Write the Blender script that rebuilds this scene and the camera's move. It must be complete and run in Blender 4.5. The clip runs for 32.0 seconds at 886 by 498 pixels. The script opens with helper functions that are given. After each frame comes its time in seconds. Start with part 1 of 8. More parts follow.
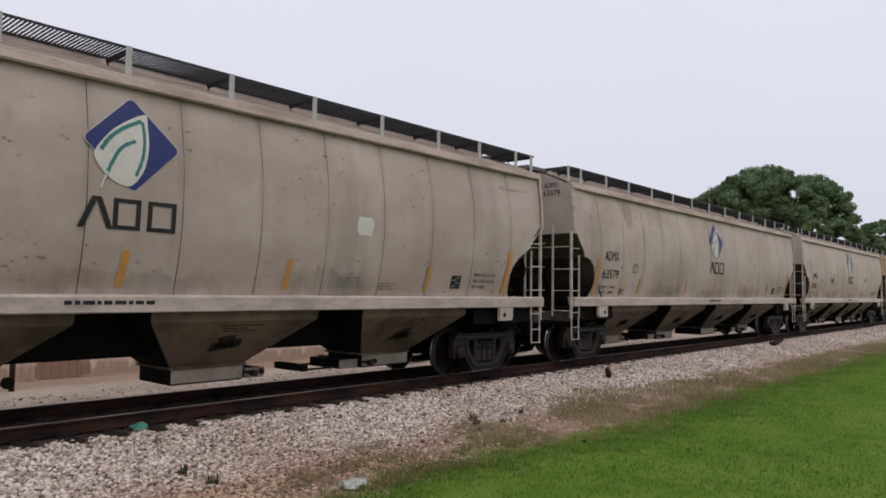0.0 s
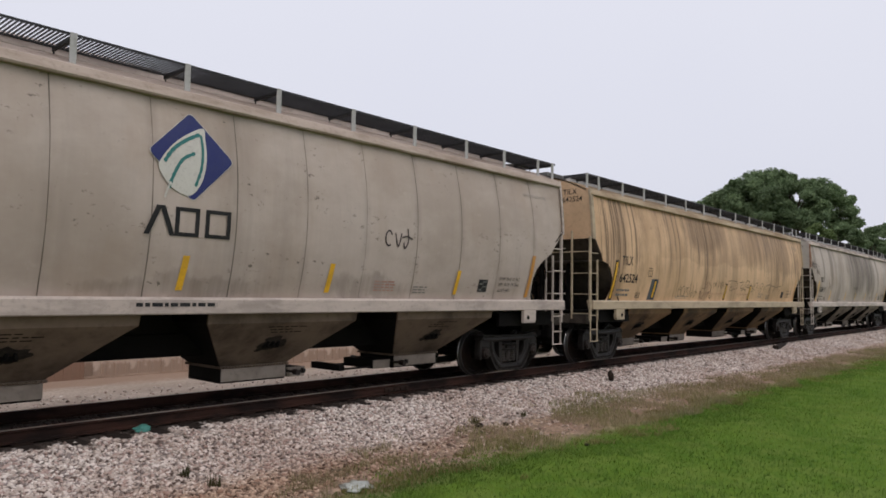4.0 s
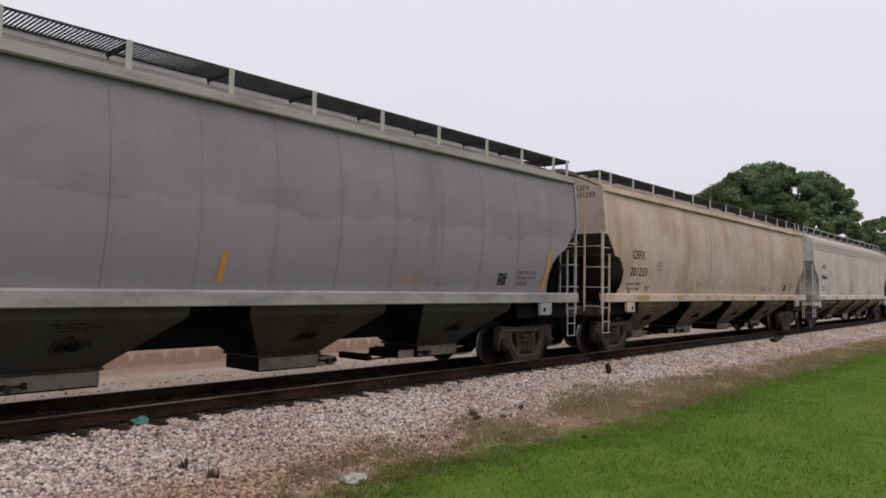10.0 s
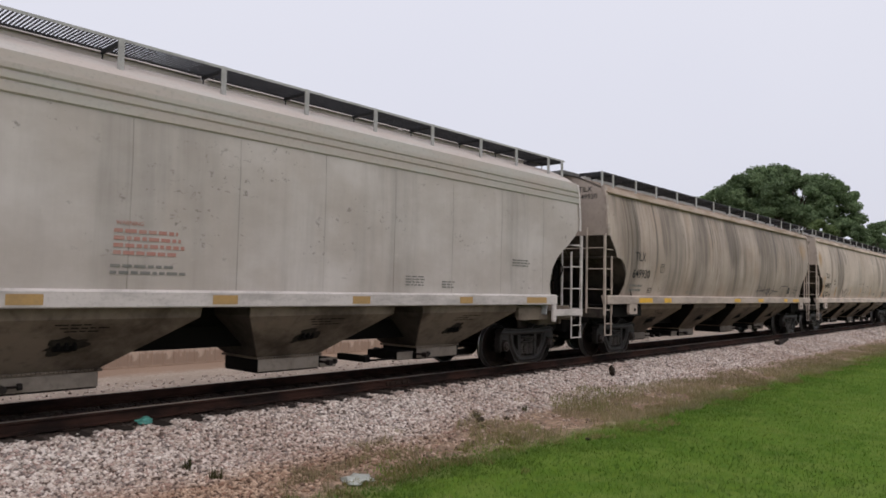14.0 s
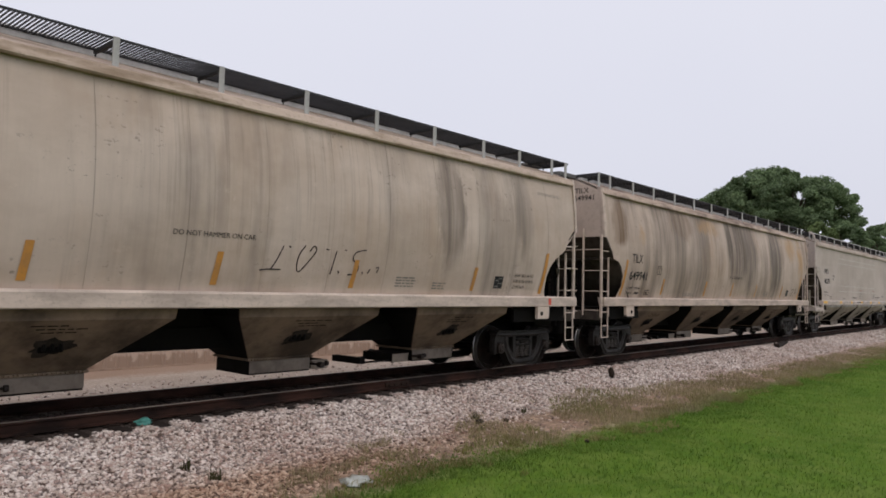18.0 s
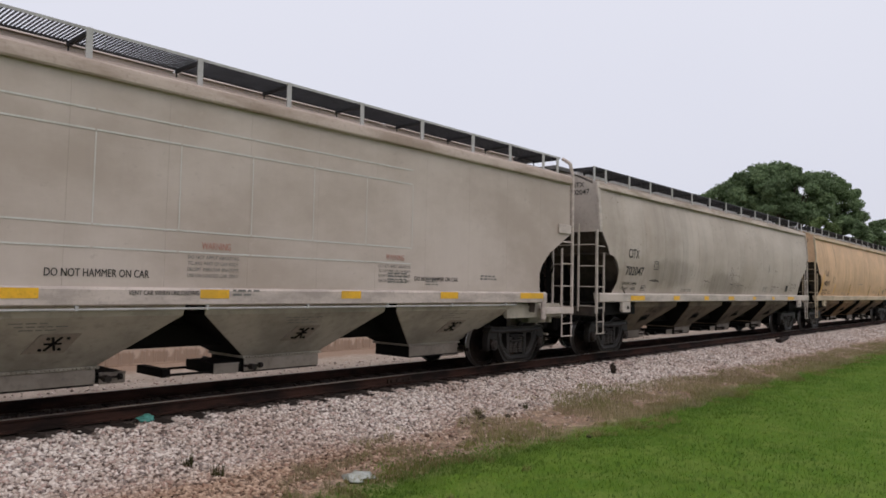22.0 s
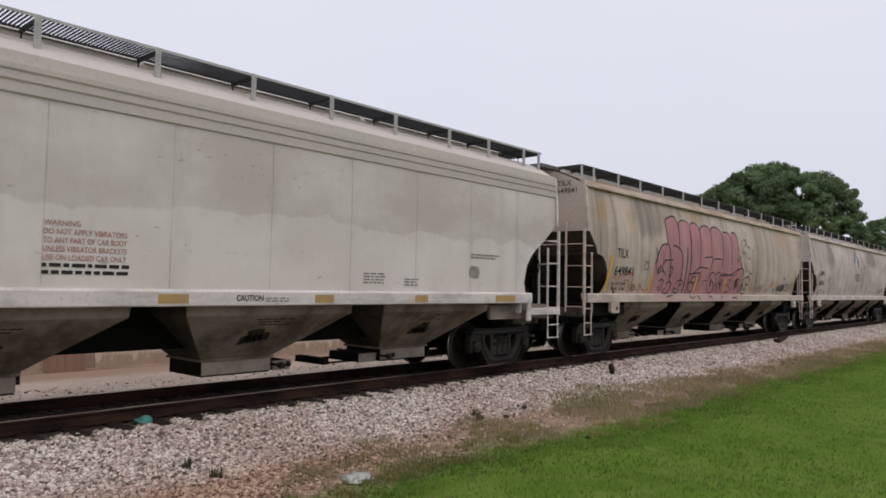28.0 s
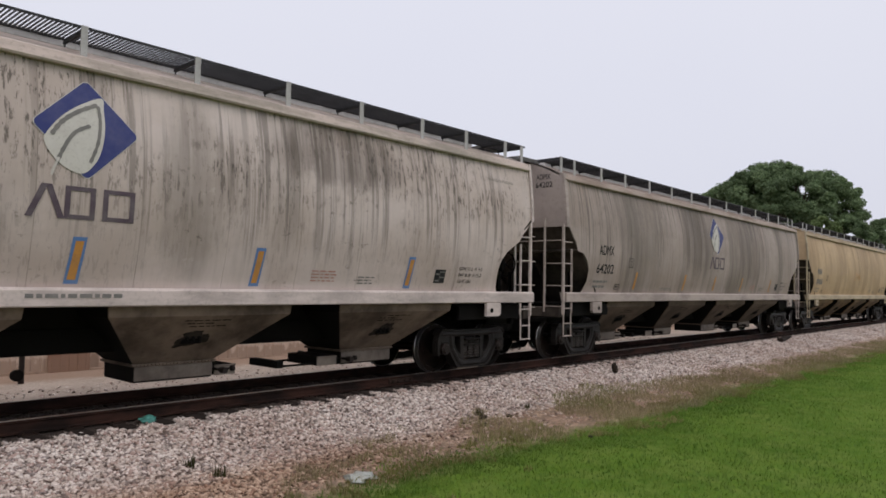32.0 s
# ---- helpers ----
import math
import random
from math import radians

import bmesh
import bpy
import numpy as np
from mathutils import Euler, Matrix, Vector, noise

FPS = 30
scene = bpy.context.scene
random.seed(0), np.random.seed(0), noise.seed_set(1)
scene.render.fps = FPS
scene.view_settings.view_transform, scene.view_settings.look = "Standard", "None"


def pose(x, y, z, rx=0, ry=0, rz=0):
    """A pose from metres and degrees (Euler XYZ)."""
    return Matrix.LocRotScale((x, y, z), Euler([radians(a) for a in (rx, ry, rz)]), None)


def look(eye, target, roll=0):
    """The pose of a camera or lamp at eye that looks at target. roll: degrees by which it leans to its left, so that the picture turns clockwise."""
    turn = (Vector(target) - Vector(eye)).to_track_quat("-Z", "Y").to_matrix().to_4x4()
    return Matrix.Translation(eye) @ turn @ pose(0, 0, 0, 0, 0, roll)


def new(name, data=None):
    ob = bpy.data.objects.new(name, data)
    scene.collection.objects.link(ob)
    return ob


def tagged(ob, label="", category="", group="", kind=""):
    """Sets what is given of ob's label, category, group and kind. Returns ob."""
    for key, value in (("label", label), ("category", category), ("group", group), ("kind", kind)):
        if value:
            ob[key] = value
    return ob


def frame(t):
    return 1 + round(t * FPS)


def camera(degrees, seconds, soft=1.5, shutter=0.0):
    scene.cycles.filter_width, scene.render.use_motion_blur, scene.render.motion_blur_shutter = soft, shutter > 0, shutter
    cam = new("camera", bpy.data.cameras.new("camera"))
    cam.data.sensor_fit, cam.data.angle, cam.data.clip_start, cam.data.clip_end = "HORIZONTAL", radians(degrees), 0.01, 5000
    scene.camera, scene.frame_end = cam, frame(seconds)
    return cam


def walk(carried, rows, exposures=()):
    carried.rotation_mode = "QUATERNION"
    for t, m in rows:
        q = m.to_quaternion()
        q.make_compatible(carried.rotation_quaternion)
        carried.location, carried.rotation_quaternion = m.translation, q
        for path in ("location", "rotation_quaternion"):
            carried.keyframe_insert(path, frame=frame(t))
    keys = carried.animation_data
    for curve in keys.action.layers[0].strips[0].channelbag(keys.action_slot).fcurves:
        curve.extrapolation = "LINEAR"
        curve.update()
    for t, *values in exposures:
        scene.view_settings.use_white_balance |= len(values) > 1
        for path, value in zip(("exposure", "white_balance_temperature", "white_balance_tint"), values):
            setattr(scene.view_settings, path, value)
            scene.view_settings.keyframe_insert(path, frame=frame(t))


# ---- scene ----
SECONDS = 32.0
cam = camera(64.58, SECONDS, soft=1.7)
EYE = (0.0, 0.0, 1.762)          # metres above the rail head
TRACK_Y = 10.608                 # centre line of the track

# seconds, yaw, pitch, roll of the hand-held camera
TURNS = [
    (0, -48.55, 3.46, 0.76), (0.5, -48.47, 3.50, 0.78), (1, -48.44, 3.54, 0.74), (1.5, -48.44, 3.57, 0.81),
    (2, -48.46, 3.65, 0.83), (2.5, -48.43, 3.67, 0.88), (3, -48.39, 3.71, 0.87), (3.5, -48.34, 3.73, 0.88),
    (5.5, -48.34, 3.40, 0.92), (6, -48.28, 3.36, 1.00), (6.5, -48.38, 3.39, 0.98), (7, -48.45, 3.41, 1.00),
    (7.5, -48.52, 3.43, 1.00), (8, -48.58, 3.37, 1.03), (8.5, -48.63, 3.30, 1.07), (9, -48.60, 3.22, 0.99),
    (9.5, -48.53, 3.21, 1.01), (10, -48.49, 3.09, 0.97), (10.5, -48.48, 3.10, 0.97), (11, -48.46, 3.02, 1.03),
    (11.5, -48.47, 2.95, 1.03), (12, -48.45, 2.95, 1.01), (12.5, -48.39, 3.12, 1.12), (13, -48.28, 3.14, 1.09),
    (13.5, -48.15, 3.17, 1.14), (14, -48.18, 3.21, 1.15), (14.5, -48.20, 3.20, 1.16), (16.5, -48.22, 3.21, 1.20),
    (17, -48.20, 3.25, 1.17), (17.5, -48.20, 3.32, 1.30), (18, -48.21, 3.34, 1.30), (18.5, -48.16, 3.36, 1.25),
    (19, -48.07, 3.36, 1.24), (19.5, -48.04, 3.27, 1.16), (20, -48.02, 3.18, 1.19), (20.5, -48.03, 3.10, 1.19),
    (21, -48.03, 3.09, 1.21), (21.5, -48.07, 2.99, 1.23), (22, -48.09, 3.02, 1.16), (22.5, -48.18, 3.01, 1.06),
    (23, -48.25, 3.09, 0.99), (23.5, -48.32, 3.09, 0.99), (24, -48.39, 3.16, 0.99), (24.5, -48.42, 3.18, 0.96),
    (25, -48.39, 3.13, 0.99), (25.5, -48.33, 3.06, 0.98), (27.5, -48.23, 3.05, 1.05), (28, -48.23, 3.09, 1.03),
    (28.5, -48.23, 3.13, 0.97), (29, -48.22, 3.16, 0.98), (29.5, -48.19, 3.23, 1.01), (30, -48.16, 3.23, 1.03),
    (30.5, -48.09, 3.17, 1.04), (31, -48.02, 3.12, 1.00), (31.5, -47.96, 3.07, 0.99), (32, -48.00, 3.03, 0.99),
]

walk(cam, [(t, pose(*EYE, 90 + p, 0, y) @ pose(0, 0, 0, 0, 0, r)) for t, y, p, r in TURNS],
     exposures=((0.0, 0.0, 6500, 11), (7.0, 0.0, 6520, 12), (9.0, 0.0, 6480, 11.5), (10.0, 0.02, 6800, 14), (11.0, 0.03, 6950, 15), (12.0, 0.0, 6550, 12.5), (SECONDS, 0.0, 6500, 12)))

# ---------------------------------------------------------------- light
world = bpy.data.worlds.new("overcast_sky")
scene.world = world
world.use_nodes = True
wt = world.node_tree
wt.nodes.clear()
w_out = wt.nodes.new("ShaderNodeOutputWorld")
w_bg = wt.nodes.new("ShaderNodeBackground")
w_sky = wt.nodes.new("ShaderNodeTexSky")
w_sky.sky_type, w_sky.sun_disc = "NISHITA", False
w_sky.sun_elevation, w_sky.sun_rotation = radians(58), radians(215)
w_sky.dust_density, w_sky.air_density = 4.0, 1.2
w_dim = wt.nodes.new("ShaderNodeVectorMath")
w_dim.operation = "SCALE"
w_dim.inputs["Scale"].default_value = 0.10
w_co = wt.nodes.new("ShaderNodeTexCoord")
w_sep = wt.nodes.new("ShaderNodeSeparateXYZ")
w_map = wt.nodes.new("ShaderNodeValToRGB")
w_map.color_ramp.elements[0].position, w_map.color_ramp.elements[0].color = 0.0, (0.712, 0.73, 0.825, 1)
w_map.color_ramp.elements[1].position, w_map.color_ramp.elements[1].color = 1.0, (0.965, 0.98, 1.04, 1)
w_mid = w_map.color_ramp.elements.new(0.42)
w_mid.color = (0.808, 0.825, 0.912, 1)
w_cl = wt.nodes.new("ShaderNodeTexNoise")
w_cl.inputs["Scale"].default_value, w_cl.inputs["Detail"].default_value = 2.2, 3
w_add = wt.nodes.new("ShaderNodeMix")
w_add.data_type, w_add.blend_type = "RGBA", "OVERLAY"
w_add.inputs["Factor"].default_value = 0.10
w_mix = wt.nodes.new("ShaderNodeMix")
w_mix.data_type = "RGBA"
w_mix.inputs["Factor"].default_value = 0.92
wt.links.new(w_co.outputs["Generated"], w_sep.inputs[0])
wt.links.new(w_sep.outputs["Z"], w_map.inputs[0])
wt.links.new(w_co.outputs["Generated"], w_cl.inputs["Vector"])
wt.links.new(w_map.outputs[0], w_add.inputs["A"])
wt.links.new(w_cl.outputs["Fac"], w_add.inputs["B"])
wt.links.new(w_sky.outputs[0], w_dim.inputs[0])
wt.links.new(w_dim.outputs[0], w_mix.inputs["A"])
wt.links.new(w_add.outputs["Result"], w_mix.inputs["B"])
wt.links.new(w_mix.outputs["Result"], w_bg.inputs["Color"])
wt.links.new(w_bg.outputs[0], w_out.inputs["Surface"])
w_bg.inputs["Strength"].default_value = 1.0

sun_data = bpy.data.lights.new("sun", "SUN")
sun_data.energy, sun_data.angle, sun_data.color = 0.8, radians(35), (1.0, 0.90, 0.80)
sun = new("sun", sun_data)
sun.matrix_world = look((-20, -30, 58), (0, 0, 0))


# ---------------------------------------------------------------- materials
class Nodes:
    """A short way to write a node material."""

    def __init__(self, name, rough=0.6, metal=0.0):
        self.m = bpy.data.materials.new(name)
        self.m.use_nodes = True
        self.t = self.m.node_tree
        self.b = self.t.nodes["Principled BSDF"]
        self.b.inputs["Roughness"].default_value = rough
        self.b.inputs["Metallic"].default_value = metal
        self.b.inputs["Specular IOR Level"].default_value = 0.2
        self.co = self.t.nodes.new("ShaderNodeTexCoord").outputs["Object"]

    def put(self, a, b):
        self.t.links.new(a, b)

    def noise(self, scale, stretch=(1, 1, 1), detail=4, rough=0.55, shift=(0, 0, 0), w=None):
        mp = self.t.nodes.new("ShaderNodeMapping")
        mp.inputs["Scale"].default_value = stretch
        mp.inputs["Location"].default_value = shift
        n = self.t.nodes.new("ShaderNodeTexNoise")
        n.inputs["Scale"].default_value, n.inputs["Detail"].default_value = scale, detail
        n.inputs["Roughness"].default_value = rough
        self.put(self.co, mp.inputs[0])
        self.put(mp.outputs[0], n.inputs["Vector"])
        return n.outputs["Fac"]

    def ramp(self, fac, lo, hi, a=0.0, b=1.0):
        r = self.t.nodes.new("ShaderNodeMapRange")
        r.interpolation_type = "SMOOTHSTEP"
        for k, v in (("From Min", lo), ("From Max", hi), ("To Min", a), ("To Max", b)):
            r.inputs[k].default_value = v
        self.put(fac, r.inputs["Value"])
        return r.outputs["Result"]

    def math(self, op, a, b):
        n = self.t.nodes.new("ShaderNodeMath")
        n.operation = op
        for k, v in enumerate((a, b)):
            if isinstance(v, (int, float)):
                n.inputs[k].default_value = v
            else:
                self.put(v, n.inputs[k])
        return n.outputs[0]

    def mix(self, fac, a, b, blend="MIX"):
        n = self.t.nodes.new("ShaderNodeMix")
        n.data_type, n.blend_type = "RGBA", blend
        for k, v in (("Factor", fac), ("A", a), ("B", b)):
            if isinstance(v, (int, float)):
                n.inputs[k].default_value = v
            elif isinstance(v, tuple):
                n.inputs[k].default_value = (*v, 1)
            else:
                self.put(v, n.inputs[k])
        return n.outputs["Result"]

    def random(self):
        return self.t.nodes.new("ShaderNodeObjectInfo").outputs["Random"]

    def island(self):
        return self.t.nodes.new("ShaderNodeNewGeometry").outputs["Random Per Island"]

    def colour(self, c):
        if isinstance(c, tuple):
            self.b.inputs["Base Color"].default_value = (*c, 1)
        else:
            self.put(c, self.b.inputs["Base Color"])
        return self

    def thin(self, c, share):
        """Lets a share of the light through a leaf or blade."""
        t = self.t.nodes.new("ShaderNodeBsdfTranslucent")
        m = self.t.nodes.new("ShaderNodeMixShader")
        m.inputs[0].default_value = share
        self.put(c, t.inputs["Color"])
        self.put(self.b.outputs[0], m.inputs[1])
        self.put(t.outputs[0], m.inputs[2])
        self.put(m.outputs[0], self.t.nodes["Material Output"].inputs["Surface"])
        return self

    def rough(self, f):
        self.put(f, self.b.inputs["Roughness"])
        return self

    def bump(self, fac, strength, dist=0.01):
        n = self.t.nodes.new("ShaderNodeBump")
        n.inputs["Strength"].default_value, n.inputs["Distance"].default_value = strength, dist
        self.put(fac, n.inputs["Height"])
        self.put(n.outputs[0], self.b.inputs["Normal"])
        return self


STAIN = {"soot": (0.092, 0.070, 0.054), "brown": (0.17, 0.105, 0.06), "orange": (0.42, 0.24, 0.09), "grey": (0.17, 0.143, 0.118)}


def car_paint(name, base, dirt=(0.12, 0.10, 0.08), streak=0.5, stain=(0.33, 0.20, 0.10), stains=0.2, seed=0, wide=1.0, cover=0.5, scuff=0.5, wash=0.0, wash_z=2.95, seam=0.35, flake=0.0, comb=0.0, marks=(), sheets=15):
    """Weathered paint: broad soft bands, ragged runs, rust stains, flaking, scuffs, and single stains (x, z, half width, half height, kind, amount)."""
    n = Nodes(name, 0.6)
    n.b.inputs["Specular IOR Level"].default_value = 0.3
    s = (seed * 7.31, seed * 1.7, seed * 3.1)
    sp = n.t.nodes.new("ShaderNodeSeparateXYZ")
    n.put(n.co, sp.inputs[0])
    bands = n.noise(1.0, (0.62 * wide, 0.3, 0.09), 5, 0.62, s)
    runs = n.noise(1.0, (3.0, 0.6, 0.17), 6, 0.62, (s[1], s[2], s[0]))
    thin = n.noise(1.0, (12.0, 1.0, 0.45), 5, 0.62, (s[2] + 2, s[2], s[0]))
    fine = n.noise(1.0, (22.0, 2.0, 3.0), 3, 0.6, (s[2], s[0], s[1]))
    blot = n.noise(1.0, (0.45, 0.5, 0.7), 6, 0.62, (s[0] + 9, s[1], s[2]))
    rag = n.noise(1.0, (2.2, 1.0, 1.2), 5, 0.65, (s[0] + 5, s[2], s[1]))
    band = n.ramp(bands, 0.62 - 0.32 * cover, 0.76 - 0.30 * cover)
    run = n.ramp(runs, 0.34, 0.66)
    sharp = n.ramp(thin, 0.42, 0.66)
    tex = n.math("ADD", n.math("MULTIPLY", run, 0.46), n.math("ADD", n.math("MULTIPLY", sharp, 0.22), 0.28))
    f = n.math("MULTIPLY", band, tex)
    loose = n.math("MULTIPLY", n.math("MULTIPLY", n.ramp(runs, 0.58, 0.74), sharp), 0.45)
    f = n.math("MULTIPLY", n.math("MAXIMUM", f, loose), streak)
    light = n.mix(n.ramp(blot, 0.33, 0.70), tuple(c * a for c, a in zip(base, (0.80, 0.77, 0.73))), tuple(min(1.0, c * 1.06) for c in base))
    light = n.mix(n.math("MULTIPLY", n.ramp(fine, 0.42, 0.7), 0.05 + 0.08 * streak), light, tuple(c * 0.66 for c in base))
    light = n.mix(n.math("MULTIPLY", run, 0.04 + 0.17 * streak), light, tuple(c * 0.6 for c in base))
    if wash > 0:
        edge = n.math("ADD", sp.outputs["Z"], n.math("MULTIPLY", n.math("SUBTRACT", n.noise(0.9, (1, 1, 1), 4, 0.6, s), 0.5), 0.9))
        light = n.mix(n.math("MULTIPLY", n.ramp(edge, wash_z + 0.03, wash_z - 0.03), wash), light, tuple(min(1.0, c * 1.25) for c in base))
    rust = n.math("MULTIPLY", n.math("MULTIPLY", n.ramp(n.noise(1.0, (0.8, 0.5, 0.45), 5, 0.62, (s[1] + 4, s[0], s[2])), 0.47, 0.68), n.ramp(runs, 0.3, 0.6, 0.4, 1.0)), stains)
    c = n.mix(rust, light, stain)
    c = n.mix(f, c, dirt)
    wob = n.math("MULTIPLY", n.math("SUBTRACT", rag, 0.5), 1.3)
    for x, z, rx, rz, kind, amount in marks:
        dx = n.math("DIVIDE", n.math("ADD", n.math("SUBTRACT", sp.outputs["X"], x), n.math("MULTIPLY", wob, min(0.5, rx))), rx)
        dz = n.math("DIVIDE", n.math("ADD", n.math("SUBTRACT", sp.outputs["Z"], z), n.math("MULTIPLY", wob, 0.6)), rz)
        d = n.math("SQRT", n.math("ADD", n.math("MULTIPLY", dx, dx), n.math("MULTIPLY", dz, dz)), 0.0)
        if kind == "orange":
            t = n.math("MULTIPLY", n.ramp(d, 1.0, 0.2), n.ramp(rag, 0.3, 0.6, 0.45, 1.0))
        else:
            t = n.math("MULTIPLY", n.ramp(d, 1.0, 0.55), n.math("ADD", tex, 0.10))
        c = n.mix(n.math("MULTIPLY", t, amount), c, STAIN[kind])
    if comb > 0:
        comb_lines = n.ramp(n.noise(1.0, (11.0, 1.0, 0.13), 6, 0.72, (s[2] + 6, s[1], s[0])), 0.50, 0.60)
        area = n.ramp(n.noise(1.0, (0.5, 0.3, 0.10), 4, 0.6, (s[0] + 2, s[1] + 4, s[2])), 0.42, 0.58)
        low = n.ramp(n.math("ADD", sp.outputs["Z"], n.math("MULTIPLY", n.math("SUBTRACT", runs, 0.5), 3.4)), 1.9, 3.0)
        c = n.mix(n.math("MULTIPLY", n.math("MULTIPLY", comb_lines, area), n.math("MULTIPLY", low, comb)), c, tuple(x * 0.62 for x in dirt))
    if flake > 0:
        chip = n.ramp(n.noise(1.0, (19.0, 1.0, 4.0), 5, 0.72, (s[1], s[0], s[2] + 1)), 0.53, 0.61)
        zone = n.math("MULTIPLY", n.ramp(blot, 0.62, 0.45), n.ramp(sp.outputs["Z"], 2.4, 3.6, 0.25, 1.0))
        c = n.mix(n.math("MULTIPLY", n.math("MULTIPLY", chip, zone), flake), c, (0.07, 0.058, 0.047))
    if seam > 0:
        u = n.math("ABSOLUTE", n.math("SUBTRACT", n.math("FRACT", n.math("DIVIDE", sp.outputs["X"], 19.20 / sheets), 0.0), 0.5), 0.0)
        line = n.math("MULTIPLY", n.ramp(u, 0.487, 0.496), n.ramp(n.noise(0.6, (1, 1, 0.8), 4, 0.6, (s[2], s[0], s[1])), 0.40, 0.58, 0.15, 1.0))
        soft = n.math("MULTIPLY", n.ramp(u, 0.40, 0.50), n.ramp(n.noise(1.3, (1, 1, 1), 3, 0.5, s), 0.3, 0.75))
        c = n.mix(n.math("MULTIPLY", n.math("MAXIMUM", n.math("MULTIPLY", line, 0.8), n.math("MULTIPLY", soft, 0.35)), seam), c, dirt)
    spots = n.noise(7.0, (1.0, 1.0, 1.5), 5, 0.72, s)
    patchy = n.noise(0.8, (1, 1, 1.5), 3, 0.55, (s[2], s[1], s[0] + 3))
    sc = n.math("MULTIPLY", n.math("MULTIPLY", n.ramp(spots, 0.60, 0.66), n.ramp(patchy, 0.47, 0.60)), scuff)
    c = n.mix(sc, c, (0.075, 0.062, 0.05))
    pale = n.math("MULTIPLY", n.math("MULTIPLY", n.ramp(n.noise(4.0, (1, 1, 1), 5, 0.7, (s[1], s[0], s[2] + 7)), 0.62, 0.68), n.ramp(patchy, 0.5, 0.4)), 0.14)
    c = n.mix(pale, c, tuple(min(1.0, x * 1.3) for x in base))
    n.colour(c).rough(n.ramp(blot, 0.2, 0.8, 0.52, 0.75))
    n.bump(n.noise(1.5, (1, 1, 0.5), 4, 0.5, s), 0.30, 0.02)
    return n.m


def grimed(name, base, dark, amount, seed, scale=1.6, rough=0.75, metal=0.0, stretch=(1, 1, 1), gloss=0.0):
    """A surface under uneven dust and greasy dirt."""
    n = Nodes(name, rough, metal)
    n.b.inputs["Specular IOR Level"].default_value = gloss or (0.12 if max(base) < 0.12 else 0.3)
    a = n.noise(scale, stretch, 5, 0.65, (seed * 3.7, seed, seed * 1.9))
    b = n.noise(scale * 9, (1, 1, 1), 4, 0.6, (seed, seed * 2.2, 0))
    c = n.mix(n.math("MULTIPLY", n.ramp(a, 0.38, 0.68), amount), base, dark)
    c = n.mix(n.math("MULTIPLY", n.ramp(b, 0.5, 0.75), 0.35), c, tuple(x * 0.6 for x in dark))
    n.colour(c).bump(b, 0.25, 0.006)
    return n.m


MAT = {}
# base set below steel's own tone so the shaded underside stays black
MAT["under"] = grimed("near_black_underframe_steel", (0.007, 0.0062, 0.0055), (0.0035, 0.003, 0.003), 0.8, 1, 2.0, 0.8)
MAT["truck"] = grimed("greasy_cast_steel", (0.020, 0.017, 0.0155), (0.006, 0.005, 0.0045), 0.8, 2, 2.5, 0.5, gloss=0.2)
MAT["spring"] = grimed("dusty_spring_steel", (0.060, 0.050, 0.045), (0.020, 0.017, 0.015), 0.6, 61, 6, 0.45, gloss=0.3)
MAT["rustytruck"] = grimed("brown_dusty_cast_steel", (0.058, 0.046, 0.039), (0.018, 0.014, 0.012), 0.7, 33, 2.5, 0.55, gloss=0.22)
MAT["bearing"] = grimed("rusty_bearing_cap", (0.024, 0.017, 0.0145), (0.008, 0.007, 0.006), 0.7, 5, 5, 0.5, gloss=0.25)
MAT["grate"] = grimed("galvanised_grating", (0.055, 0.055, 0.06), (0.03, 0.03, 0.032), 0.6, 6, 3, 0.6, 0.3)
MAT["galv"] = grimed("weathered_galvanised_steel", (0.46, 0.45, 0.44), (0.27, 0.26, 0.25), 0.6, 7, 3, 0.55, 0.1)
MAT["yellow"] = grimed("yellow_reflector", (0.80, 0.44, 0.03), (0.45, 0.27, 0.05), 0.5, 8, 3, 0.4)
MAT["black"] = grimed("black_lettering", (0.022, 0.022, 0.024), (0.05, 0.048, 0.045), 0.5, 9, 5, 0.6)
MAT["faint"] = grimed("worn_grey_lettering", (0.17, 0.165, 0.155), (0.28, 0.26, 0.24), 0.5, 10, 5, 0.7)
MAT["redtext"] = grimed("faded_red_lettering", (0.42, 0.20, 0.165), (0.42, 0.30, 0.26), 0.6, 11, 5, 0.7)
MAT["blue"] = grimed("blue_emblem_paint", (0.020, 0.028, 0.13), (0.035, 0.042, 0.13), 0.5, 12, 3, 0.5)
MAT["wornblue"] = grimed("worn_blue_emblem_paint", (0.034, 0.045, 0.17), (0.085, 0.090, 0.20), 0.8, 66, 2.2, 0.6)
MAT["green"] = grimed("green_emblem_paint", (0.03, 0.16, 0.15), (0.05, 0.18, 0.17), 0.5, 13, 3, 0.5)
MAT["white"] = grimed("white_emblem_paint", (0.58, 0.56, 0.51), (0.46, 0.43, 0.39), 0.5, 14, 3, 0.5)
MAT["bluetape"] = grimed("faded_blue_overspray", (0.10, 0.20, 0.42), (0.2, 0.26, 0.36), 0.6, 15, 5, 0.6)
def streaked_spray(name, a, b, c):
    """Thin faded spray paint through which the weathered side shows in runs."""
    n = Nodes(name, 0.65)
    k = n.mix(n.ramp(n.noise(0.7, (1, 1, 1), 4), 0.35, 0.65), a, b)
    n.colour(n.mix(n.math("MULTIPLY", n.ramp(n.noise(1.0, (2.2, 1, 0.35), 6, 0.66), 0.44, 0.72), 0.6), k, c))
    return n.m


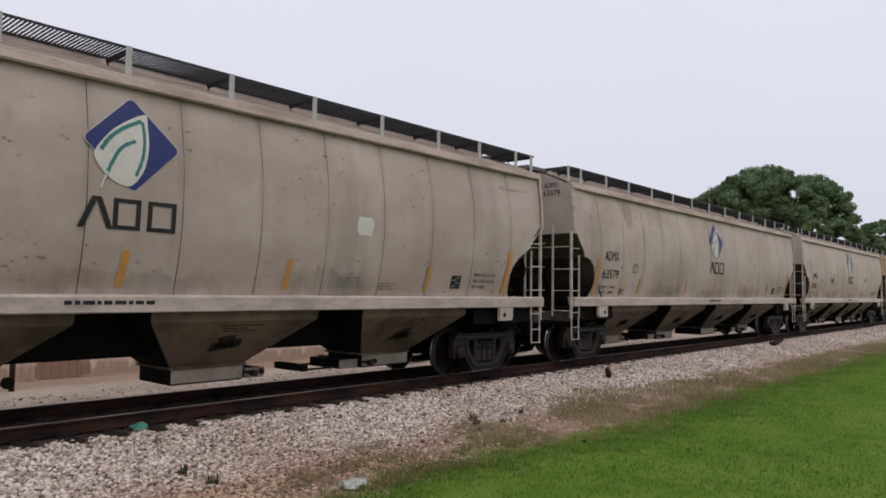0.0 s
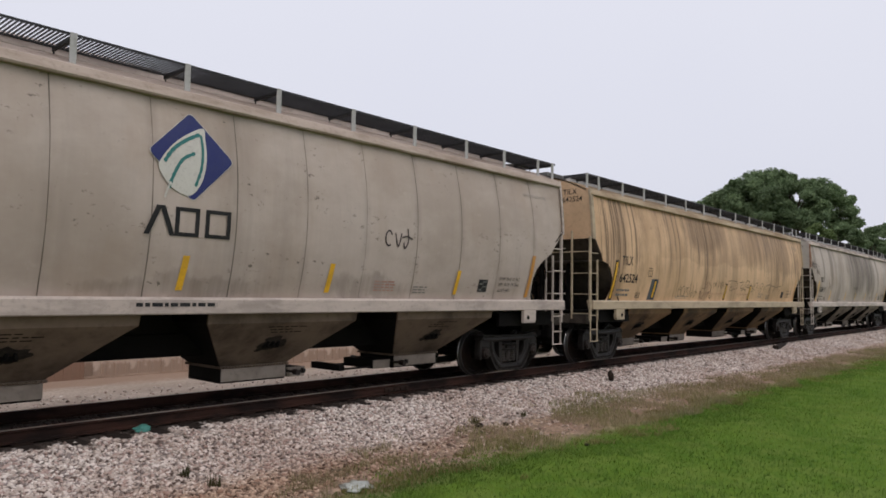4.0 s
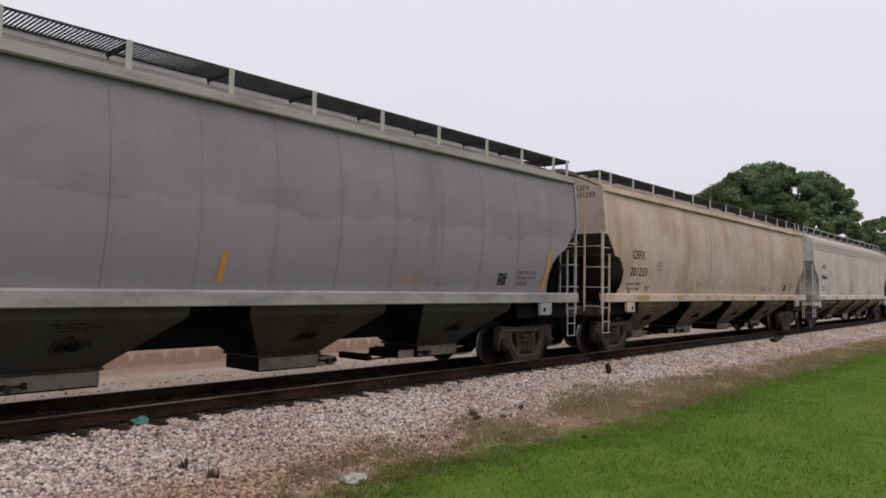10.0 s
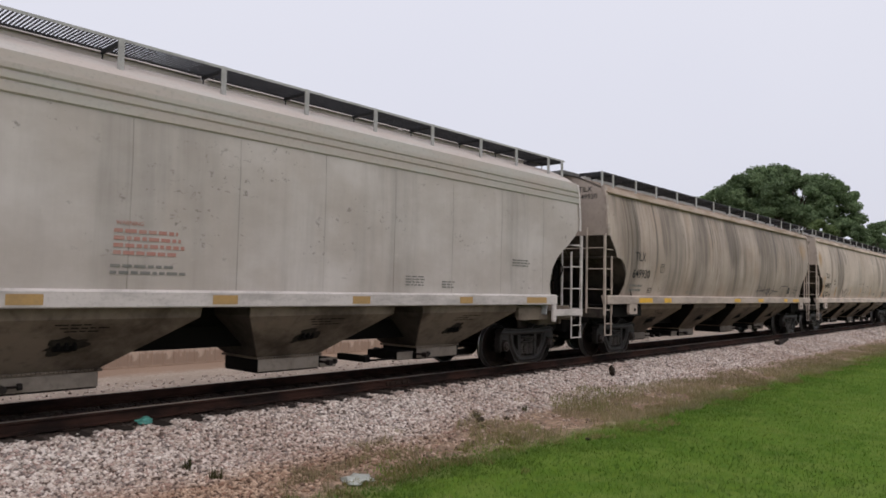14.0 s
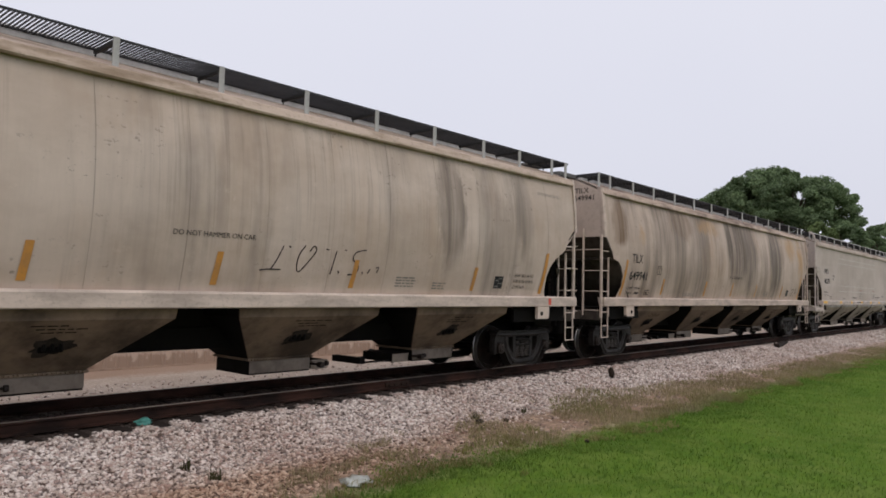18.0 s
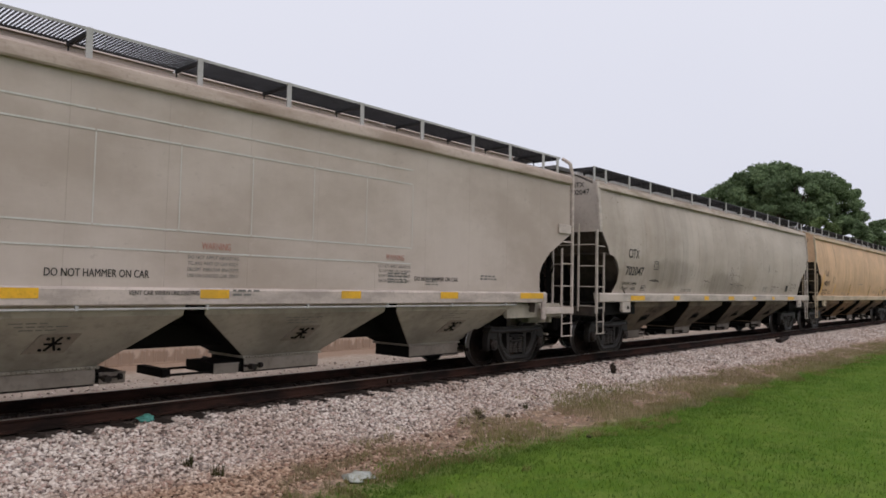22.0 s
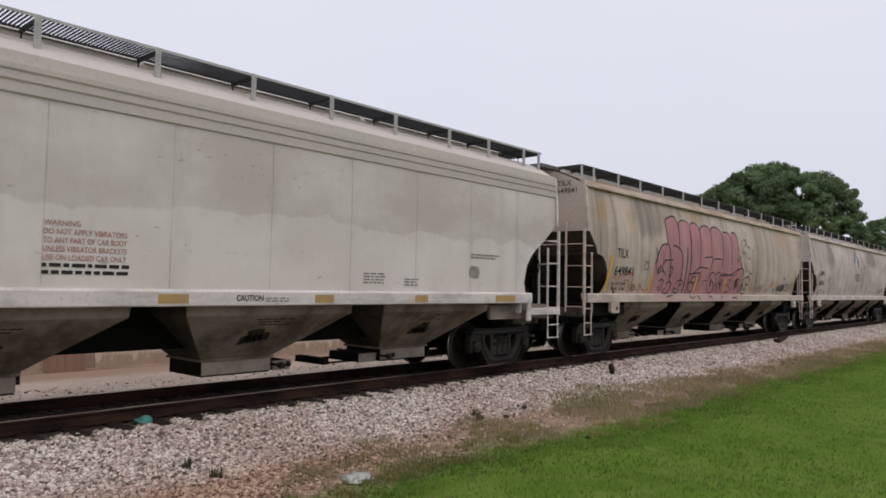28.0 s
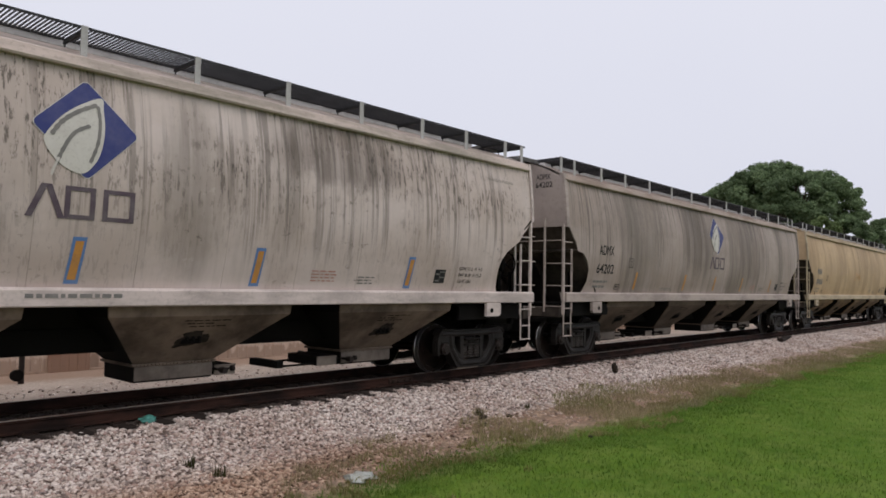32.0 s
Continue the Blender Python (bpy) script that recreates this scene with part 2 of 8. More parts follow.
MAT["pink"] = streaked_spray("faded_pink_spray_paint", (0.45, 0.195, 0.205), (0.355, 0.170, 0.185), (0.43, 0.30, 0.275))
MAT["pinkhaze"] = streaked_spray("thin_pink_overspray", (0.50, 0.32, 0.30), (0.52, 0.40, 0.36), (0.48, 0.40, 0.35))
MAT["spray"] = grimed("black_spray_paint", (0.055, 0.046, 0.050), (0.13, 0.10, 0.10), 0.7, 17, 6, 0.6)
MAT["redspray"] = grimed("red_spray_paint", (0.42, 0.10, 0.06), (0.4, 0.2, 0.14), 0.6, 18, 6, 0.6)
MAT["hose"] = grimed("rusty_rubber_hose", (0.040, 0.024, 0.019), (0.018, 0.014, 0.012), 0.7, 19, 5, 0.8)
MAT["redtag"] = grimed("red_marker_tag", (0.65, 0.10, 0.06), (0.4, 0.1, 0.08), 0.4, 20, 5, 0.5)


# ---------------------------------------------------------------- mesh helpers
class Mesh:
    """Collects vertices and faces; put() turns them into one mesh datablock."""

    def __init__(self):
        self.v, self.f = [], []

    def add(self, verts, faces):
        o = len(self.v)
        self.v += [tuple(p) for p in verts]
        self.f += [tuple(i + o for i in f) for f in faces]
        return self

    def box(self, x0, x1, y0, y1, z0, z1, c=0.0):
        if c <= 0:
            v = [(x, y, z) for z in (z0, z1) for y in (y0, y1) for x in (x0, x1)]
            return self.add(v, [(0, 2, 3, 1), (4, 5, 7, 6), (0, 1, 5, 4), (2, 6, 7, 3), (0, 4, 6, 2), (1, 3, 7, 5)])
        c = min(c, (x1 - x0) * 0.45, (y1 - y0) * 0.45, (z1 - z0) * 0.45)
        lo, hi = (x0, y0, z0), (x1, y1, z1)
        v, at = [], {}
        for i in range(8):
            s = [(i >> k) & 1 for k in range(3)]
            for k in range(3):
                p = [0, 0, 0]
                for j in range(3):
                    edge = hi[j] if s[j] else lo[j]
                    p[j] = edge if j == k else edge + (-c if s[j] else c)
                at[(i, k)] = len(v)
                v.append(tuple(p))
        f = []
        for k in range(3):
            a, b = [j for j in range(3) if j != k]
            for side in (0, 1):
                q = [at[(side << k | (p << a) | (r << b), k)] for p, r in ((0, 0), (1, 0), (1, 1), (0, 1))]
                f.append(tuple(q))
            for p in (0, 1):
                for r in (0, 1):
                    i, j = (p << a) | (r << b), (p << a) | (r << b) | (1 << k)
                    f.append((at[(i, a)], at[(j, a)], at[(j, b)], at[(i, b)]))
        for i in range(8):
            f.append((at[(i, 0)], at[(i, 1)], at[(i, 2)]))
        return self.add(v, f)

    def rod(self, p, q, r, n=8, r2=None):
        p, q = Vector(p), Vector(q)
        d = (q - p).normalized()
        a = d.orthogonal().normalized()
        b = d.cross(a)
        r2 = r if r2 is None else r2
        ring = [a * math.cos(2 * math.pi * i / n) + b * math.sin(2 * math.pi * i / n) for i in range(n)]
        v = [p + e * r for e in ring] + [q + e * r2 for e in ring]
        f = [(i, (i + 1) % n, n + (i + 1) % n, n + i) for i in range(n)] + [tuple(range(n))[::-1], tuple(range(n, 2 * n))]
        return self.add(v, f)

    def path(self, pts, r, n=6):
        for p, q in zip(pts, pts[1:]):
            self.rod(p, q, r, n)
        return self

    def prism(self, poly, y0, y1, axis=1):
        """A polygon in the x-z plane, drawn out along y (axis 1), or in y-z along x (axis 0)."""
        n = len(poly)
        place = (lambda p, t: (p[0], t, p[1])) if axis == 1 else (lambda p, t: (t, p[0], p[1]))
        v = [place(p, y0) for p in poly] + [place(p, y1) for p in poly]
        f = [tuple(range(n)), tuple(range(2 * n - 1, n - 1, -1))] + [(i, n + i, n + (i + 1) % n, (i + 1) % n) for i in range(n)]
        return self.add(v, f)

    def plate(self, rows, inner):
        """A thick sheet between two grids of points."""
        h, w = len(rows), len(rows[0])
        v = [p for r in rows for p in r] + [p for r in inner for p in r]
        o = h * w
        f = []
        for i in range(h - 1):
            for j in range(w - 1):
                a, b, c, d = i * w + j, i * w + j + 1, (i + 1) * w + j + 1, (i + 1) * w + j
                f += [(a, b, c, d), (o + d, o + c, o + b, o + a)]
        for j in range(w - 1):
            a, b, c, d = j, j + 1, (h - 1) * w + j, (h - 1) * w + j + 1
            f += [(o + a, o + b, b, a), (c, d, o + d, o + c)]
        for i in range(h - 1):
            a, b, c, d = i * w, (i + 1) * w, i * w + w - 1, (i + 1) * w + w - 1
            f += [(a, b, o + b, o + a), (o + c, o + d, d, c)]
        return self.add(v, f)

    def lathe(self, prof, n=36, y_axis=True):
        """A profile of (radius, y) turned round the y axis."""
        k = len(prof)
        v = [(r * math.cos(2 * math.pi * i / n), y, r * math.sin(2 * math.pi * i / n)) for i in range(n) for r, y in prof]
        f = [(i * k + j, i * k + j + 1, ((i + 1) % n) * k + j + 1, ((i + 1) % n) * k + j) for i in range(n) for j in range(k - 1)]
        return self.add(v, f)

    def put(self, name, smooth=32, tidy=True):
        me = bpy.data.meshes.new(name)
        me.from_pydata(self.v, [], self.f)
        if tidy:
            bm = bmesh.new()
            bm.from_mesh(me)
            bmesh.ops.recalc_face_normals(bm, faces=bm.faces)
            bm.to_mesh(me)
            bm.free()
        if smooth:
            me.polygons.foreach_set("use_smooth", [True] * len(me.polygons))
            me.set_sharp_from_angle(angle=radians(smooth))
        me.materials.append(None)
        return me


def part(name, mesh, material, parent=None, label="", m=None):
    """One mesh object under a thing or a part; the material sits on the object, so that meshes can be shared."""
    ob = new(name, mesh)
    if not mesh.materials:
        mesh.materials.append(None)
    ob.material_slots[0].link = "OBJECT"
    ob.material_slots[0].material = material
    if parent is not None:
        ob.parent = parent
    if m is not None:
        ob.matrix_basis = m
    if label:
        ob["label"] = label
    return ob


# ---------------------------------------------------------------- the covered hopper cars
BODY = 19.20        # length of the car body
PITCH = 20.67       # from car to car
SILL0, SILL1 = 1.43, 1.66
WHEEL_R = 0.492
TRUCKS = (1.25, BODY - 1.58)


def curve_at(points, t):
    """A straight-line reading of a table of (t, value)."""
    for (a, u), (b, v) in zip(points, points[1:]):
        if a <= t <= b:
            return u + (v - u) * (t - a) / (b - a)
    return points[0][1] if t < points[0][0] else points[-1][1]


def faired(points, steps=4):
    """A table of (t, value) rounded through its points."""
    out = []
    k = len(points)
    for i in range(k - 1):
        p = [points[min(max(i + j, 0), k - 1)] for j in (-1, 0, 1, 2)]
        for u in np.linspace(0, 1, steps, endpoint=False):
            h = p[2][0] - p[1][0]
            m0 = (p[2][1] - p[0][1]) / max(p[2][0] - p[0][0], 1e-6) * h
            m1 = (p[3][1] - p[1][1]) / max(p[3][0] - p[1][0], 1e-6) * h
            v = (2 * u ** 3 - 3 * u * u + 1) * p[1][1] + (u ** 3 - 2 * u * u + u) * m0 + (3 * u * u - 2 * u ** 3) * p[2][1] + (u ** 3 - u * u) * m1
            out.append((p[1][0] + h * u, v))
    return tuple(out + [points[-1]])


STYLE = {
    "curved": dict(
        profile=faired(((1.4, 1.35), (1.66, 1.36), (2.1, 1.47), (2.6, 1.55), (3.1, 1.565), (3.6, 1.53), (4.1, 1.435), (4.5, 1.335), (4.7, 1.27))),
        edge=((1.66, 0.90), (1.75, 0.97), (1.95, 1.07), (2.25, 1.05), (2.48, 0.90), (2.64, 0.70), (2.69, 0.44), (2.90, 0.37), (3.10, 0.19), (3.29, 0.0)),
        rear=((1.66, 1.12), (1.75, 1.17), (1.95, 1.20), (2.15, 1.20), (2.35, 1.13), (2.52, 0.97), (2.66, 0.74), (2.76, 0.56), (2.92, 0.42), (3.08, 0.20), (3.29, 0.0)),
        top=4.42, eave=4.57, ridge=5.01, wall_foot=3.27, walk=(1.29, 0.60, 4.995), sill=1.49, cushion=0.006, gap=0.0015),
    "ribbed": dict(
        profile=((1.4, 1.50), (1.66, 1.505), (3.4, 1.52), (3.9, 1.50), (4.3, 1.46), (4.5, 1.42)),
        edge=((1.66, 1.05), (1.9, 1.08), (2.28, 1.06), (2.55, 0.90), (2.72, 0.68), (2.84, 0.47), (3.1, 0.2), (3.34, 0.0)),
        rear=((1.66, 1.25), (1.9, 1.30), (2.28, 1.20), (2.55, 0.98), (2.72, 0.76), (2.84, 0.56), (3.1, 0.22), (3.34, 0.0)),
        top=3.93, eave=4.42, ridge=4.98, wall_foot=3.34, crown=1.8, walk=(1.08, 0.44, 5.06), sill=1.505, cushion=0.005, gap=0.0015),
    "flat": dict(
        profile=((1.4, 1.50), (1.66, 1.50), (4.3, 1.50), (4.6, 1.48)),
        edge=((1.66, 1.10), (1.9, 1.14), (2.3, 1.06), (2.6, 0.75), (2.75, 0.48), (2.95, 0.18), (3.05, 0.0)),
        rear=((1.66, 1.32), (1.9, 1.36), (2.3, 1.18), (2.6, 0.85), (2.75, 0.56), (2.95, 0.22), (3.05, 0.0)),
        top=4.32, eave=4.50, ridge=4.93, wall_foot=3.25, walk=(1.22, 0.48, 5.0), sill=1.50, cushion=0.003, gap=0.001),
}
for _st in ("curved", "flat"):
    STYLE[_st]["far"] = ((1.66, 0.20), (1.74, 0.36), (1.92, 0.58), (2.36, 0.52), (2.58, 0.42), (2.69, 0.25), (2.72, 0.0))
STYLE["ribbed"]["far"] = ((1.66, 0.28), (1.9, 0.33), (2.10, 0.34), (2.41, 0.32), (2.52, 0.12), (2.60, 0.0))
STYLE["seamed"] = dict(STYLE["curved"], cushion=0.022, gap=0.004)


def half_width(style, x, z):
    """Half the body's width: full and round along the car, flatter at its two end posts."""
    st = STYLE[style]
    w = curve_at(st["profile"], z)
    if style in ("curved", "seamed") and z > 2.6:
        e = max(0.0, 1.0 - max(0.0, min(x, BODY - x)) / 1.28) ** 1.5
        w += 0.55 * e * min(1.0, (z - 2.6) / 0.5) * (1.455 - w)
    return w


def side_panel_mesh(style, k, count, near):
    """One sheet of the car's side, cut out over the truck at the ends, slightly cushioned between its seams."""
    st = STYLE[style]
    x0, x1 = BODY * k / count, BODY * (k + 1) / count
    sgn = -1 if near else 1
    zs = [z for z in np.linspace(SILL1, st["top"], 18)]
    key = "rear" if k else "edge" if near else "far"
    zs = sorted(set([round(z, 3) for z in zs] + [z for z, _ in st[key] if SILL1 <= z <= st["top"]]))
    zs = [z for i, z in enumerate(zs) if i == 0 or z - zs[i - 1] > 0.015]
    if k in (0, count - 1):
        side = st[key]
        cut = lambda z: curve_at(side, z) if z < side[-1][0] else 0.0
    else:
        cut = lambda z: 0.0
    rows, inner = [], []
    cushion = st["cushion"]
    for z in zs:
        a, b = x0 + st["gap"], x1 - st["gap"]
        if k == 0:
            a = max(a, cut(z))
        if k == count - 1:
            b = min(b, BODY - cut(z))
        r, q = [], []
        for j in range(7):
            x = a + (b - a) * j / 6
            u = (x - x0) / (x1 - x0)
            bulge = cushion * (1 - abs(2 * u - 1) ** 4) - cushion
            w = half_width(style, x, z) + bulge
            r.append((x, sgn * w, z))
            q.append((x, sgn * (w - 0.02), z))
        rows.append(r)
        inner.append(q)
    return Mesh().plate(rows, inner).put("side_panel", 40)


def roof_mesh(style):
    st = STYLE[style]
    rows, inner = [], []
    n = 18
    for i in range(n + 1):
        s = -1 + 2 * i / n
        y = s * (curve_at(st["profile"], st["eave"]) - 0.02)
        z = st["eave"] + (st["ridge"] - st["eave"]) * (1 - abs(s) ** st.get("crown", 1.55))
        rows.append([(BODY * j / 40, y, z) for j in range(41)])
        inner.append([(BODY * j / 40, y * 0.98, z - 0.03) for j in range(41)])
    return Mesh().plate(rows, inner).put("roof", 40)


def chord_mesh(style, near):
    st = STYLE[style]
    s = -1 if near else 1
    w = lambda z: curve_at(st["profile"], z)
    t, e = st["top"], st["eave"]
    m = Mesh()
    if style == "ribbed":
        poly = [(w(t), t - 0.01), (w(t) + 0.025, t + 0.01)]
        for i in range(3):
            z = t + 0.04 + 0.125 * i
            a = w(z)
            poly += [(a + 0.03, z), (a + 0.035, z + 0.065), (a - 0.012, z + 0.075), (a - 0.012, z + 0.105)]
        poly += [(w(e) + 0.02, e - 0.05), (w(e) + 0.015, e + 0.02), (w(e) - 0.12, e + 0.04), (w(t) - 0.14, t - 0.01)]
    else:
        w = lambda z: curve_at(st["profile"], z) + (0.025 if style in ("curved", "seamed") else 0.0)
        poly = [(w(t) - 0.03, t - 0.015), (w(t) + 0.012, t - 0.012), (w(t) + 0.058, t - 0.018), (w(t) + 0.075, t + 0.008), (w(e) + 0.078, e - 0.06), (w(e) + 0.055, e - 0.008),
                (w(e) - 0.02, e + 0.03), (w(e) - 0.16, e + 0.06), (w(e) - 0.16, t - 0.015)]
    m.prism([(s * y, z) for y, z in poly], 0.02, BODY - 0.02, axis=0)
    return m.put("top_chord", 25)


def sill_mesh(style, near):
    s = -1 if near else 1
    w = STYLE[style]["sill"]
    a, b = (1.04, BODY - 1.04) if style in ("ribbed", "flat") else (-0.04, BODY + 0.04)
    m = Mesh()
    poly = [(w - 0.10, SILL0), (w + 0.035, SILL0), (w + 0.05, SILL0 + 0.015), (w + 0.05, SILL1 - 0.03), (w + 0.02, SILL1 + 0.005), (w - 0.16, SILL1 + 0.005)]
    m.prism([(s * y, z) for y, z in poly], a, b, axis=0)
    return m.put("side_sill", 25)


def end_wall_mesh(style, front):
    """The upright end sheet with its stiffeners; it arches up to the roof."""
    st = STYLE[style]
    x = 0.0 if front else BODY
    out = -1 if front else 1
    top, foot = st["eave"], st["wall_foot"]
    rows, inner = [], []
    n = 16
    for k in range(9):
        r, q = [], []
        for i in range(n + 1):
            s = -1 + 2 * i / n
            zt = top + (st["ridge"] - 0.01 - top) * (1 - abs(s) ** st.get("crown", 1.55))
            z = foot + (zt - foot) * k / 8
            y = s * (half_width(style, 0.0, z) - 0.022)
            r.append((x + out * 0.0, y, z))
            q.append((x - out * 0.03, y, z))
        rows.append(r)
        inner.append(q)
    m = Mesh().plate(rows, inner)
    if style == "ribbed":
        m.box(min(x, x + out * 0.07), max(x, x + out * 0.07), -0.62, -0.50, foot - 0.02, top + 0.24, 0.012)
        m.box(min(x, x + out * 0.07), max(x, x + out * 0.07), 0.50, 0.62, foot - 0.02, top + 0.24, 0.012)
    elif style == "flat":
        for y in (-1.15, 1.0):
            m.box(min(x, x + out * 0.08), max(x, x + out * 0.08), y, y + 0.10, foot - 0.02, top + 0.05, 0.012)
    return m.put("end_wall", 30)


def slope_mesh(style, front):
    """The floor sheet that falls from the end wall to the first hopper, with its bent lower apron."""
    st = STYLE[style]
    w = 1.53
    foot = st["wall_foot"]
    pts = [(0.0, foot + 0.03), (0.04, foot - 0.02), (0.44, 2.74), (0.50, 2.68), (0.66, 2.66), (1.25, 2.02), (2.05, 1.20)] if front else [(0.0, foot + 0.03), (0.04, foot - 0.01)] + [(a + 0.04, z + 0.02) for z, a in reversed(st["rear"][:-1])] + [(st["rear"][0][1] + 0.12, 1.20)]
    if front and style == "ribbed":
        pts = [(0.0, foot + 0.03), (0.04, foot - 0.01)] + [(a + 0.05, z + 0.02) for z, a in reversed(st["edge"][:-1])] + [(1.3, 1.2)]
    rows, inner = [], []
    for x, z in pts:
        xx = x if front else BODY - x
        ww = min(w, curve_at(st["profile"], max(z, 1.5)) - 0.024)
        rows.append([(xx, ww * (-1 + 2 * j / 6), z) for j in range(7)])
        inner.append([(xx + (0.02 if front else -0.02), ww * (-1 + 2 * j / 6), z + 0.03) for j in range(7)])
    m = Mesh().plate(rows, inner)
    if front and style != "ribbed":
        m.rod((0.45, -w + 0.04, 2.70), (0.45, w - 0.04, 2.70), 0.035, 8)
        m.prism([(0.07, foot - 0.06), (0.46, 2.72), (0.40, 2.72), (0.05, foot - 0.14)], -0.02, 0.02)
    return m.put("slope_sheet", 25)


def end_frame_mesh(style, front):
    """Centre sill stub, end sill, shear plate and the struts under the slope sheet."""
    f = (lambda a, b: (a, b)) if front else (lambda a, b: (BODY - b, BODY - a))
    m = Mesh()
    m.box(*f(0.10, 2.35), -1.30, 1.30, 1.36, 1.40)
    for y in (-1.34, 1.26):
        m.box(*f(0.10, 2.30), y, y + 0.08, 1.08, 1.36)
    m.box(*f(-0.16, 0.95), -0.42, 0.42, 0.72, 1.16, 0.03)
    m.rod((f(0.2, 0.75)[0], 0.62, 1.0), (f(0.2, 0.75)[1], 0.62, 1.0), 0.13, 12)
    m.box(*f(0.15, 0.9), -0.95, -0.55, 0.92, 1.14, 0.03)
    m.box(*f(-0.10, 0.02), -0.95, 0.95, 0.92, 1.16, 0.02)
    m.box(*f(0.05, 0.12), -0.60, -0.50, 0.55, 0.92, 0.01)
    # striker casting, draft gear carrier and the train-line brackets
    m.box(*f(-0.34, -0.12), -0.38, 0.38, 0.64, 1.12, 0.04)
    m.box(*f(-0.20, 0.0), 0.30, 0.95, 0.54, 0.94, 0.03)
    m.box(*f(-0.06, 0.06), -0.48, 0.60, 0.46, 0.74, 0.03)
    m.rod((f(-0.2, 0)[0], 0.1, 0.56), (f(-0.2, 0)[0], 0.9, 0.50), 0.05, 8)
    m.box(*f(0.05, 0.12), 0.55, 0.65, 0.50, 0.92, 0.01)
    m.rod((f(0.1, 0)[0], -0.9, 0.62), (f(0.1, 0)[0], 0.9, 0.60), 0.03, 8)
    m.rod((f(-0.1, 0)[0], -1.25, 1.06), (f(-0.1, 0)[0], 1.25, 1.06), 0.022, 6)
    m.box(*f(0.95, 1.50), -1.32, 1.32, 1.10, 1.36, 0.02)
    for y in (-0.50, 0.38) if front and style != "ribbed" else ():
        m.box(*f(0.52, 0.64), y, y + 0.12, 1.40, 2.66, 0.012)
    for y in (-1.0, 0.92) if front and style != "ribbed" else ():
        m.box(*f(0.98, 1.06), y, y + 0.08, 1.40, 2.18, 0.01)
    m.prism([(x if front else BODY - x, z) for x, z in ((0.66, 1.40), (1.55, 1.40), (1.02, 2.12), (0.66, 2.5))], -0.03, 0.03)
    m.box(*f(0.25, 0.50), 0.15, 0.75, 1.40, 1.62, 0.03)
    return m.put("end_frame", 30)


def end_sill_mesh(front):
    f = (lambda a, b: (a, b)) if front else (lambda a, b: (BODY - b, BODY - a))
    m = Mesh()
    m.box(*f(-0.12, 0.10), -1.36, 1.36, 1.06, 1.30, 0.015)
    return m.put("end_sill", 30)


def centre_sill_mesh():
    m = Mesh()
    m.box(-0.20, BODY + 0.20, -0.33, 0.33, 0.74, 1.10, 0.02)
    return m.put("centre_sill", 30)


# where each bay begins, its width at the sill, the inset of its outlet and the outlet's width
BAYS = {
    "curved": ((2.25, 6.10, 9.93, 13.77), 2.86, 0.75, 1.24),
    "ribbed": ((2.22, 6.10, 9.94, 13.74), 3.06, 0.73, 1.27),
    "flat": ((1.98, 5.80, 9.66, 13.50), 3.56, 1.20, 1.52),
}
LIP = 0.55          # height of the outlet's lip above the rail head


def bay(style):
    return BAYS.get(style, BAYS["curved"])


def funnel(style, k):
    """Corner points of a hopper: wide at the side sills, narrow at the gate."""
    starts, top, inset, width = bay(style)
    a = starts[k]
    return a, a + top, a + inset, a + inset + width, SILL0 + 0.05, 1.28, LIP, 1.38, 1.34, 0.50


def hopper_mesh(style, k):
    """The two slanted side sheets and the lip above the gate."""
    a, b, c, d, top, mid, bot, wt_, wm, wb = funnel(style, k)
    m = Mesh()
    for s in (-1, 1):
        i = 0.03
        rows = [[(a, s * wt_, top), (b, s * wt_, top)], [(a + 0.02, s * wm, mid), (b - 0.02, s * wm, mid)], [(c, s * wb, bot), (d, s * wb, bot)]]
        inner = [[(x, y - s * i, z) for x, y, z in r] for r in rows]
        m.plate(rows, inner)
    m.box(c - 0.04, d + 0.04, -wb - 0.05, wb + 0.05, bot - 0.03, bot + 0.01, 0.006)
    return m.put("hopper", 25)


def hopper_slope_mesh(style, k, first):
    """One cross sheet of the hopper, its shade put into a dark colour."""
    a, b, c, d, top, mid, bot, wt_, wm, wb = funnel(style, k)
    x0, x1, x2 = (a, a + 0.02, c) if first else (b, b - 0.02, d)
    s = 0.03 if first else -0.03
    rows = [[(x0, -wt_ + 0.03, top), (x0, wt_ - 0.03, top)], [(x1, -wm + 0.03, mid), (x1, wm - 0.03, mid)], [(x2, -wb + 0.03, bot), (x2, wb - 0.03, bot)]]
    return Mesh().plate(rows, [[(x + s, y, z) for x, y, z in r] for r in rows]).put("hopper_slope", 25)


def saddle_mesh(style, k):
    """The folded saddle between two bays and a web added to block light above the centre sill."""
    b = funnel(style, k)[1]
    e = bay(style)[0][k + 1]
    h = (e - b) / 2
    m = Mesh()
    m.prism([(b - 0.02, 1.40), (b + h, 1.52 + h * 0.5), (e + 0.02, 1.40), (b + h, 1.46 + h * 0.5)], -1.36, 1.36)
    m.box(b - 0.25, e + 0.25, -0.30, 0.30, 1.08, 1.53 + h * 0.3)
    return m.put("saddle", 25)


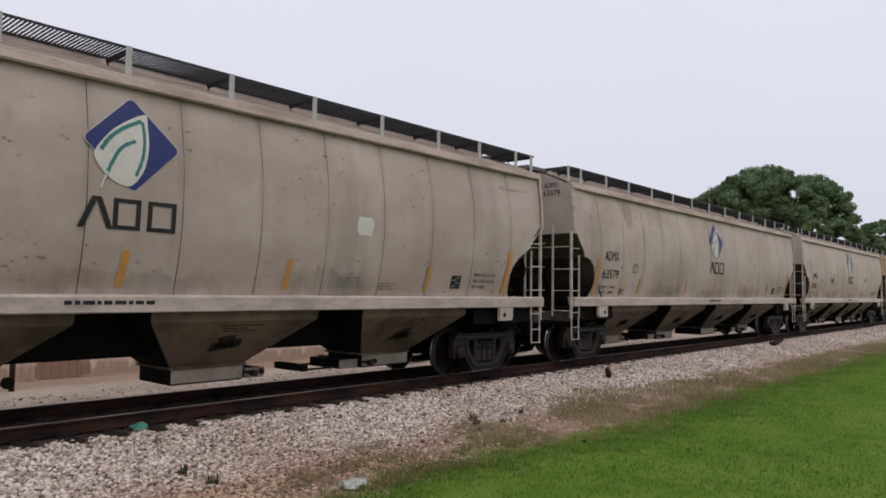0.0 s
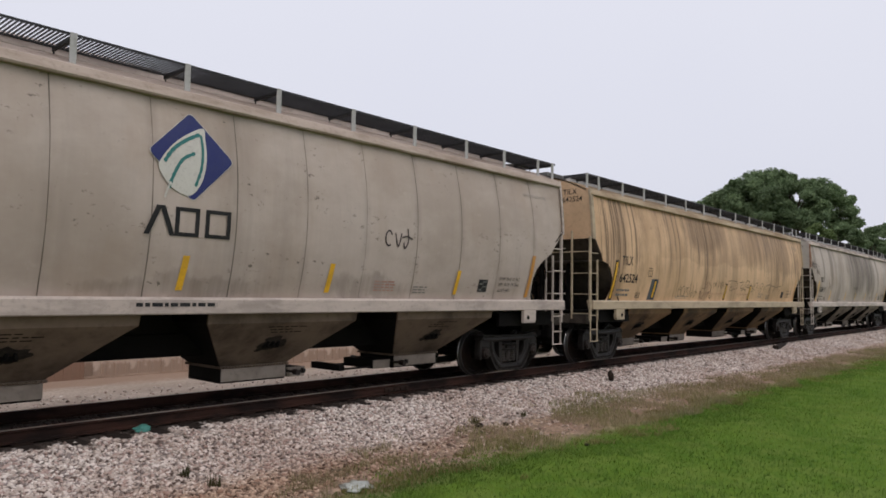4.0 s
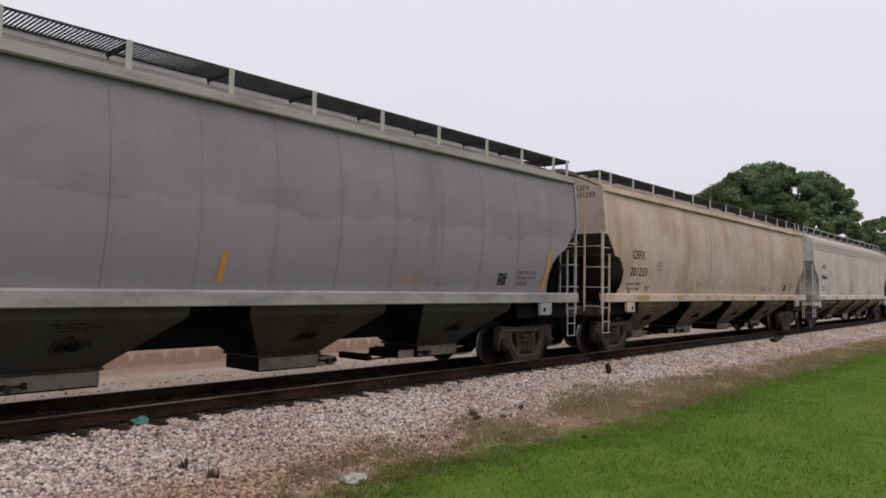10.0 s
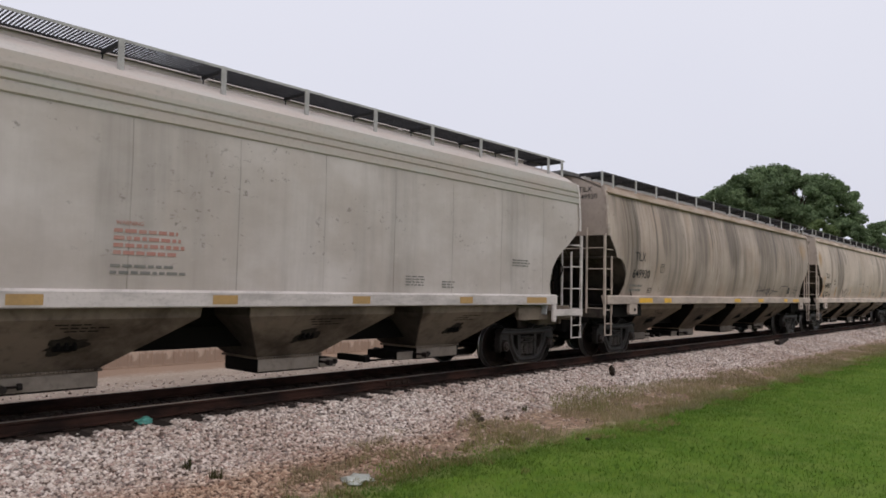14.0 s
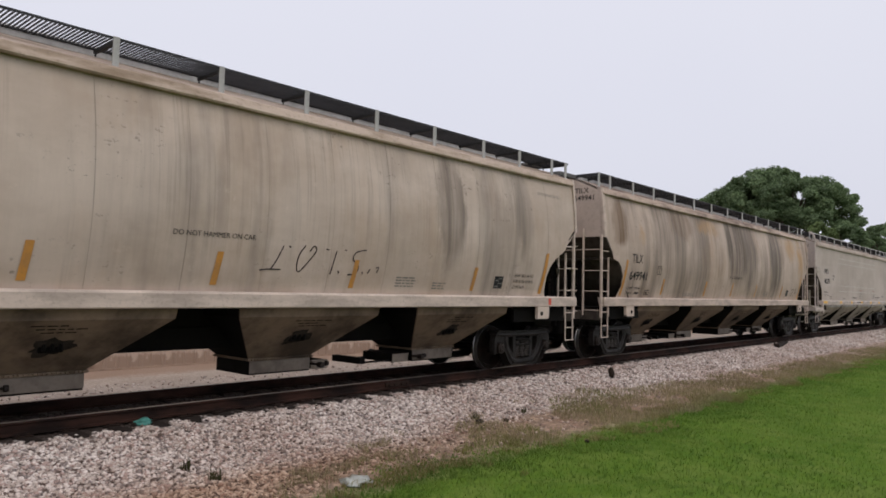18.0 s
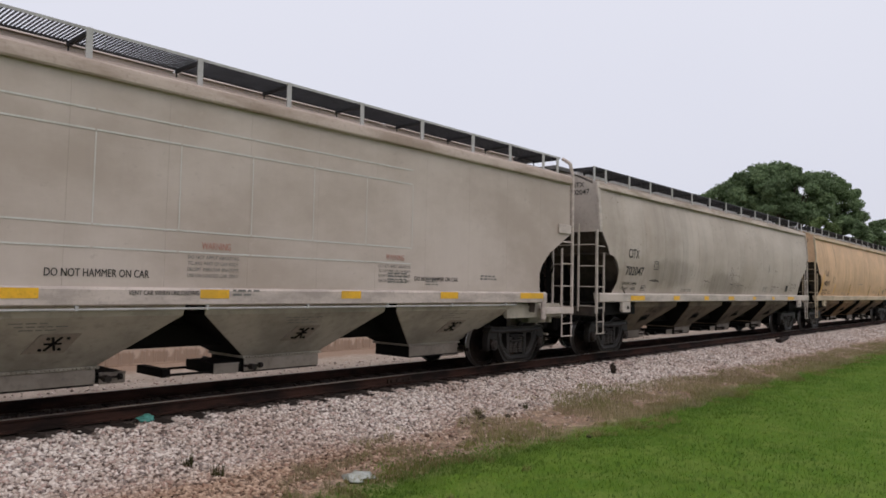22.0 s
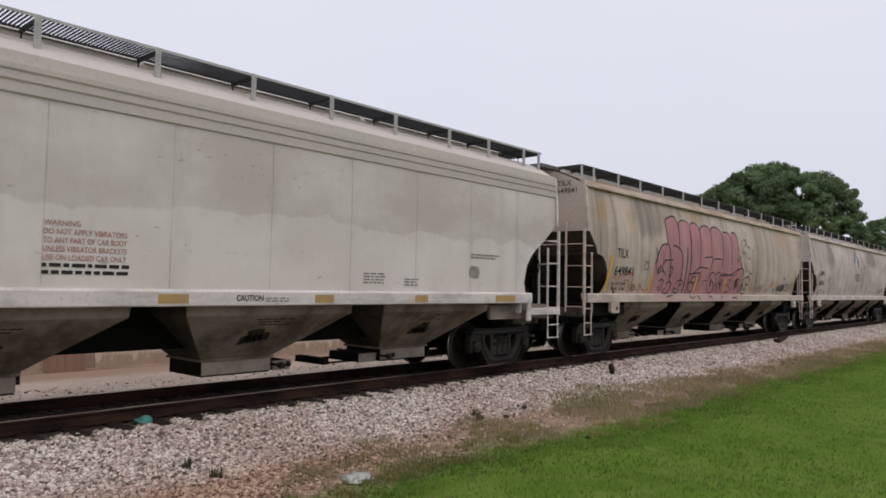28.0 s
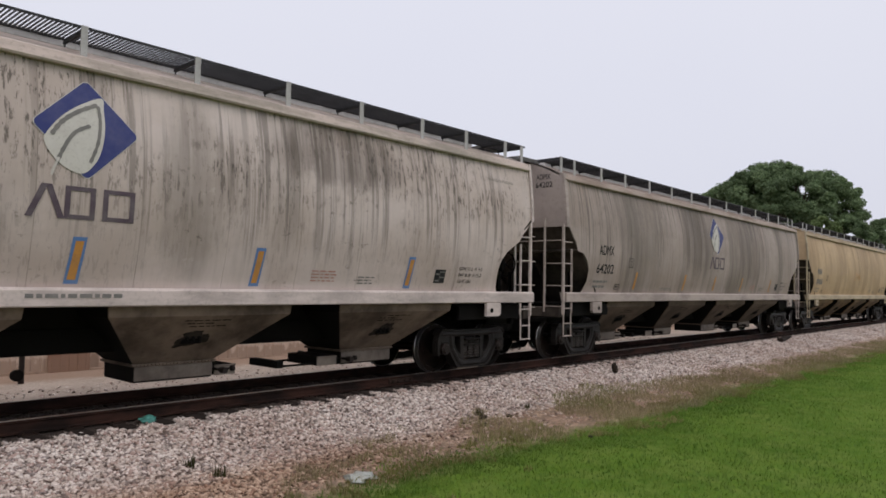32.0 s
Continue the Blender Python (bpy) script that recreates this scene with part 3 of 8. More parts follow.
def gate_mesh(style, k, left):
    """The black outlet frame with its slide rails."""
    a, b, c, d, *_ = funnel(style, k)
    m = Mesh()
    m.box(c, d, -0.50, 0.50, 0.30, LIP - 0.031, 0.012)
    m.box(c + 0.01, d - 0.01, -0.50, 0.50, 0.285, 0.30)
    if left:
        m.box(c - 0.50, c, -0.44, 0.44, 0.29, 0.46, 0.012)
        for y in (-0.40, 0.37):
            m.box(c - 1.30, c - 0.50, y, y + 0.03, 0.31, 0.345)
        m.box(c - 1.33, c - 1.20, -0.42, 0.42, 0.30, 0.42)
    else:
        m.box(d, d + 0.44, -0.44, 0.44, 0.30, 0.45, 0.012)
    return m.put("outlet_gate", 30)


def gate_plate_mesh(style, k):
    """The dusty front plate of the outlet, stiffened by a folded edge."""
    a, b, c, d, *_ = funnel(style, k)
    m = Mesh()
    m.box(c + 0.005, d - 0.005, -0.522, -0.502, 0.31, LIP - 0.035, 0.004)
    return m.put("gate_plate", 30)


def slide_box_mesh(style, k, left):
    """The open end of the gate's slide beside the outlet."""
    a, b, c, d, *_ = funnel(style, k)
    x0, x1 = (c - 0.50, c - 0.06) if left else (d + 0.07, d + 0.44)
    m = Mesh()
    m.box(x0, x1, -0.462, -0.442, 0.29, 0.455, 0.004)
    m.box(x0, x1, -0.482, -0.463, 0.43, 0.455, 0.004)
    return m.put("slide_box", 30)


def gate_rod_mesh(style, k, left):
    a, b, c, d, *_ = funnel(style, k)
    x = (c + 0.02) if left else d + 0.06
    m = Mesh()
    m.rod((x, -0.74, 0.40), (x, 0.74, 0.40), 0.022, 8)
    for y in (-0.80, 0.66):
        m.rod((x, y, 0.40), (x, y + 0.12, 0.40), 0.05, 10)
    m.rod((x - 0.04, -0.60, 0.40), (x + 0.24, -0.60, 0.40), 0.018, 6)
    m.rod((x + 0.22, -0.60, 0.40), (x + 0.27, -0.60, 0.40), 0.045, 10)
    return m.put("gate_rod", 35)


def grease_mesh(style, k):
    """An uneven greasy oval on the slanted side sheet."""
    a, b, c, d, *_ = funnel(style, k)
    x0 = (c + d) / 2 + 0.03
    pts = []
    for i in range(28):
        t = 2 * math.pi * i / 28
        r = 1 + 0.18 * math.sin(3 * t + k) + 0.12 * math.sin(7 * t + 2 * k) + 0.08 * math.sin(11 * t)
        u, w = 0.25 * r * math.cos(t), 0.12 * r * math.sin(t)
        z = 0.92 + w
        pts.append((x0 + u + 0.35 * w, -(1.34 - (1.28 - z) * 0.84 / (1.28 - LIP) + 0.012), z))
    return Mesh().add(pts, [tuple(range(28))[::-1]]).put("grease_stain", 0, False)


def vibrator_mesh(style, k):
    """A cast bracket of three bolted lugs on the slanted face of the hopper."""
    a, b, c, d, *_ = funnel(style, k)
    x, z = (c + d) / 2 + 0.03, 0.92
    y = -(1.34 - (1.28 - z) * 0.84 / (1.28 - LIP))
    m = Mesh()
    m.box(x - 0.15, x + 0.15, y - 0.015, y + 0.06, z - 0.07, z + 0.07, 0.012)
    for dx in (-0.10, 0.0, 0.10):
        m.box(x + dx - 0.022, x + dx + 0.022, y - 0.07, y + 0.02, z - 0.045, z + 0.055, 0.012)
        m.rod((x + dx, y - 0.08, z + 0.02), (x + dx, y - 0.05, z + 0.02), 0.016, 7)
    return m.put("vibrator_bracket", 30)


def hopper_face(z, lift=0.0):
    """The y of the slanted side sheet of a hopper at a height."""
    return -(1.34 - (1.28 - z) * 0.84 / (1.28 - LIP)) - lift


def bracket_plate_mesh(style, k):
    """A grey slanted plate with a cross-shaped slot and four bolts on the hopper's side sheet."""
    a, b, c, d, *_ = funnel(style, k)
    x = (c + d) / 2 + 0.03
    face = [(-0.30, 0.80), (0.20, 0.80), (0.30, 1.06), (-0.18, 1.06)]
    v = [(x + u, hopper_face(z, 0.030), z) for u, z in face] + [(x + u, hopper_face(z, 0.002), z) for u, z in face]
    return Mesh().add(v, [(3, 2, 1, 0), (0, 1, 5, 4), (1, 2, 6, 5), (2, 3, 7, 6), (3, 0, 4, 7)]).put("bracket_plate", 0)


def bracket_slot_mesh(style, k):
    """The dark cross-shaped slot in the plate and the bolts round it."""
    a, b, c, d, *_ = funnel(style, k)
    x = (c + d) / 2 + 0.03
    m = Mesh()
    for p, q in (((-0.06, 0.84), (0.08, 1.02)), ((0.06, 0.84), (-0.03, 1.02)), ((-0.10, 0.93), (0.11, 0.93))):
        m.rod((x + p[0], hopper_face(p[1], 0.032), p[1]), (x + q[0], hopper_face(q[1], 0.032), q[1]), 0.017, 6)
    for u, z in ((-0.12, 0.85), (0.11, 0.85), (-0.08, 1.0), (0.16, 1.0)):
        m.rod((x + u, hopper_face(z, 0.02), z), (x + u, hopper_face(z, 0.065), z), 0.02, 6)
    return m.put("bracket_slot", 30)


def lip_bolts_mesh(style, k):
    """The row of bolt heads along the flange above the gate."""
    a, b, c, d, *_ = funnel(style, k)
    m = Mesh()
    n = int((d - c) / 0.055)
    for i in range(n):
        x = c + (i + 0.5) * (d - c) / n
        m.box(x - 0.014, x + 0.014, -0.568, -0.545, LIP - 0.022, LIP + 0.012, 0.005)
    return m.put("lip_bolts", 0)


def stencil_mesh(style, k):
    """Two or three short rows of worn stencil print on the hopper's side sheet."""
    rng = random.Random(90 + k)
    a, b, c, d, *_ = funnel(style, k)
    m = Mesh()
    for row in range(3):
        z = 1.20 - 0.045 * row
        x = (a + b) / 2 - 0.30 + rng.uniform(-0.1, 0.1)
        for i in range(rng.randint(3, 5)):
            w = rng.uniform(0.05, 0.16)
            m.add([(x, hopper_face(z, 0.004), z), (x + w, hopper_face(z, 0.004), z), (x + w, hopper_face(z + 0.014, 0.004), z + 0.014), (x, hopper_face(z + 0.014, 0.004), z + 0.014)], [(0, 1, 2, 3)])
            x += w + 0.03
    return m.put("stencil_print", 0, False)


def sill_pipe_mesh(style):
    """The thin pale pipe with its clips below the side sill."""
    y = -(STYLE[style]["sill"] + 0.02)
    m = Mesh().rod((2.2, y, SILL0 - 0.05), (17.0, y, SILL0 - 0.05), 0.017, 8)
    for i in range(9):
        x = 2.6 + 1.75 * i
        m.box(x - 0.02, x + 0.02, y - 0.02, y + 0.02, SILL0 - 0.07, SILL0 + 0.002)
    return m.put("sill_pipe", 30)


BOARD_POSTS = (0.05, 0.66, 2.02, 3.36, 4.88, 6.43, 7.97, 9.52, 11.08, 12.65, 14.21, 15.77, 17.09, 18.43, 19.05)


def board_mesh(style, near):
    """A long roof walk: two rails and cross slats, open between."""
    yo, yi, bz = STYLE[style]["walk"]
    y0, y1 = (-yo, -yi) if near else (yi, yo)
    m = Mesh()
    for y in (y0, y1 - 0.012):
        m.box(0.02, BODY - 0.02, y, y + 0.010, bz - 0.035, bz)
    n = int(BODY / 0.052)
    for i in range(n):
        x = 0.04 + i * (BODY - 0.08) / n
        m.box(x, x + 0.012, y0 + 0.010, y1 - 0.010, bz - 0.026, bz - 0.002)
    return m.put("roof_walk", 0, False)


def board_edge_mesh(style, near):
    """The pale angle along the outer edge of a roof walk."""
    yo, yi, bz = STYLE[style]["walk"]
    s = -1 if near else 1
    m = Mesh()
    m.box(0.02, BODY - 0.02, *sorted((s * (yo + 0.0005), s * (yo + 0.0026))), bz - 0.036, bz + 0.003)
    m.box(0.02, BODY - 0.02, *sorted((s * (yo - 0.016), s * (yo + 0.0005))), bz + 0.001, bz + 0.004)
    return m.put("walk_edge", 0)


def cross_board_mesh(style):
    """The skirted rim of the crossing platform that juts out over the car's front end."""
    bz = STYLE[style]["walk"][2] + 0.03
    a, b, w = -0.56, 0.30, 0.46
    rim = lambda i, z: [(a + i, -w + i, z), (b - i, -w + i, z), (b - i, w - i, z), (a + i, w - i, z)]
    v = rim(0.0, bz - 0.10) + rim(0.0, bz) + rim(0.012, bz) + rim(0.012, bz - 0.10)
    f = [(4 * r + i, 4 * r + (i + 1) % 4, (4 * r + 4) % 16 + (i + 1) % 4, (4 * r + 4) % 16 + i) for r in range(4) for i in range(4)]
    return Mesh().add(v, f).put("end_walk", 0)


def cross_bar_mesh(style):
    """A flat bar under the platform's grating."""
    bz = STYLE[style]["walk"][2] + 0.03
    return Mesh().box(0, 0.03, -0.447, 0.447, bz - 0.065, bz - 0.032).put("cross_bar", 0)


def cross_brace_mesh(style):
    """A bent stay with its foot that carries the crossing platform."""
    bz = STYLE[style]["walk"][2] + 0.03
    m = Mesh()
    m.path([(-0.48, 0, bz - 0.06), (-0.25, 0, bz - 0.22), (-0.002, 0, bz - 0.34)], 0.013)
    m.box(-0.03, 0.0, -0.04, 0.04, bz - 0.40, bz - 0.30)
    return m.put("brace", 0, False)


def cross_tread_mesh(style):
    """The grating that lies in the platform's frame."""
    bz = STYLE[style]["walk"][2] + 0.03
    m = Mesh()
    for i in range(16):
        x = -0.53 + i * 0.052
        m.box(x, x + 0.012, -0.446, 0.446, bz - 0.030, bz - 0.004)
    for i in range(9):
        y = -0.42 + i * 0.105
        m.box(-0.547, 0.287, y, y + 0.008, bz - 0.029, bz - 0.006)
    return m.put("tread", 0, False)


def board_post_mesh(style, near):
    """One upright of the roof walk, a folded strap, at x = 0."""
    st = STYLE[style]
    yo, yi, bz = st["walk"]
    s = -1 if near else 1
    zr = st["eave"] + (st["ridge"] - st["eave"]) * (1 - (yo / 1.37) ** st.get("crown", 1.55))
    m = Mesh()
    m.box(-0.042, 0.042, *sorted((s * (yo + 0.003), s * (yo + 0.014))), zr - 0.04, bz + 0.005, 0.003)
    m.box(-0.042, -0.034, *sorted((s * (yo - 0.010), s * (yo + 0.004))), zr - 0.04, bz)
    return m.put("walk_bracket", 30)


def bracket_arm_mesh(style, near):
    """The dark arm under the walk's grating and the stub that props its inner edge."""
    st = STYLE[style]
    yo, yi, bz = st["walk"]
    s = -1 if near else 1
    m = Mesh()
    m.box(-0.018, 0.018, *sorted((s * yi, s * (yo - 0.01))), bz - 0.085, bz - 0.038)
    m.rod((0, s * (yi + 0.03), st["ridge"] - 0.14), (0, s * (yi + 0.03), bz - 0.05), 0.012, 6)
    return m.put("arm", 30)


def hatch_mesh(style):
    """The long loading trough along the ridge."""
    z = STYLE[style]["ridge"]
    return Mesh().box(0.75, BODY - 0.75, -0.33, 0.33, z - 0.06, z + 0.05, 0.02).put("loading_trough", 30)


def hatch_cover_mesh(style):
    """One flat-topped trough cover, at x = 0."""
    z = STYLE[style]["ridge"]
    return Mesh().prism([(-0.37, z + 0.052), (-0.34, z + 0.095), (0.34, z + 0.095), (0.37, z + 0.052)], 0.0, 4.32, axis=0).put("hatch_cover", 30)


LADDER = {"ribbed": (-0.12, 0.34, 3.14), "flat": (-0.12, 0.34, 3.2)}
SHIFT = {True: -0.05, False: 0.16}    # front and rear ladders stand differently off the body's end


def stile_mesh(style, front, outer):
    """One upright of a side ladder; the lower stirrup bends in below the sill."""
    x = (lambda a: a) if front else (lambda a: BODY - a)
    xa, xb, top = LADDER.get(style, (-0.10 + SHIFT[front], 0.27 + SHIFT[front], 3.3))
    y = -1.50
    m = Mesh()
    if outer:
        m.box(*sorted((x(xa - 0.032), x(xa + 0.032))), y - 0.03, y + 0.03, 1.13, top, 0.008)
        m.rod((x(xa + 0.02), y, 1.14), (x(xa + 0.02), y, 0.60), 0.017, 8)
    else:
        m.box(*sorted((x(xb - 0.014), x(xb + 0.014))), y - 0.025, y + 0.025, 1.16, 2.72, 0.006)
        m.rod((x(xb - 0.02), y, 1.17), (x(xb - 0.02), y, 0.60), 0.017, 8)
    return m.put("stile", 30)


def rung_mesh(style, front):
    x = (lambda a: a) if front else (lambda a: BODY - a)
    xa, xb, _ = LADDER.get(style, (-0.10 + SHIFT[front], 0.27 + SHIFT[front], 3.3))
    return Mesh().rod((x(xa), -1.515, 0), (x(xb), -1.515, 0), 0.014, 8).put("rung", 30)


def side_ladder(car, style, front, mat):
    st = part("side_ladder", cat((style, "st", front, True), stile_mesh, style, front, True), mat, car)
    part("stile", cat((style, "st", front, False), stile_mesh, style, front, False), mat, st)
    for z in (2.88, 2.36, 1.82, 1.28, 0.92, 0.62):
        part("rung", cat((style, "rg", front), rung_mesh, style, front), mat, st, "", pose(0, 0, z))


def end_stile_mesh(front, top):
    x = -0.12 if front else BODY + 0.12
    return Mesh().box(x - 0.03, x + 0.03, -0.965, -0.925, 1.18, top, 0.008).put("end_stile", 30)


def end_rung_mesh(front, y1):
    x = -0.12 if front else BODY + 0.12
    return Mesh().rod((x, -1.50, 0), (x, y1, 0), 0.013, 8).put("rung", 30)


def far_stile_mesh(front):
    x = -0.10 if front else BODY + 0.10
    return Mesh().box(x - 0.05, x + 0.05, 1.46, 1.54, 1.18, 3.36, 0.01).put("stile", 30)


def end_column_mesh():
    """A tall channel on the far side of the front end, from the end sill to the roof."""
    m = Mesh()
    m.box(-0.17, -0.07, 1.25, 1.27, 1.18, 4.55, 0.004)
    for x in (-0.17, -0.085):
        m.box(x, x + 0.015, 1.271, 1.36, 1.18, 4.55, 0.004)
    return m.put("end_column", 30)


def end_ladder(car, front, mat, top=3.48):
    st = part("end_ladder", cat(("es", front, top), end_stile_mesh, front, top), mat, car)
    part("stile", cat(("fs", front), far_stile_mesh, front), mat, st)
    for z in (2.36, 1.82, 1.32):
        part("rung", cat(("er", front), end_rung_mesh, front, -0.93), mat, st, "", pose(0, 0, z))
    part("rung", cat(("er2", front), end_rung_mesh, front, 1.45), mat, st, "", pose(0, 0, 2.92))


def corner_post_mesh(style, front, near):
    st = STYLE[style]
    s = -1 if near else 1
    x = (lambda a: a) if front else (lambda a: BODY - a)
    m = Mesh()
    if style == "flat":
        y = s * 1.50
        m.box(*sorted((x(-0.14), x(-0.06))), y - 0.04, y + 0.04, 3.15, st["eave"] + 0.10, 0.015)
        m.path([(x(-0.10), y, st["eave"] + 0.08), (x(-0.08), s * 1.44, st["eave"] + 0.34), (x(-0.04), s * 1.24, st["walk"][2] - 0.02)], 0.042, 8)
        m.box(*sorted((x(0.0), x(0.55))), s * 1.535 - 0.012, s * 1.535 + 0.012, 3.08, 3.30, 0.01)
    else:
        zs = np.linspace(3.25, st["eave"], 7)
        wide = 0.085 if front else 0.045
        hw = lambda z: half_width(style, 0.0, z)
        rows = [[(x(-0.035), s * (hw(z) - 0.03), z), (x(-0.035), s * (hw(z) + 0.030), z), (x(wide), s * (hw(z) + 0.030), z)] for z in zs]
        inner = [[(x(-0.015), s * (hw(z) - 0.03), z), (x(-0.015), s * (hw(z) + 0.012), z), (x(wide), s * (hw(z) + 0.012), z)] for z in zs]
        m.plate(rows, inner)
    return m.put("corner_post", 30)


def platform_mesh(front):
    """A folded step plate at the car's end."""
    f = (lambda a, b: (a, b)) if front else (lambda a, b: (BODY - b, BODY - a))
    m = Mesh()
    m.box(*f(-0.16, 1.06), -1.535, -1.50, 1.16, 1.31, 0.008)
    m.box(*f(-0.16, 1.06), -1.50, -1.00, 1.28, 1.31, 0.006)
    m.box(*f(-0.16, -0.12), -1.50, 1.50, 1.16, 1.31, 0.006)
    return m.put("end_platform", 30)


def jack_pad_mesh(style, front):
    f = (lambda a: a) if front else (lambda a: BODY - a)
    s = 1 if front else -1
    y0, y1 = -1.545, -1.47
    m = Mesh()
    if style in ("curved", "seamed"):
        a, b = (1.17, 1.63) if front else (1.19, 1.65)
        out = [(f(a), SILL0), (f(b), SILL0), (f(b), 1.15), (f(a + 0.05), 1.15), (f(a), 1.20)]
        m.prism(out, y0, y1)
    else:
        m.box(*sorted((f(1.06), f(1.20))), y0 - 0.02, y1, 1.02, 1.62, 0.03)
        m.box(*sorted((f(1.11), f(1.15))), y0 - 0.024, y0, 1.06, 1.22, 0.01)
    return m.put("jacking_pad", 30)


def jack_hole_mesh(style, front):
    """A dark disc standing for the shaded round hole in the jacking pad."""
    a, b = ((1.17, 1.63) if front else (1.19, 1.65)) if style in ("curved", "seamed") else (1.06, 1.20)
    x = (a + b) / 2 + (0.08 if style in ("curved", "seamed") else 0.0)
    x = x if front else BODY - x
    r = 0.05 if style in ("curved", "seamed") else 0.032
    return Mesh().rod((x, -1.552, 1.27), (x, -1.50, 1.27), r, 14).put("jack_hole", 30)


def coupler_mesh(front):
    x = (lambda a: a) if front else (lambda a: BODY - a)
    m = Mesh()
    m.box(*sorted((x(-0.46), x(-0.12))), -0.15, 0.15, 0.72, 1.00, 0.03)
    m.box(*sorted((x(-0.72), x(-0.44))), -0.24, 0.18, 0.68, 1.06, 0.06)
    m.rod((x(-0.16), -1.2, 1.05), (x(-0.45), -0.15, 0.98), 0.014, 6)
    return m.put("coupler", 30)


def hose_mesh(front):
    x = (lambda a: a) if front else (lambda a: BODY - a)
    m = Mesh()
    m.path([(x(-0.10), 0.20, 0.84), (x(-0.20), 0.24, 0.62), (x(-0.33), 0.28, 0.42), (x(-0.50), 0.32, 0.29), (x(-0.66), 0.34, 0.24), (x(-0.735), 0.34, 0.24)], 0.028, 8)
    m.rod((x(-0.60), 0.335, 0.25), (x(-0.735), 0.34, 0.235), 0.042, 8)
    return m.put("air_hose", 60)


def brake_wheel_mesh():
    x, y, z, r = BODY + 0.05, -0.72, 2.30, 0.28
    m = Mesh()
    pts = [(x, y + r * math.cos(a), z + r * math.sin(a)) for a in np.linspace(0, 2 * math.pi, 25)]
    m.path(pts, 0.016, 6)
    for a in np.linspace(0, 2 * math.pi, 6)[:-1]:
        m.rod((x, y, z), (x, y + r * math.cos(a), z + r * math.sin(a)), 0.01, 5)
    m.rod((x - 0.30, y, z), (x + 0.03, y, z), 0.035, 8)
    m.box(x - 0.26, x - 0.12, y - 0.09, y + 0.09, z - 0.16, z + 0.14, 0.03)
    m.rod((x - 0.25, y, 1.3), (x - 0.25, y, z), 0.022, 6)
    return m.put("brake_wheel", 35)


def brake_channel_mesh():
    """One upright channel that carries the hand brake at the rear end."""
    m = Mesh()
    x = BODY - 0.06
    m.box(x - 0.05, x + 0.05, -0.06, -0.045, 1.16, 3.12, 0.004)
    for dx in (-0.05, 0.035):
        m.box(x + dx, x + dx + 0.015, -0.044, 0.03, 1.16, 3.12, 0.004)
    return m.put("brake_channel", 30)


def rear_walk_mesh(style):
    """The crossing between the two roof walks at the rear: a frame of four bars."""
    yo, yi, bz = STYLE[style]["walk"]
    a, b = BODY - 0.78, BODY - 0.04
    rim = lambda i, z: [(a + i, -yi + i, z), (b - i, -yi + i, z), (b - i, yi - i, z), (a + i, yi - i, z)]
    v = rim(0.0, bz - 0.055) + rim(0.0, bz - 0.005) + rim(0.03, bz - 0.005) + rim(0.03, bz - 0.055)
    f = [(4 * r + i, 4 * r + (i + 1) % 4, (4 * r + 4) % 16 + (i + 1) % 4, (4 * r + 4) % 16 + i) for r in range(4) for i in range(4)]
    return Mesh().add(v, f).put("rear_walk", 0)


def rear_tread_mesh(style):
    """The grating in that frame."""
    yo, yi, bz = STYLE[style]["walk"]
    m = Mesh()
    for i in range(14):
        x = BODY - 0.74 + i * 0.052
        m.box(x, x + 0.012, -yi + 0.03, yi - 0.03, bz - 0.030, bz - 0.008)
    for i in range(9):
        y = -yi + 0.06 + i * (2 * yi - 0.12) / 8
        m.box(BODY - 0.75, BODY - 0.07, y, y + 0.008, bz - 0.029, bz - 0.010)
    return m.put("tread", 0, False)


def grab_iron_mesh(style):
    """A small bent hand hold on top of the rear walk."""
    yo, yi, bz = STYLE[style]["walk"]
    x = BODY - 0.42
    return Mesh().path([(x - 0.13, -yi - 0.05, bz), (x - 0.11, -yi - 0.05, bz + 0.07), (x + 0.11, -yi - 0.05, bz + 0.07), (x + 0.13, -yi - 0.05, bz)], 0.014, 6).put("grab_iron", 40)


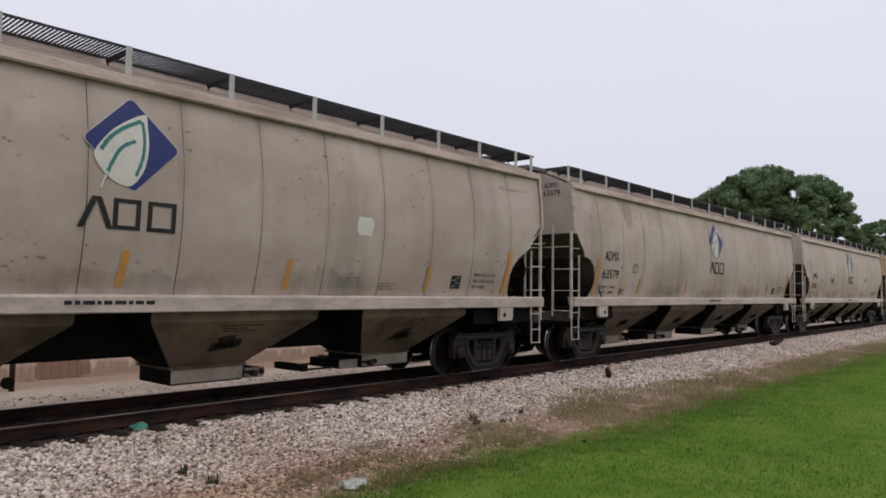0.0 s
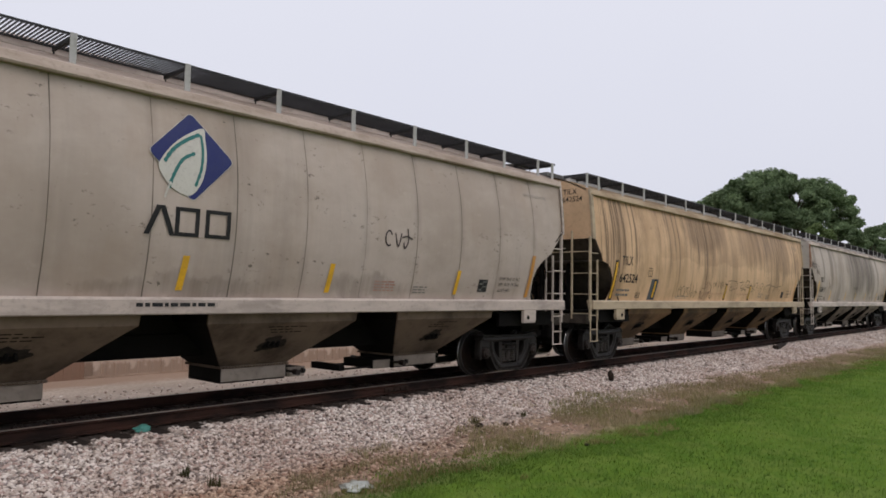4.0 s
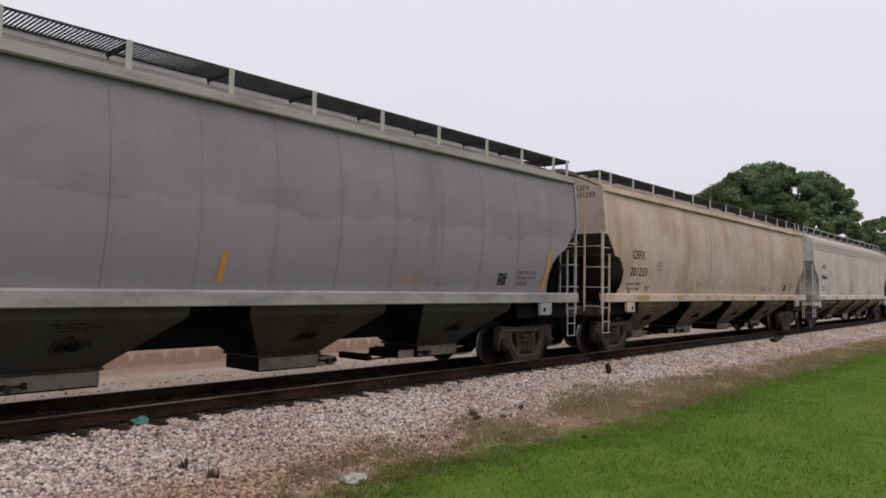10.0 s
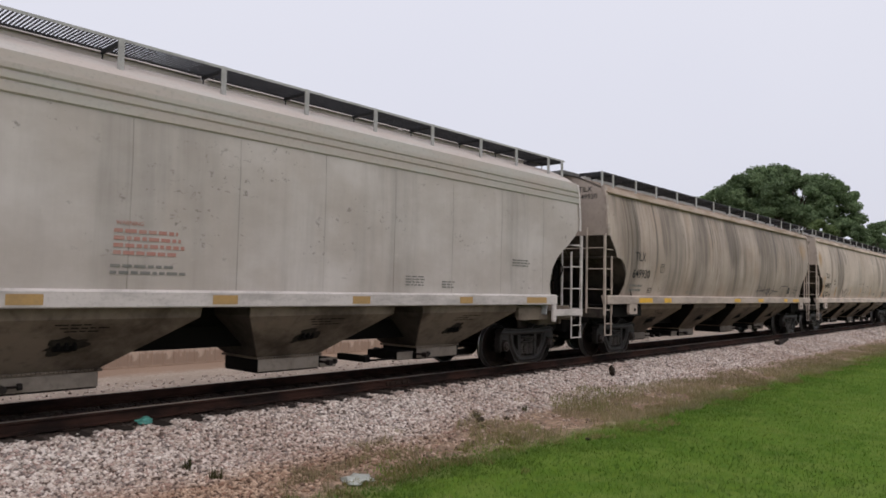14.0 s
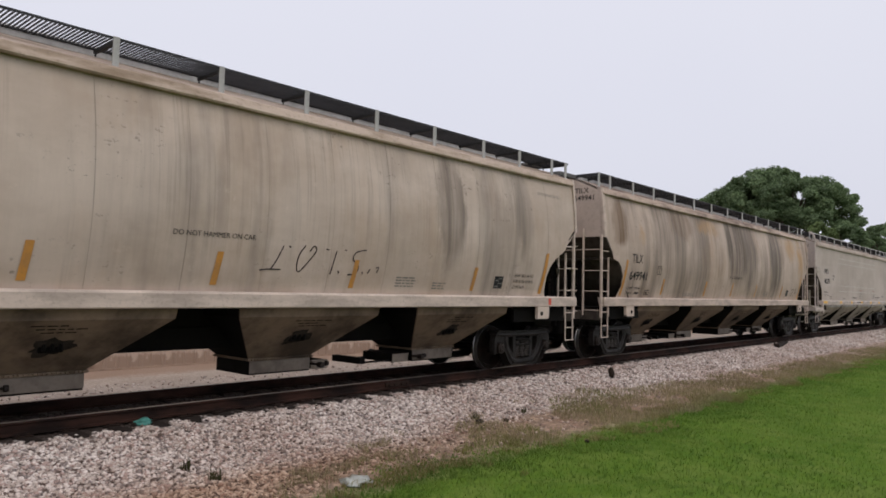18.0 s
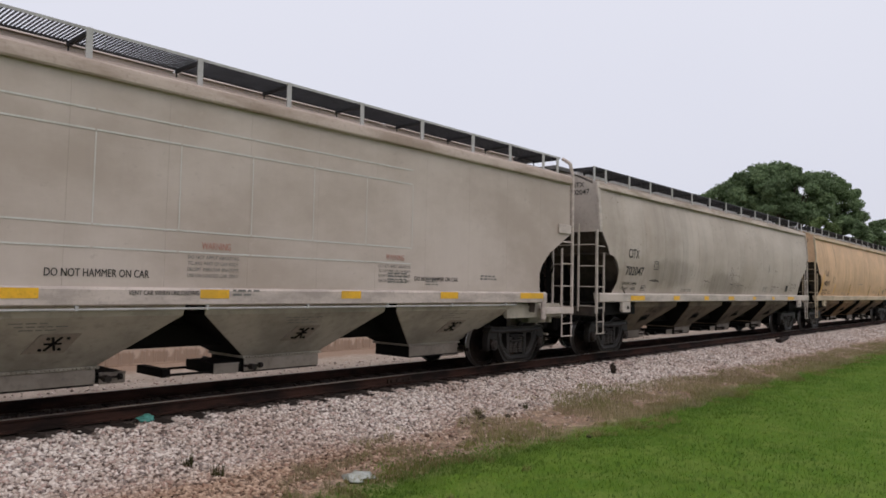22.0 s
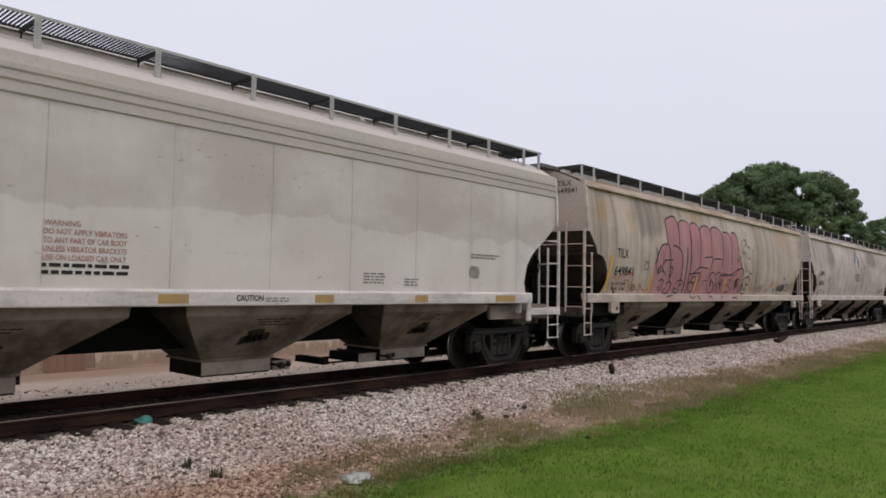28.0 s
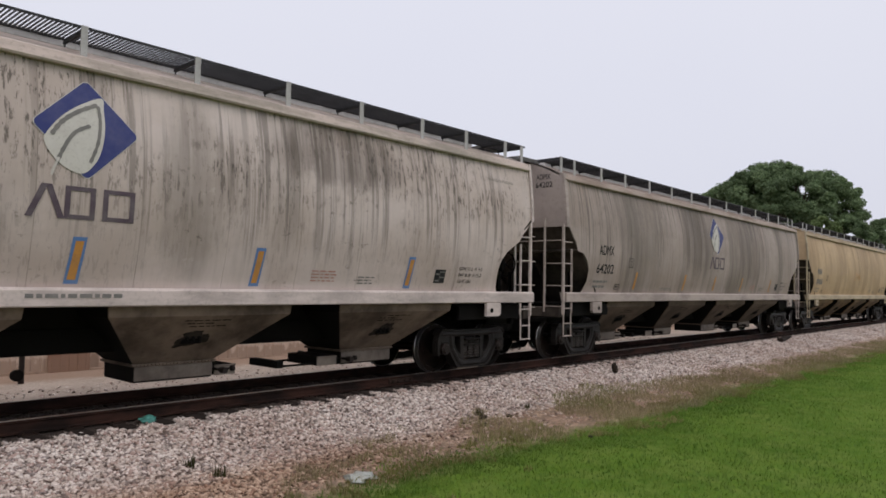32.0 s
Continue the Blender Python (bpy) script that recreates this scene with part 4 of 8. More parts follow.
def side_frame_mesh(near):
    """A cast truck side: arched top member, pedestal jaws, slanting tension arms, columns and the spring seat."""
    s = -1 if near else 1
    y0, y1 = sorted((s * 0.92, s * 1.13))
    m = Mesh()
    half = lambda sx: [
        [(sx * 0.0, 0.745), (sx * 0.0, 0.86), (sx * 0.50, 0.85), (sx * 0.72, 0.87), (sx * 0.92, 0.885), (sx * 0.99, 0.86), (sx * 1.05, 0.78), (sx * 1.085, 0.62), (sx * 1.08, 0.42),
         (sx * 1.06, 0.35), (sx * 1.01, 0.37), (sx * 1.005, 0.58), (sx * 0.97, 0.645), (sx * 0.80, 0.65), (sx * 0.74, 0.69), (sx * 0.66, 0.735), (sx * 0.52, 0.75)],
        [(sx * 0.74, 0.69), (sx * 0.80, 0.65), (sx * 0.77, 0.50), (sx * 0.64, 0.30), (sx * 0.54, 0.17), (sx * 0.44, 0.11), (sx * 0.36, 0.17), (sx * 0.37, 0.36), (sx * 0.43, 0.395), (sx * 0.50, 0.46), (sx * 0.555, 0.55), (sx * 0.575, 0.64), (sx * 0.555, 0.71), (sx * 0.66, 0.735)],
        [(sx * 0.38, 0.70), (sx * 0.42, 0.735), (sx * 0.48, 0.745), (sx * 0.53, 0.725), (sx * 0.62, 0.76), (sx * 0.38, 0.78)],
        [(sx * 0.46, 0.11), (sx * 0.0, 0.10), (sx * 0.0, 0.23), (sx * 0.38, 0.25)],
        [(sx * 0.27, 0.24), (sx * 0.36, 0.24), (sx * 0.385, 0.755), (sx * 0.27, 0.755)]]
    rib = lambda sx: [
        [(sx * 0.0, 0.84), (sx * 0.0, 0.87), (sx * 0.50, 0.86), (sx * 0.72, 0.88), (sx * 0.92, 0.895), (sx * 1.0, 0.87), (sx * 1.065, 0.79), (sx * 1.045, 0.77), (sx * 0.98, 0.845), (sx * 0.92, 0.865), (sx * 0.72, 0.85), (sx * 0.50, 0.83)],
        [(sx * 0.76, 0.51), (sx * 0.79, 0.49), (sx * 0.66, 0.29), (sx * 0.56, 0.15), (sx * 0.45, 0.09), (sx * 0.0, 0.08), (sx * 0.0, 0.11), (sx * 0.44, 0.12), (sx * 0.53, 0.18), (sx * 0.63, 0.31)]]
    for sx in (-1, 1):
        for i, poly in enumerate(half(sx)):
            t = (0.030, 0.034, 0.036, 0.038, 0.042)[i]
            m.prism(poly, y0 + t, y1 - t)
        for poly in rib(sx):
            m.prism(poly, y0, y1)
        m.box(sx * 0.889 - 0.11, sx * 0.889 + 0.11, y0 + 0.02, y1 - 0.02, 0.60, 0.66, 0.02)
    # rounded backs of the cast members
    m.path([(-0.98, s * 1.055, 0.80), (-0.72, s * 1.06, 0.79), (0, s * 1.06, 0.785), (0.72, s * 1.06, 0.79), (0.98, s * 1.055, 0.80)], 0.068, 10)
    for sx in (-1, 1):
        m.path([(sx * 0.70, s * 1.06, 0.76), (sx * 0.64, s * 1.06, 0.48), (sx * 0.46, s * 1.06, 0.24), (sx * 0.30, s * 1.06, 0.17)], 0.066, 10)
        m.path([(sx * 0.96, s * 1.05, 0.80), (sx * 1.035, s * 1.05, 0.68), (sx * 1.045, s * 1.05, 0.45)], 0.05, 8)
    m.path([(-0.40, s * 1.06, 0.165), (0.40, s * 1.06, 0.165)], 0.062, 10)
    m.box(-0.26, 0.26, *sorted((s * 0.98, s * 1.14)), 0.64, 0.68, 0.02)
    m.box(-0.26, 0.26, *sorted((s * 0.98, s * 1.13)), 0.525, 0.56, 0.015)
    m.box(-0.11, 0.11, *sorted((s * 1.04, s * 1.10)), 0.575, 0.635, 0.02)
    return m.put("side_frame", 30)


def spring_mesh():
    """One coil spring, as a turned shape with its coils standing out."""
    m = Mesh()
    n, v, f = 12, [], []
    zs = []
    for i in range(7):
        z = 0.27 + i * 0.052
        zs += [(z, 0.066), (z + 0.010, 0.090), (z + 0.030, 0.090), (z + 0.040, 0.066)]
    for z, r in zs:
        v += [(r * math.cos(2 * math.pi * j / n), r * math.sin(2 * math.pi * j / n), z) for j in range(n)]
    for i in range(len(zs) - 1):
        f += [(i * n + j, i * n + (j + 1) % n, (i + 1) * n + (j + 1) % n, (i + 1) * n + j) for j in range(n)]
    return m.add(v, f).put("spring", 30)


def bolster_mesh():
    m = Mesh()
    m.box(-0.20, 0.20, -1.0, 1.0, 0.50, 0.72, 0.03)
    m.box(-0.30, 0.30, -0.35, 0.35, 0.66, 0.80, 0.03)
    for x in (-0.46, 0.46):
        m.rod((x, -0.85, 0.40), (x, 0.85, 0.40), 0.04, 8)
    return m.put("truck_bolster", 30)


def brake_rod_mesh(near):
    """A thin rod hung from two pins under the spring seat."""
    y = -0.98 if near else 0.98
    m = Mesh().rod((-0.36, y, 0.055), (0.36, y, 0.055), 0.012, 6)
    for x in (-0.33, 0.33):
        m.rod((x, y, 0.055), (x, y, 0.12), 0.014, 6)
    return m.put("brake_rod", 40)


def wheel_mesh(near):
    s = -1 if near else 1
    R = WHEEL_R
    prof = [(0.0, 0.90), (0.10, 0.90), (0.13, 0.86), (0.14, 0.80), (0.25, 0.765), (0.38, 0.785), (0.40, 0.82), (R - 0.03, 0.828), (R - 0.006, 0.822)]
    back = [(R + 0.024, 0.705), (R + 0.020, 0.69), (0.40, 0.69), (0.36, 0.73), (0.2, 0.72), (0.13, 0.70), (0.09, 0.66), (0.0, 0.66)]
    m = Mesh().lathe([(r, s * y) for r, y in prof + [(R - 0.003, 0.80), (R, 0.735), (R + 0.010, 0.722)] + back], 40)
    # lightening marks on the plate, so that the turning shows
    for k in range(3):
        a = 2 * math.pi * k / 3
        m.rod((0.29 * math.cos(a), s * 0.765, 0.29 * math.sin(a)), (0.29 * math.cos(a), s * 0.785, 0.29 * math.sin(a)), 0.018, 8)
    return m.put("wheel", 30)


def wheelset_mesh():
    """Two wheels on their axle, turning together."""
    m = Mesh()
    m.rod((0, -1.0, 0), (0, 1.0, 0), 0.082, 14)
    for near in (True, False):
        w = wheel_mesh(near)
        m.add([v.co for v in w.vertices], [tuple(p.vertices) for p in w.polygons])
    return m.put("wheelset", 30)


def cap_mesh(near):
    s = -1 if near else 1
    m = Mesh()
    m.rod((0, s * 1.00, 0), (0, s * 1.15, 0), 0.118, 20)
    m.rod((0, s * 1.15, 0), (0, s * 1.185, 0), 0.098, 20, 0.078)
    for k in range(3):
        a = 2 * math.pi * k / 3
        m.rod((0.045 * math.cos(a), s * 1.18, 0.045 * math.sin(a)), (0.045 * math.cos(a), s * 1.20, 0.045 * math.sin(a)), 0.014, 6)
    return m.put("bearing_cap", 30)


CAT = {}


def cat(key, make, *args):
    """Each mesh is made once and shared by all the cars."""
    if key not in CAT:
        CAT[key] = make(*args)
    return CAT[key]


WHEELSETS = []


def truck(car, x, front, steel="truck"):
    bolster = part("truck", cat("bolster", bolster_mesh), MAT[steel], car, "greasy dark cast steel freight truck", pose(x, 0, 0))
    for near in (True, False):
        part("brake_rod", cat(("brod", near), brake_rod_mesh, near), MAT["palegate"], bolster, "thin bright rod under the spring seat")
        part("side_frame", cat(("sf", near), side_frame_mesh, near), MAT[steel], bolster)
        for sx in (-0.20, 0.0, 0.20):
            part("spring", cat("spr", spring_mesh), MAT["spring"], bolster, "", pose(sx, -1.01 if near else 1.01, 0))
    for dx in (-0.889, 0.889):
        ax = part("wheelset", cat("axle", wheelset_mesh), MAT["wheel"], bolster, "dark steel wheelset on its axle", pose(dx, 0, WHEEL_R))
        WHEELSETS.append((ax, dx))
        for near in (True, False):
            part("bearing_cap", cat(("cap", near), cap_mesh, near), MAT["bearing"], bolster, "", pose(dx, 0, WHEEL_R))
    return bolster


PANELS = {"ribbed": 12}


def hopper_car(style, paint, sill_paint, hop_paint, label, walk_mat, chord_paint, brake=True, end_paint=None, steel="truck", pale_gate=False, lefts=(1, 3)):
    """A four-bay covered hopper car, its front at x = 0, its wheels on z = 0."""
    car = new("hopper_car")
    tagged(car, label, "freight car", "cars of the grain train")
    for near in (True, False):
        count = PANELS.get(style, 15)
        for k in range(count):
            part("side_panel", cat((style, "sp", k, near), side_panel_mesh, style, k, count, near), paint, car)
        part("top_chord", cat((style, "ch", near), chord_mesh, style, near), chord_paint, car)
        part("side_sill", cat((style, "si", near), sill_mesh, style, near), sill_paint, car)
        tagged(part("roof_walk", cat((style, "board", near), board_mesh, style, near), MAT["grate"], car, "dark galvanised grating walkway"), kind="stuff")
        if style in ("ribbed", "flat"):
            part("walk_edge", cat((style, "edge", near), board_edge_mesh, style, near), MAT["galv"], car, "pale galvanised edge angle")
        for x in BOARD_POSTS:
            wb = part("walk_bracket", cat((style, "post", near), board_post_mesh, style, near), MAT["galv"], car, "", pose(x, 0, 0))
            if near:
                part("arm", cat((style, "arm", near), bracket_arm_mesh, style, near), MAT["grate"], wb, "dark steel arm")
    part("roof", cat((style, "roof"), roof_mesh, style), chord_paint, car)
    trough = part("loading_trough", cat((style, "hatch"), hatch_mesh, style), walk_mat, car)
    for i in range(4):
        part("hatch_cover", cat((style, "hc"), hatch_cover_mesh, style), walk_mat, trough, "", pose(0.82 + i * 4.42, 0, 0))
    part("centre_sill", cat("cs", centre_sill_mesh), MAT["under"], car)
    for front in (True, False):
        part("end_wall", cat((style, "ew", front), end_wall_mesh, style, front), end_paint or paint, car)
        part("slope_sheet", cat((style, "sl", front), slope_mesh, style, front), end_paint if style == "ribbed" else MAT["slope"], car, "grimy sloping end sheet")
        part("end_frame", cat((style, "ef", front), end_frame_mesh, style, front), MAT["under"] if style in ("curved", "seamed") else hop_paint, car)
        part("end_sill", cat(("esl", front), end_sill_mesh, front), MAT["slope"], car, "dusty brown end sill")
        if front:
            ew = part("end_walk", cat((style, "xb"), cross_board_mesh, style), MAT["walkframe"], car, "grey crossing platform over the end")
            for x in (-0.36, -0.02):
                part("cross_bar", cat((style, "xcb"), cross_bar_mesh, style), MAT["walkframe"], ew, "", pose(x, 0, 0))
            for y in (-0.28, 0.28):
                part("brace", cat((style, "xr"), cross_brace_mesh, style), MAT["walkframe"], ew, "", pose(0, y, 0))
            tagged(part("tread", cat((style, "xt"), cross_tread_mesh, style), MAT["grate"], ew), kind="stuff")
        side_ladder(car, style, front, sill_paint)
        end_ladder(car, front, sill_paint, 2.96 if style == "ribbed" else 3.48)
        for near in (True, False):
            part("corner_post", cat((style, "cp", front, near), corner_post_mesh, style, front, near), sill_paint, car)
        if style in ("ribbed", "flat"):
            part("end_platform", cat(("pf", front), platform_mesh, front), sill_paint, car)
        part("jacking_pad", cat((style, "jp", front), jack_pad_mesh, style, front), sill_paint, car)
        part("jack_hole", cat((style, "jh", front), jack_hole_mesh, style, front), MAT["under"], car)
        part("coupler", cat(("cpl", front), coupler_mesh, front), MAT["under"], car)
        part("air_hose", cat(("hose", front), hose_mesh, front), MAT["hose"], car)
    kind = style if style in BAYS else "curved"
    for k in range(4):
        left = k in lefts
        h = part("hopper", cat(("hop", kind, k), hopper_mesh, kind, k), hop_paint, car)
        for first in (True, False):
            part("hopper_slope", cat(("hops", kind, k, first), hopper_slope_mesh, kind, k, first), MAT["slope"] if style == "ribbed" else MAT["shade_black"], h, "shade-darkened cross sheet")
        if k < 3:
            part("saddle", cat(("sad", kind, k), saddle_mesh, kind, k), MAT["shade_black"], car, "shade-black saddle between two bays")
        part("outlet_gate", cat(("gate", kind, k, left), gate_mesh, kind, k, left), MAT["shade_black"], h, "shade-black outlet frame")
        part("gate_plate", cat(("gpl", kind, k), gate_plate_mesh, kind, k), MAT["gate"] if not pale_gate else MAT["palegate"], h, "dusty front plate of the outlet")
        part("slide_box", cat(("slb", kind, k, left), slide_box_mesh, kind, k, left), MAT["palegate"], h, "dusty grey slide box")
        part("gate_rod", cat(("rod", kind, k, left), gate_rod_mesh, kind, k, left), MAT["bearing"], h)
        if style != "flat":
            part("grease_stain", cat(("grs", kind, k), grease_mesh, kind, k), MAT["greasepatch"], h, "black greasy stain round the bracket")
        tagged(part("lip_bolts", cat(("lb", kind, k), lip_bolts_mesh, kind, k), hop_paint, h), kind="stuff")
        tagged(part("stencil_print", cat(("sten", kind, k), stencil_mesh, kind, k), MAT["faint"] if style == "flat" else MAT["under"], h), kind="stuff")
        if style == "flat":
            part("bracket_slot", cat(("bsl", k), bracket_slot_mesh, kind, k), MAT["under"], h)
            part("bracket_plate", cat(("bpl", k), bracket_plate_mesh, kind, k), MAT["palegate"], h, "grey bolted vibrator plate")
        else:
            part("vibrator_bracket", cat(("vib", kind, k), vibrator_mesh, kind, k), MAT["under"], h)
    for y in (0.08, -0.58) if brake else (-0.50, -0.98):
        part("brake_channel", cat("bch", brake_channel_mesh), MAT["under"], car, "", pose(0, y, 0))
    if style == "flat":
        part("sill_pipe", cat("spipe", sill_pipe_mesh, style), MAT["galv"], car, "thin pale pipe under the sill")
    if style == "seamed":
        part("end_column", cat("ecol", end_column_mesh), MAT["slope"], car, "grimy upright channel")
    rw = part("rear_walk", cat((style, "rw"), rear_walk_mesh, style), MAT["walkframe"], car, "dull crossing between the roof walks")
    tagged(part("tread", cat((style, "rt"), rear_tread_mesh, style), MAT["grate"], rw), kind="stuff")
    part("grab_iron", cat((style, "gi"), grab_iron_mesh, style), MAT["walkframe"], rw)
    if brake:
        part("brake_wheel", cat("bw", brake_wheel_mesh), MAT["under"], car)
    for x in TRUCKS:
        truck(car, x, True, steel)
    return car


# dirty brown, darkened further for the shade under the sloping end sheets
MAT["slope"] = grimed("shaded_grimy_slope_sheet", (0.092, 0.076, 0.064), (0.032, 0.026, 0.022), 0.85, 21, 1.2, 0.8)
MAT["greasepatch"] = grimed("dried_grease", (0.045, 0.038, 0.032), (0.016, 0.014, 0.012), 0.8, 34, 6, 0.85)
MAT["walkframe"] = grimed("dull_galvanised_frame", (0.13, 0.125, 0.12), (0.07, 0.065, 0.06), 0.8, 45, 4, 0.65)
MAT["gate"] = grimed("dull_gate_steel", (0.21, 0.175, 0.145), (0.10, 0.08, 0.065), 0.8, 22, 1.5, 0.75)
MAT["palegate"] = grimed("dusty_grey_gate_steel", (0.32, 0.27, 0.225), (0.19, 0.155, 0.125), 0.8, 52, 1.5, 0.75)
# near black puts the shade between the bays into the sheets' colour
MAT["shade_black"] = grimed("shade_black_sheet", (0.010, 0.009, 0.008), (0.005, 0.0045, 0.004), 0.8, 32, 1.5, 0.85)


def wheel_material():
    """Grimy wheel plates with a rim worn bright by the rail."""
    n = Nodes("wheel_steel_with_bright_rim", 0.55)
    n.b.inputs["Specular IOR Level"].default_value = 0.05
    sp = n.t.nodes.new("ShaderNodeSeparateXYZ")
    n.put(n.co, sp.inputs[0])
    rad = n.math("SQRT", n.math("ADD", n.math("POWER", sp.outputs["X"], 2.0), n.math("POWER", sp.outputs["Z"], 2.0)), 0.0)
    rim = n.math("MULTIPLY", n.ramp(rad, WHEEL_R - 0.012, WHEEL_R - 0.005), n.ramp(rad, WHEEL_R + 0.010, WHEEL_R + 0.004))
    a = n.noise(4, (1, 1, 1), 4)
    c = n.mix(n.ramp(a, 0.35, 0.65), (0.012, 0.0075, 0.006), (0.004, 0.0032, 0.0028))
    n.colour(n.mix(rim, c, (0.30, 0.29, 0.285)))
    n.put(n.math("MULTIPLY", rim, 0.9), n.b.inputs["Metallic"])
    n.rough(n.ramp(rim, 0, 1, 0.45, 0.28)).bump(n.noise(30, (1, 1, 1), 3), 0.2, 0.004)
    return n.m


MAT["wheel"] = wheel_material()

# ---------------------------------------------------------------- ground, track, lot
BALLAST_TOP = -0.20


LAWN_EDGE = ((0, 5.9), (5.3, 6.1), (6.7, 6.55), (8.3, 6.4), (9.7, 5.92), (11.2, 5.70), (13.4, 5.80), (15.7, 5.92), (18.1, 6.10), (22.3, 5.75), (34, 5.65), (60, 5.6))
BED_EDGE = ((0, 7.0), (2, 6.9), (4.2, 6.75), (5.6, 7.4), (8.8, 7.65), (9.8, 7.8), (13.7, 7.85), (17.4, 7.5), (22.3, 7.2), (29, 7.05), (60, 7.0))


def grass_edge(x):
    """Where the lawn meets the bare strip beside the ballast."""
    return curve_at(LAWN_EDGE, x) + 0.10 * math.sin(x * 2.9 + 2) + 0.07 * math.sin(x * 7.1)


def ballast_edge(x):
    return curve_at(BED_EDGE, x) + 0.08 * math.sin(x * 2.3 + 1) + 0.06 * math.sin(x * 5.1)


def ground_height(x, y):
    """Lawn, shallow ditch, ballast bed and the lot behind."""
    table = ((-400, -0.50), (4.0, -0.52), (6.3, -0.56), (7.7, -0.52), (8.5, -0.36), (9.15, BALLAST_TOP), (12.1, BALLAST_TOP), (13.0, -0.33), (16.0, -0.40), (600, -0.45))
    z = curve_at(table, y)
    if 3 < y < 9 and -20 < x < 90:
        z += 0.03 * noise.noise((x * 0.6, y * 0.8, 0))
    return z


def ground_mesh():
    xs = sorted(set([-900, -400, -150, -60, -30] + [round(-20 + 0.4 * i, 2) for i in range(150)] + [round(40 + 2 * i, 2) for i in range(30)] + [110, 150, 250, 450, 900]))
    ys = sorted(set([-600, -200, -60, -20] + [round(-10 + 1.0 * i, 2) for i in range(13)] + [round(3 + 0.2 * i, 2) for i in range(66)] + [17, 18, 20, 24, 30, 45, 80, 150, 300, 600]))
    v = [(x, y, ground_height(x, y)) for y in ys for x in xs]
    w = len(xs)
    f = [(i * w + j, i * w + j + 1, (i + 1) * w + j + 1, (i + 1) * w + j) for i in range(len(ys) - 1) for j in range(w - 1)]
    return Mesh().add(v, f).put("ground", 60, False)


def ground_material():
    n = Nodes("lawn_dirt_and_gravel", 0.95)
    n.b.inputs["Specular IOR Level"].default_value = 0.05
    sp = n.t.nodes.new("ShaderNodeSeparateXYZ")
    n.put(n.co, sp.inputs[0])
    y, x = sp.outputs["Y"], sp.outputs["X"]
    wob = n.math("MULTIPLY", n.math("SUBTRACT", n.noise(1.9, (1, 1, 1), 6, 0.7), 0.5), 1.1)
    far = n.math("MULTIPLY", n.math("MAXIMUM", n.math("SUBTRACT", x, 14.0), 0.0), 0.025)
    yy = n.math("ADD", y, wob)
    yg = n.math("ADD", yy, far)
    lawn = n.mix(n.ramp(n.noise(0.55, (1, 1, 1), 4), 0.35, 0.65), (0.064, 0.134, 0.015), (0.098, 0.178, 0.024))
    lawn = n.mix(n.math("MULTIPLY", n.ramp(n.noise(9, (1, 1, 1), 5, 0.7), 0.4, 0.65), 0.5), lawn, (0.120, 0.172, 0.018))
    lawn = n.mix(n.math("MULTIPLY", n.ramp(n.noise(70, (1, 1, 1), 4, 0.6, (1, 2, 0)), 0.45, 0.7), 0.55), lawn, (0.030, 0.070, 0.004))
    lawn = n.mix(n.math("MULTIPLY", n.ramp(n.noise(1.7, (1, 1, 1), 5, 0.7, (4, 0, 0)), 0.42, 0.64), 0.45), lawn, (0.165, 0.215, 0.05))
    dirt = n.mix(n.ramp(n.noise(2.2, (1, 1, 1), 5), 0.35, 0.65), (0.35, 0.22, 0.155), (0.46, 0.33, 0.235))
    dirt = n.mix(n.ramp(n.noise(7, (1, 1, 1), 6, 0.75), 0.42, 0.62), dirt, (0.18, 0.13, 0.10))
    dirt = n.mix(n.math("MULTIPLY", n.ramp(n.noise(40, (1, 1, 1), 4), 0.45, 0.6), 0.7), dirt, (0.09, 0.066, 0.05))
    dirt = n.mix(n.math("MULTIPLY", n.ramp(n.noise(55, (1, 1, 1), 3, 0.5, (3, 3, 0)), 0.6, 0.68), 0.6), dirt, (0.42, 0.36, 0.30))
    gravel = n.mix(n.ramp(n.noise(30, (1, 1, 1), 5), 0.35, 0.65), (0.42, 0.365, 0.33), (0.22, 0.185, 0.165))
    lot = n.mix(n.ramp(n.noise(0.5, (1, 1, 1), 4), 0.35, 0.65), (0.58, 0.49, 0.425), (0.46, 0.385, 0.33))
    lot = n.mix(n.math("MULTIPLY", n.ramp(n.noise(18, (1, 1, 1), 5), 0.4, 0.65), 0.5), lot, (0.22, 0.19, 0.16))
    c = n.mix(n.ramp(yy, 5.65, 6.45), lawn, dirt)
    c = n.mix(n.ramp(yg, 7.4, 7.8), c, gravel)
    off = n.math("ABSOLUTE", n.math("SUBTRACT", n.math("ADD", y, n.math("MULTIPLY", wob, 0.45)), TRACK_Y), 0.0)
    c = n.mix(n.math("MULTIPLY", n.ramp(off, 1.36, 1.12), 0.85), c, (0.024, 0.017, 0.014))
    lot = n.mix(n.math("MULTIPLY", n.ramp(n.math("ADD", y, n.math("MULTIPLY", wob, 1.2)), 15.9, 16.7), 0.75), lot, (0.33, 0.225, 0.165))
    c = n.mix(n.ramp(y, 12.0, 12.5), c, lot)
    c = n.mix(n.ramp(y, 45, 60), c, (0.07, 0.12, 0.025))
    n.colour(c).bump(n.noise(35, (1, 1, 1), 5), 0.5, 0.03)
    return n.m


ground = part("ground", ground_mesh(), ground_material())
tagged(ground, "mown green lawn, bare dirt strip and gravel beside the track", "ground", kind="structure")


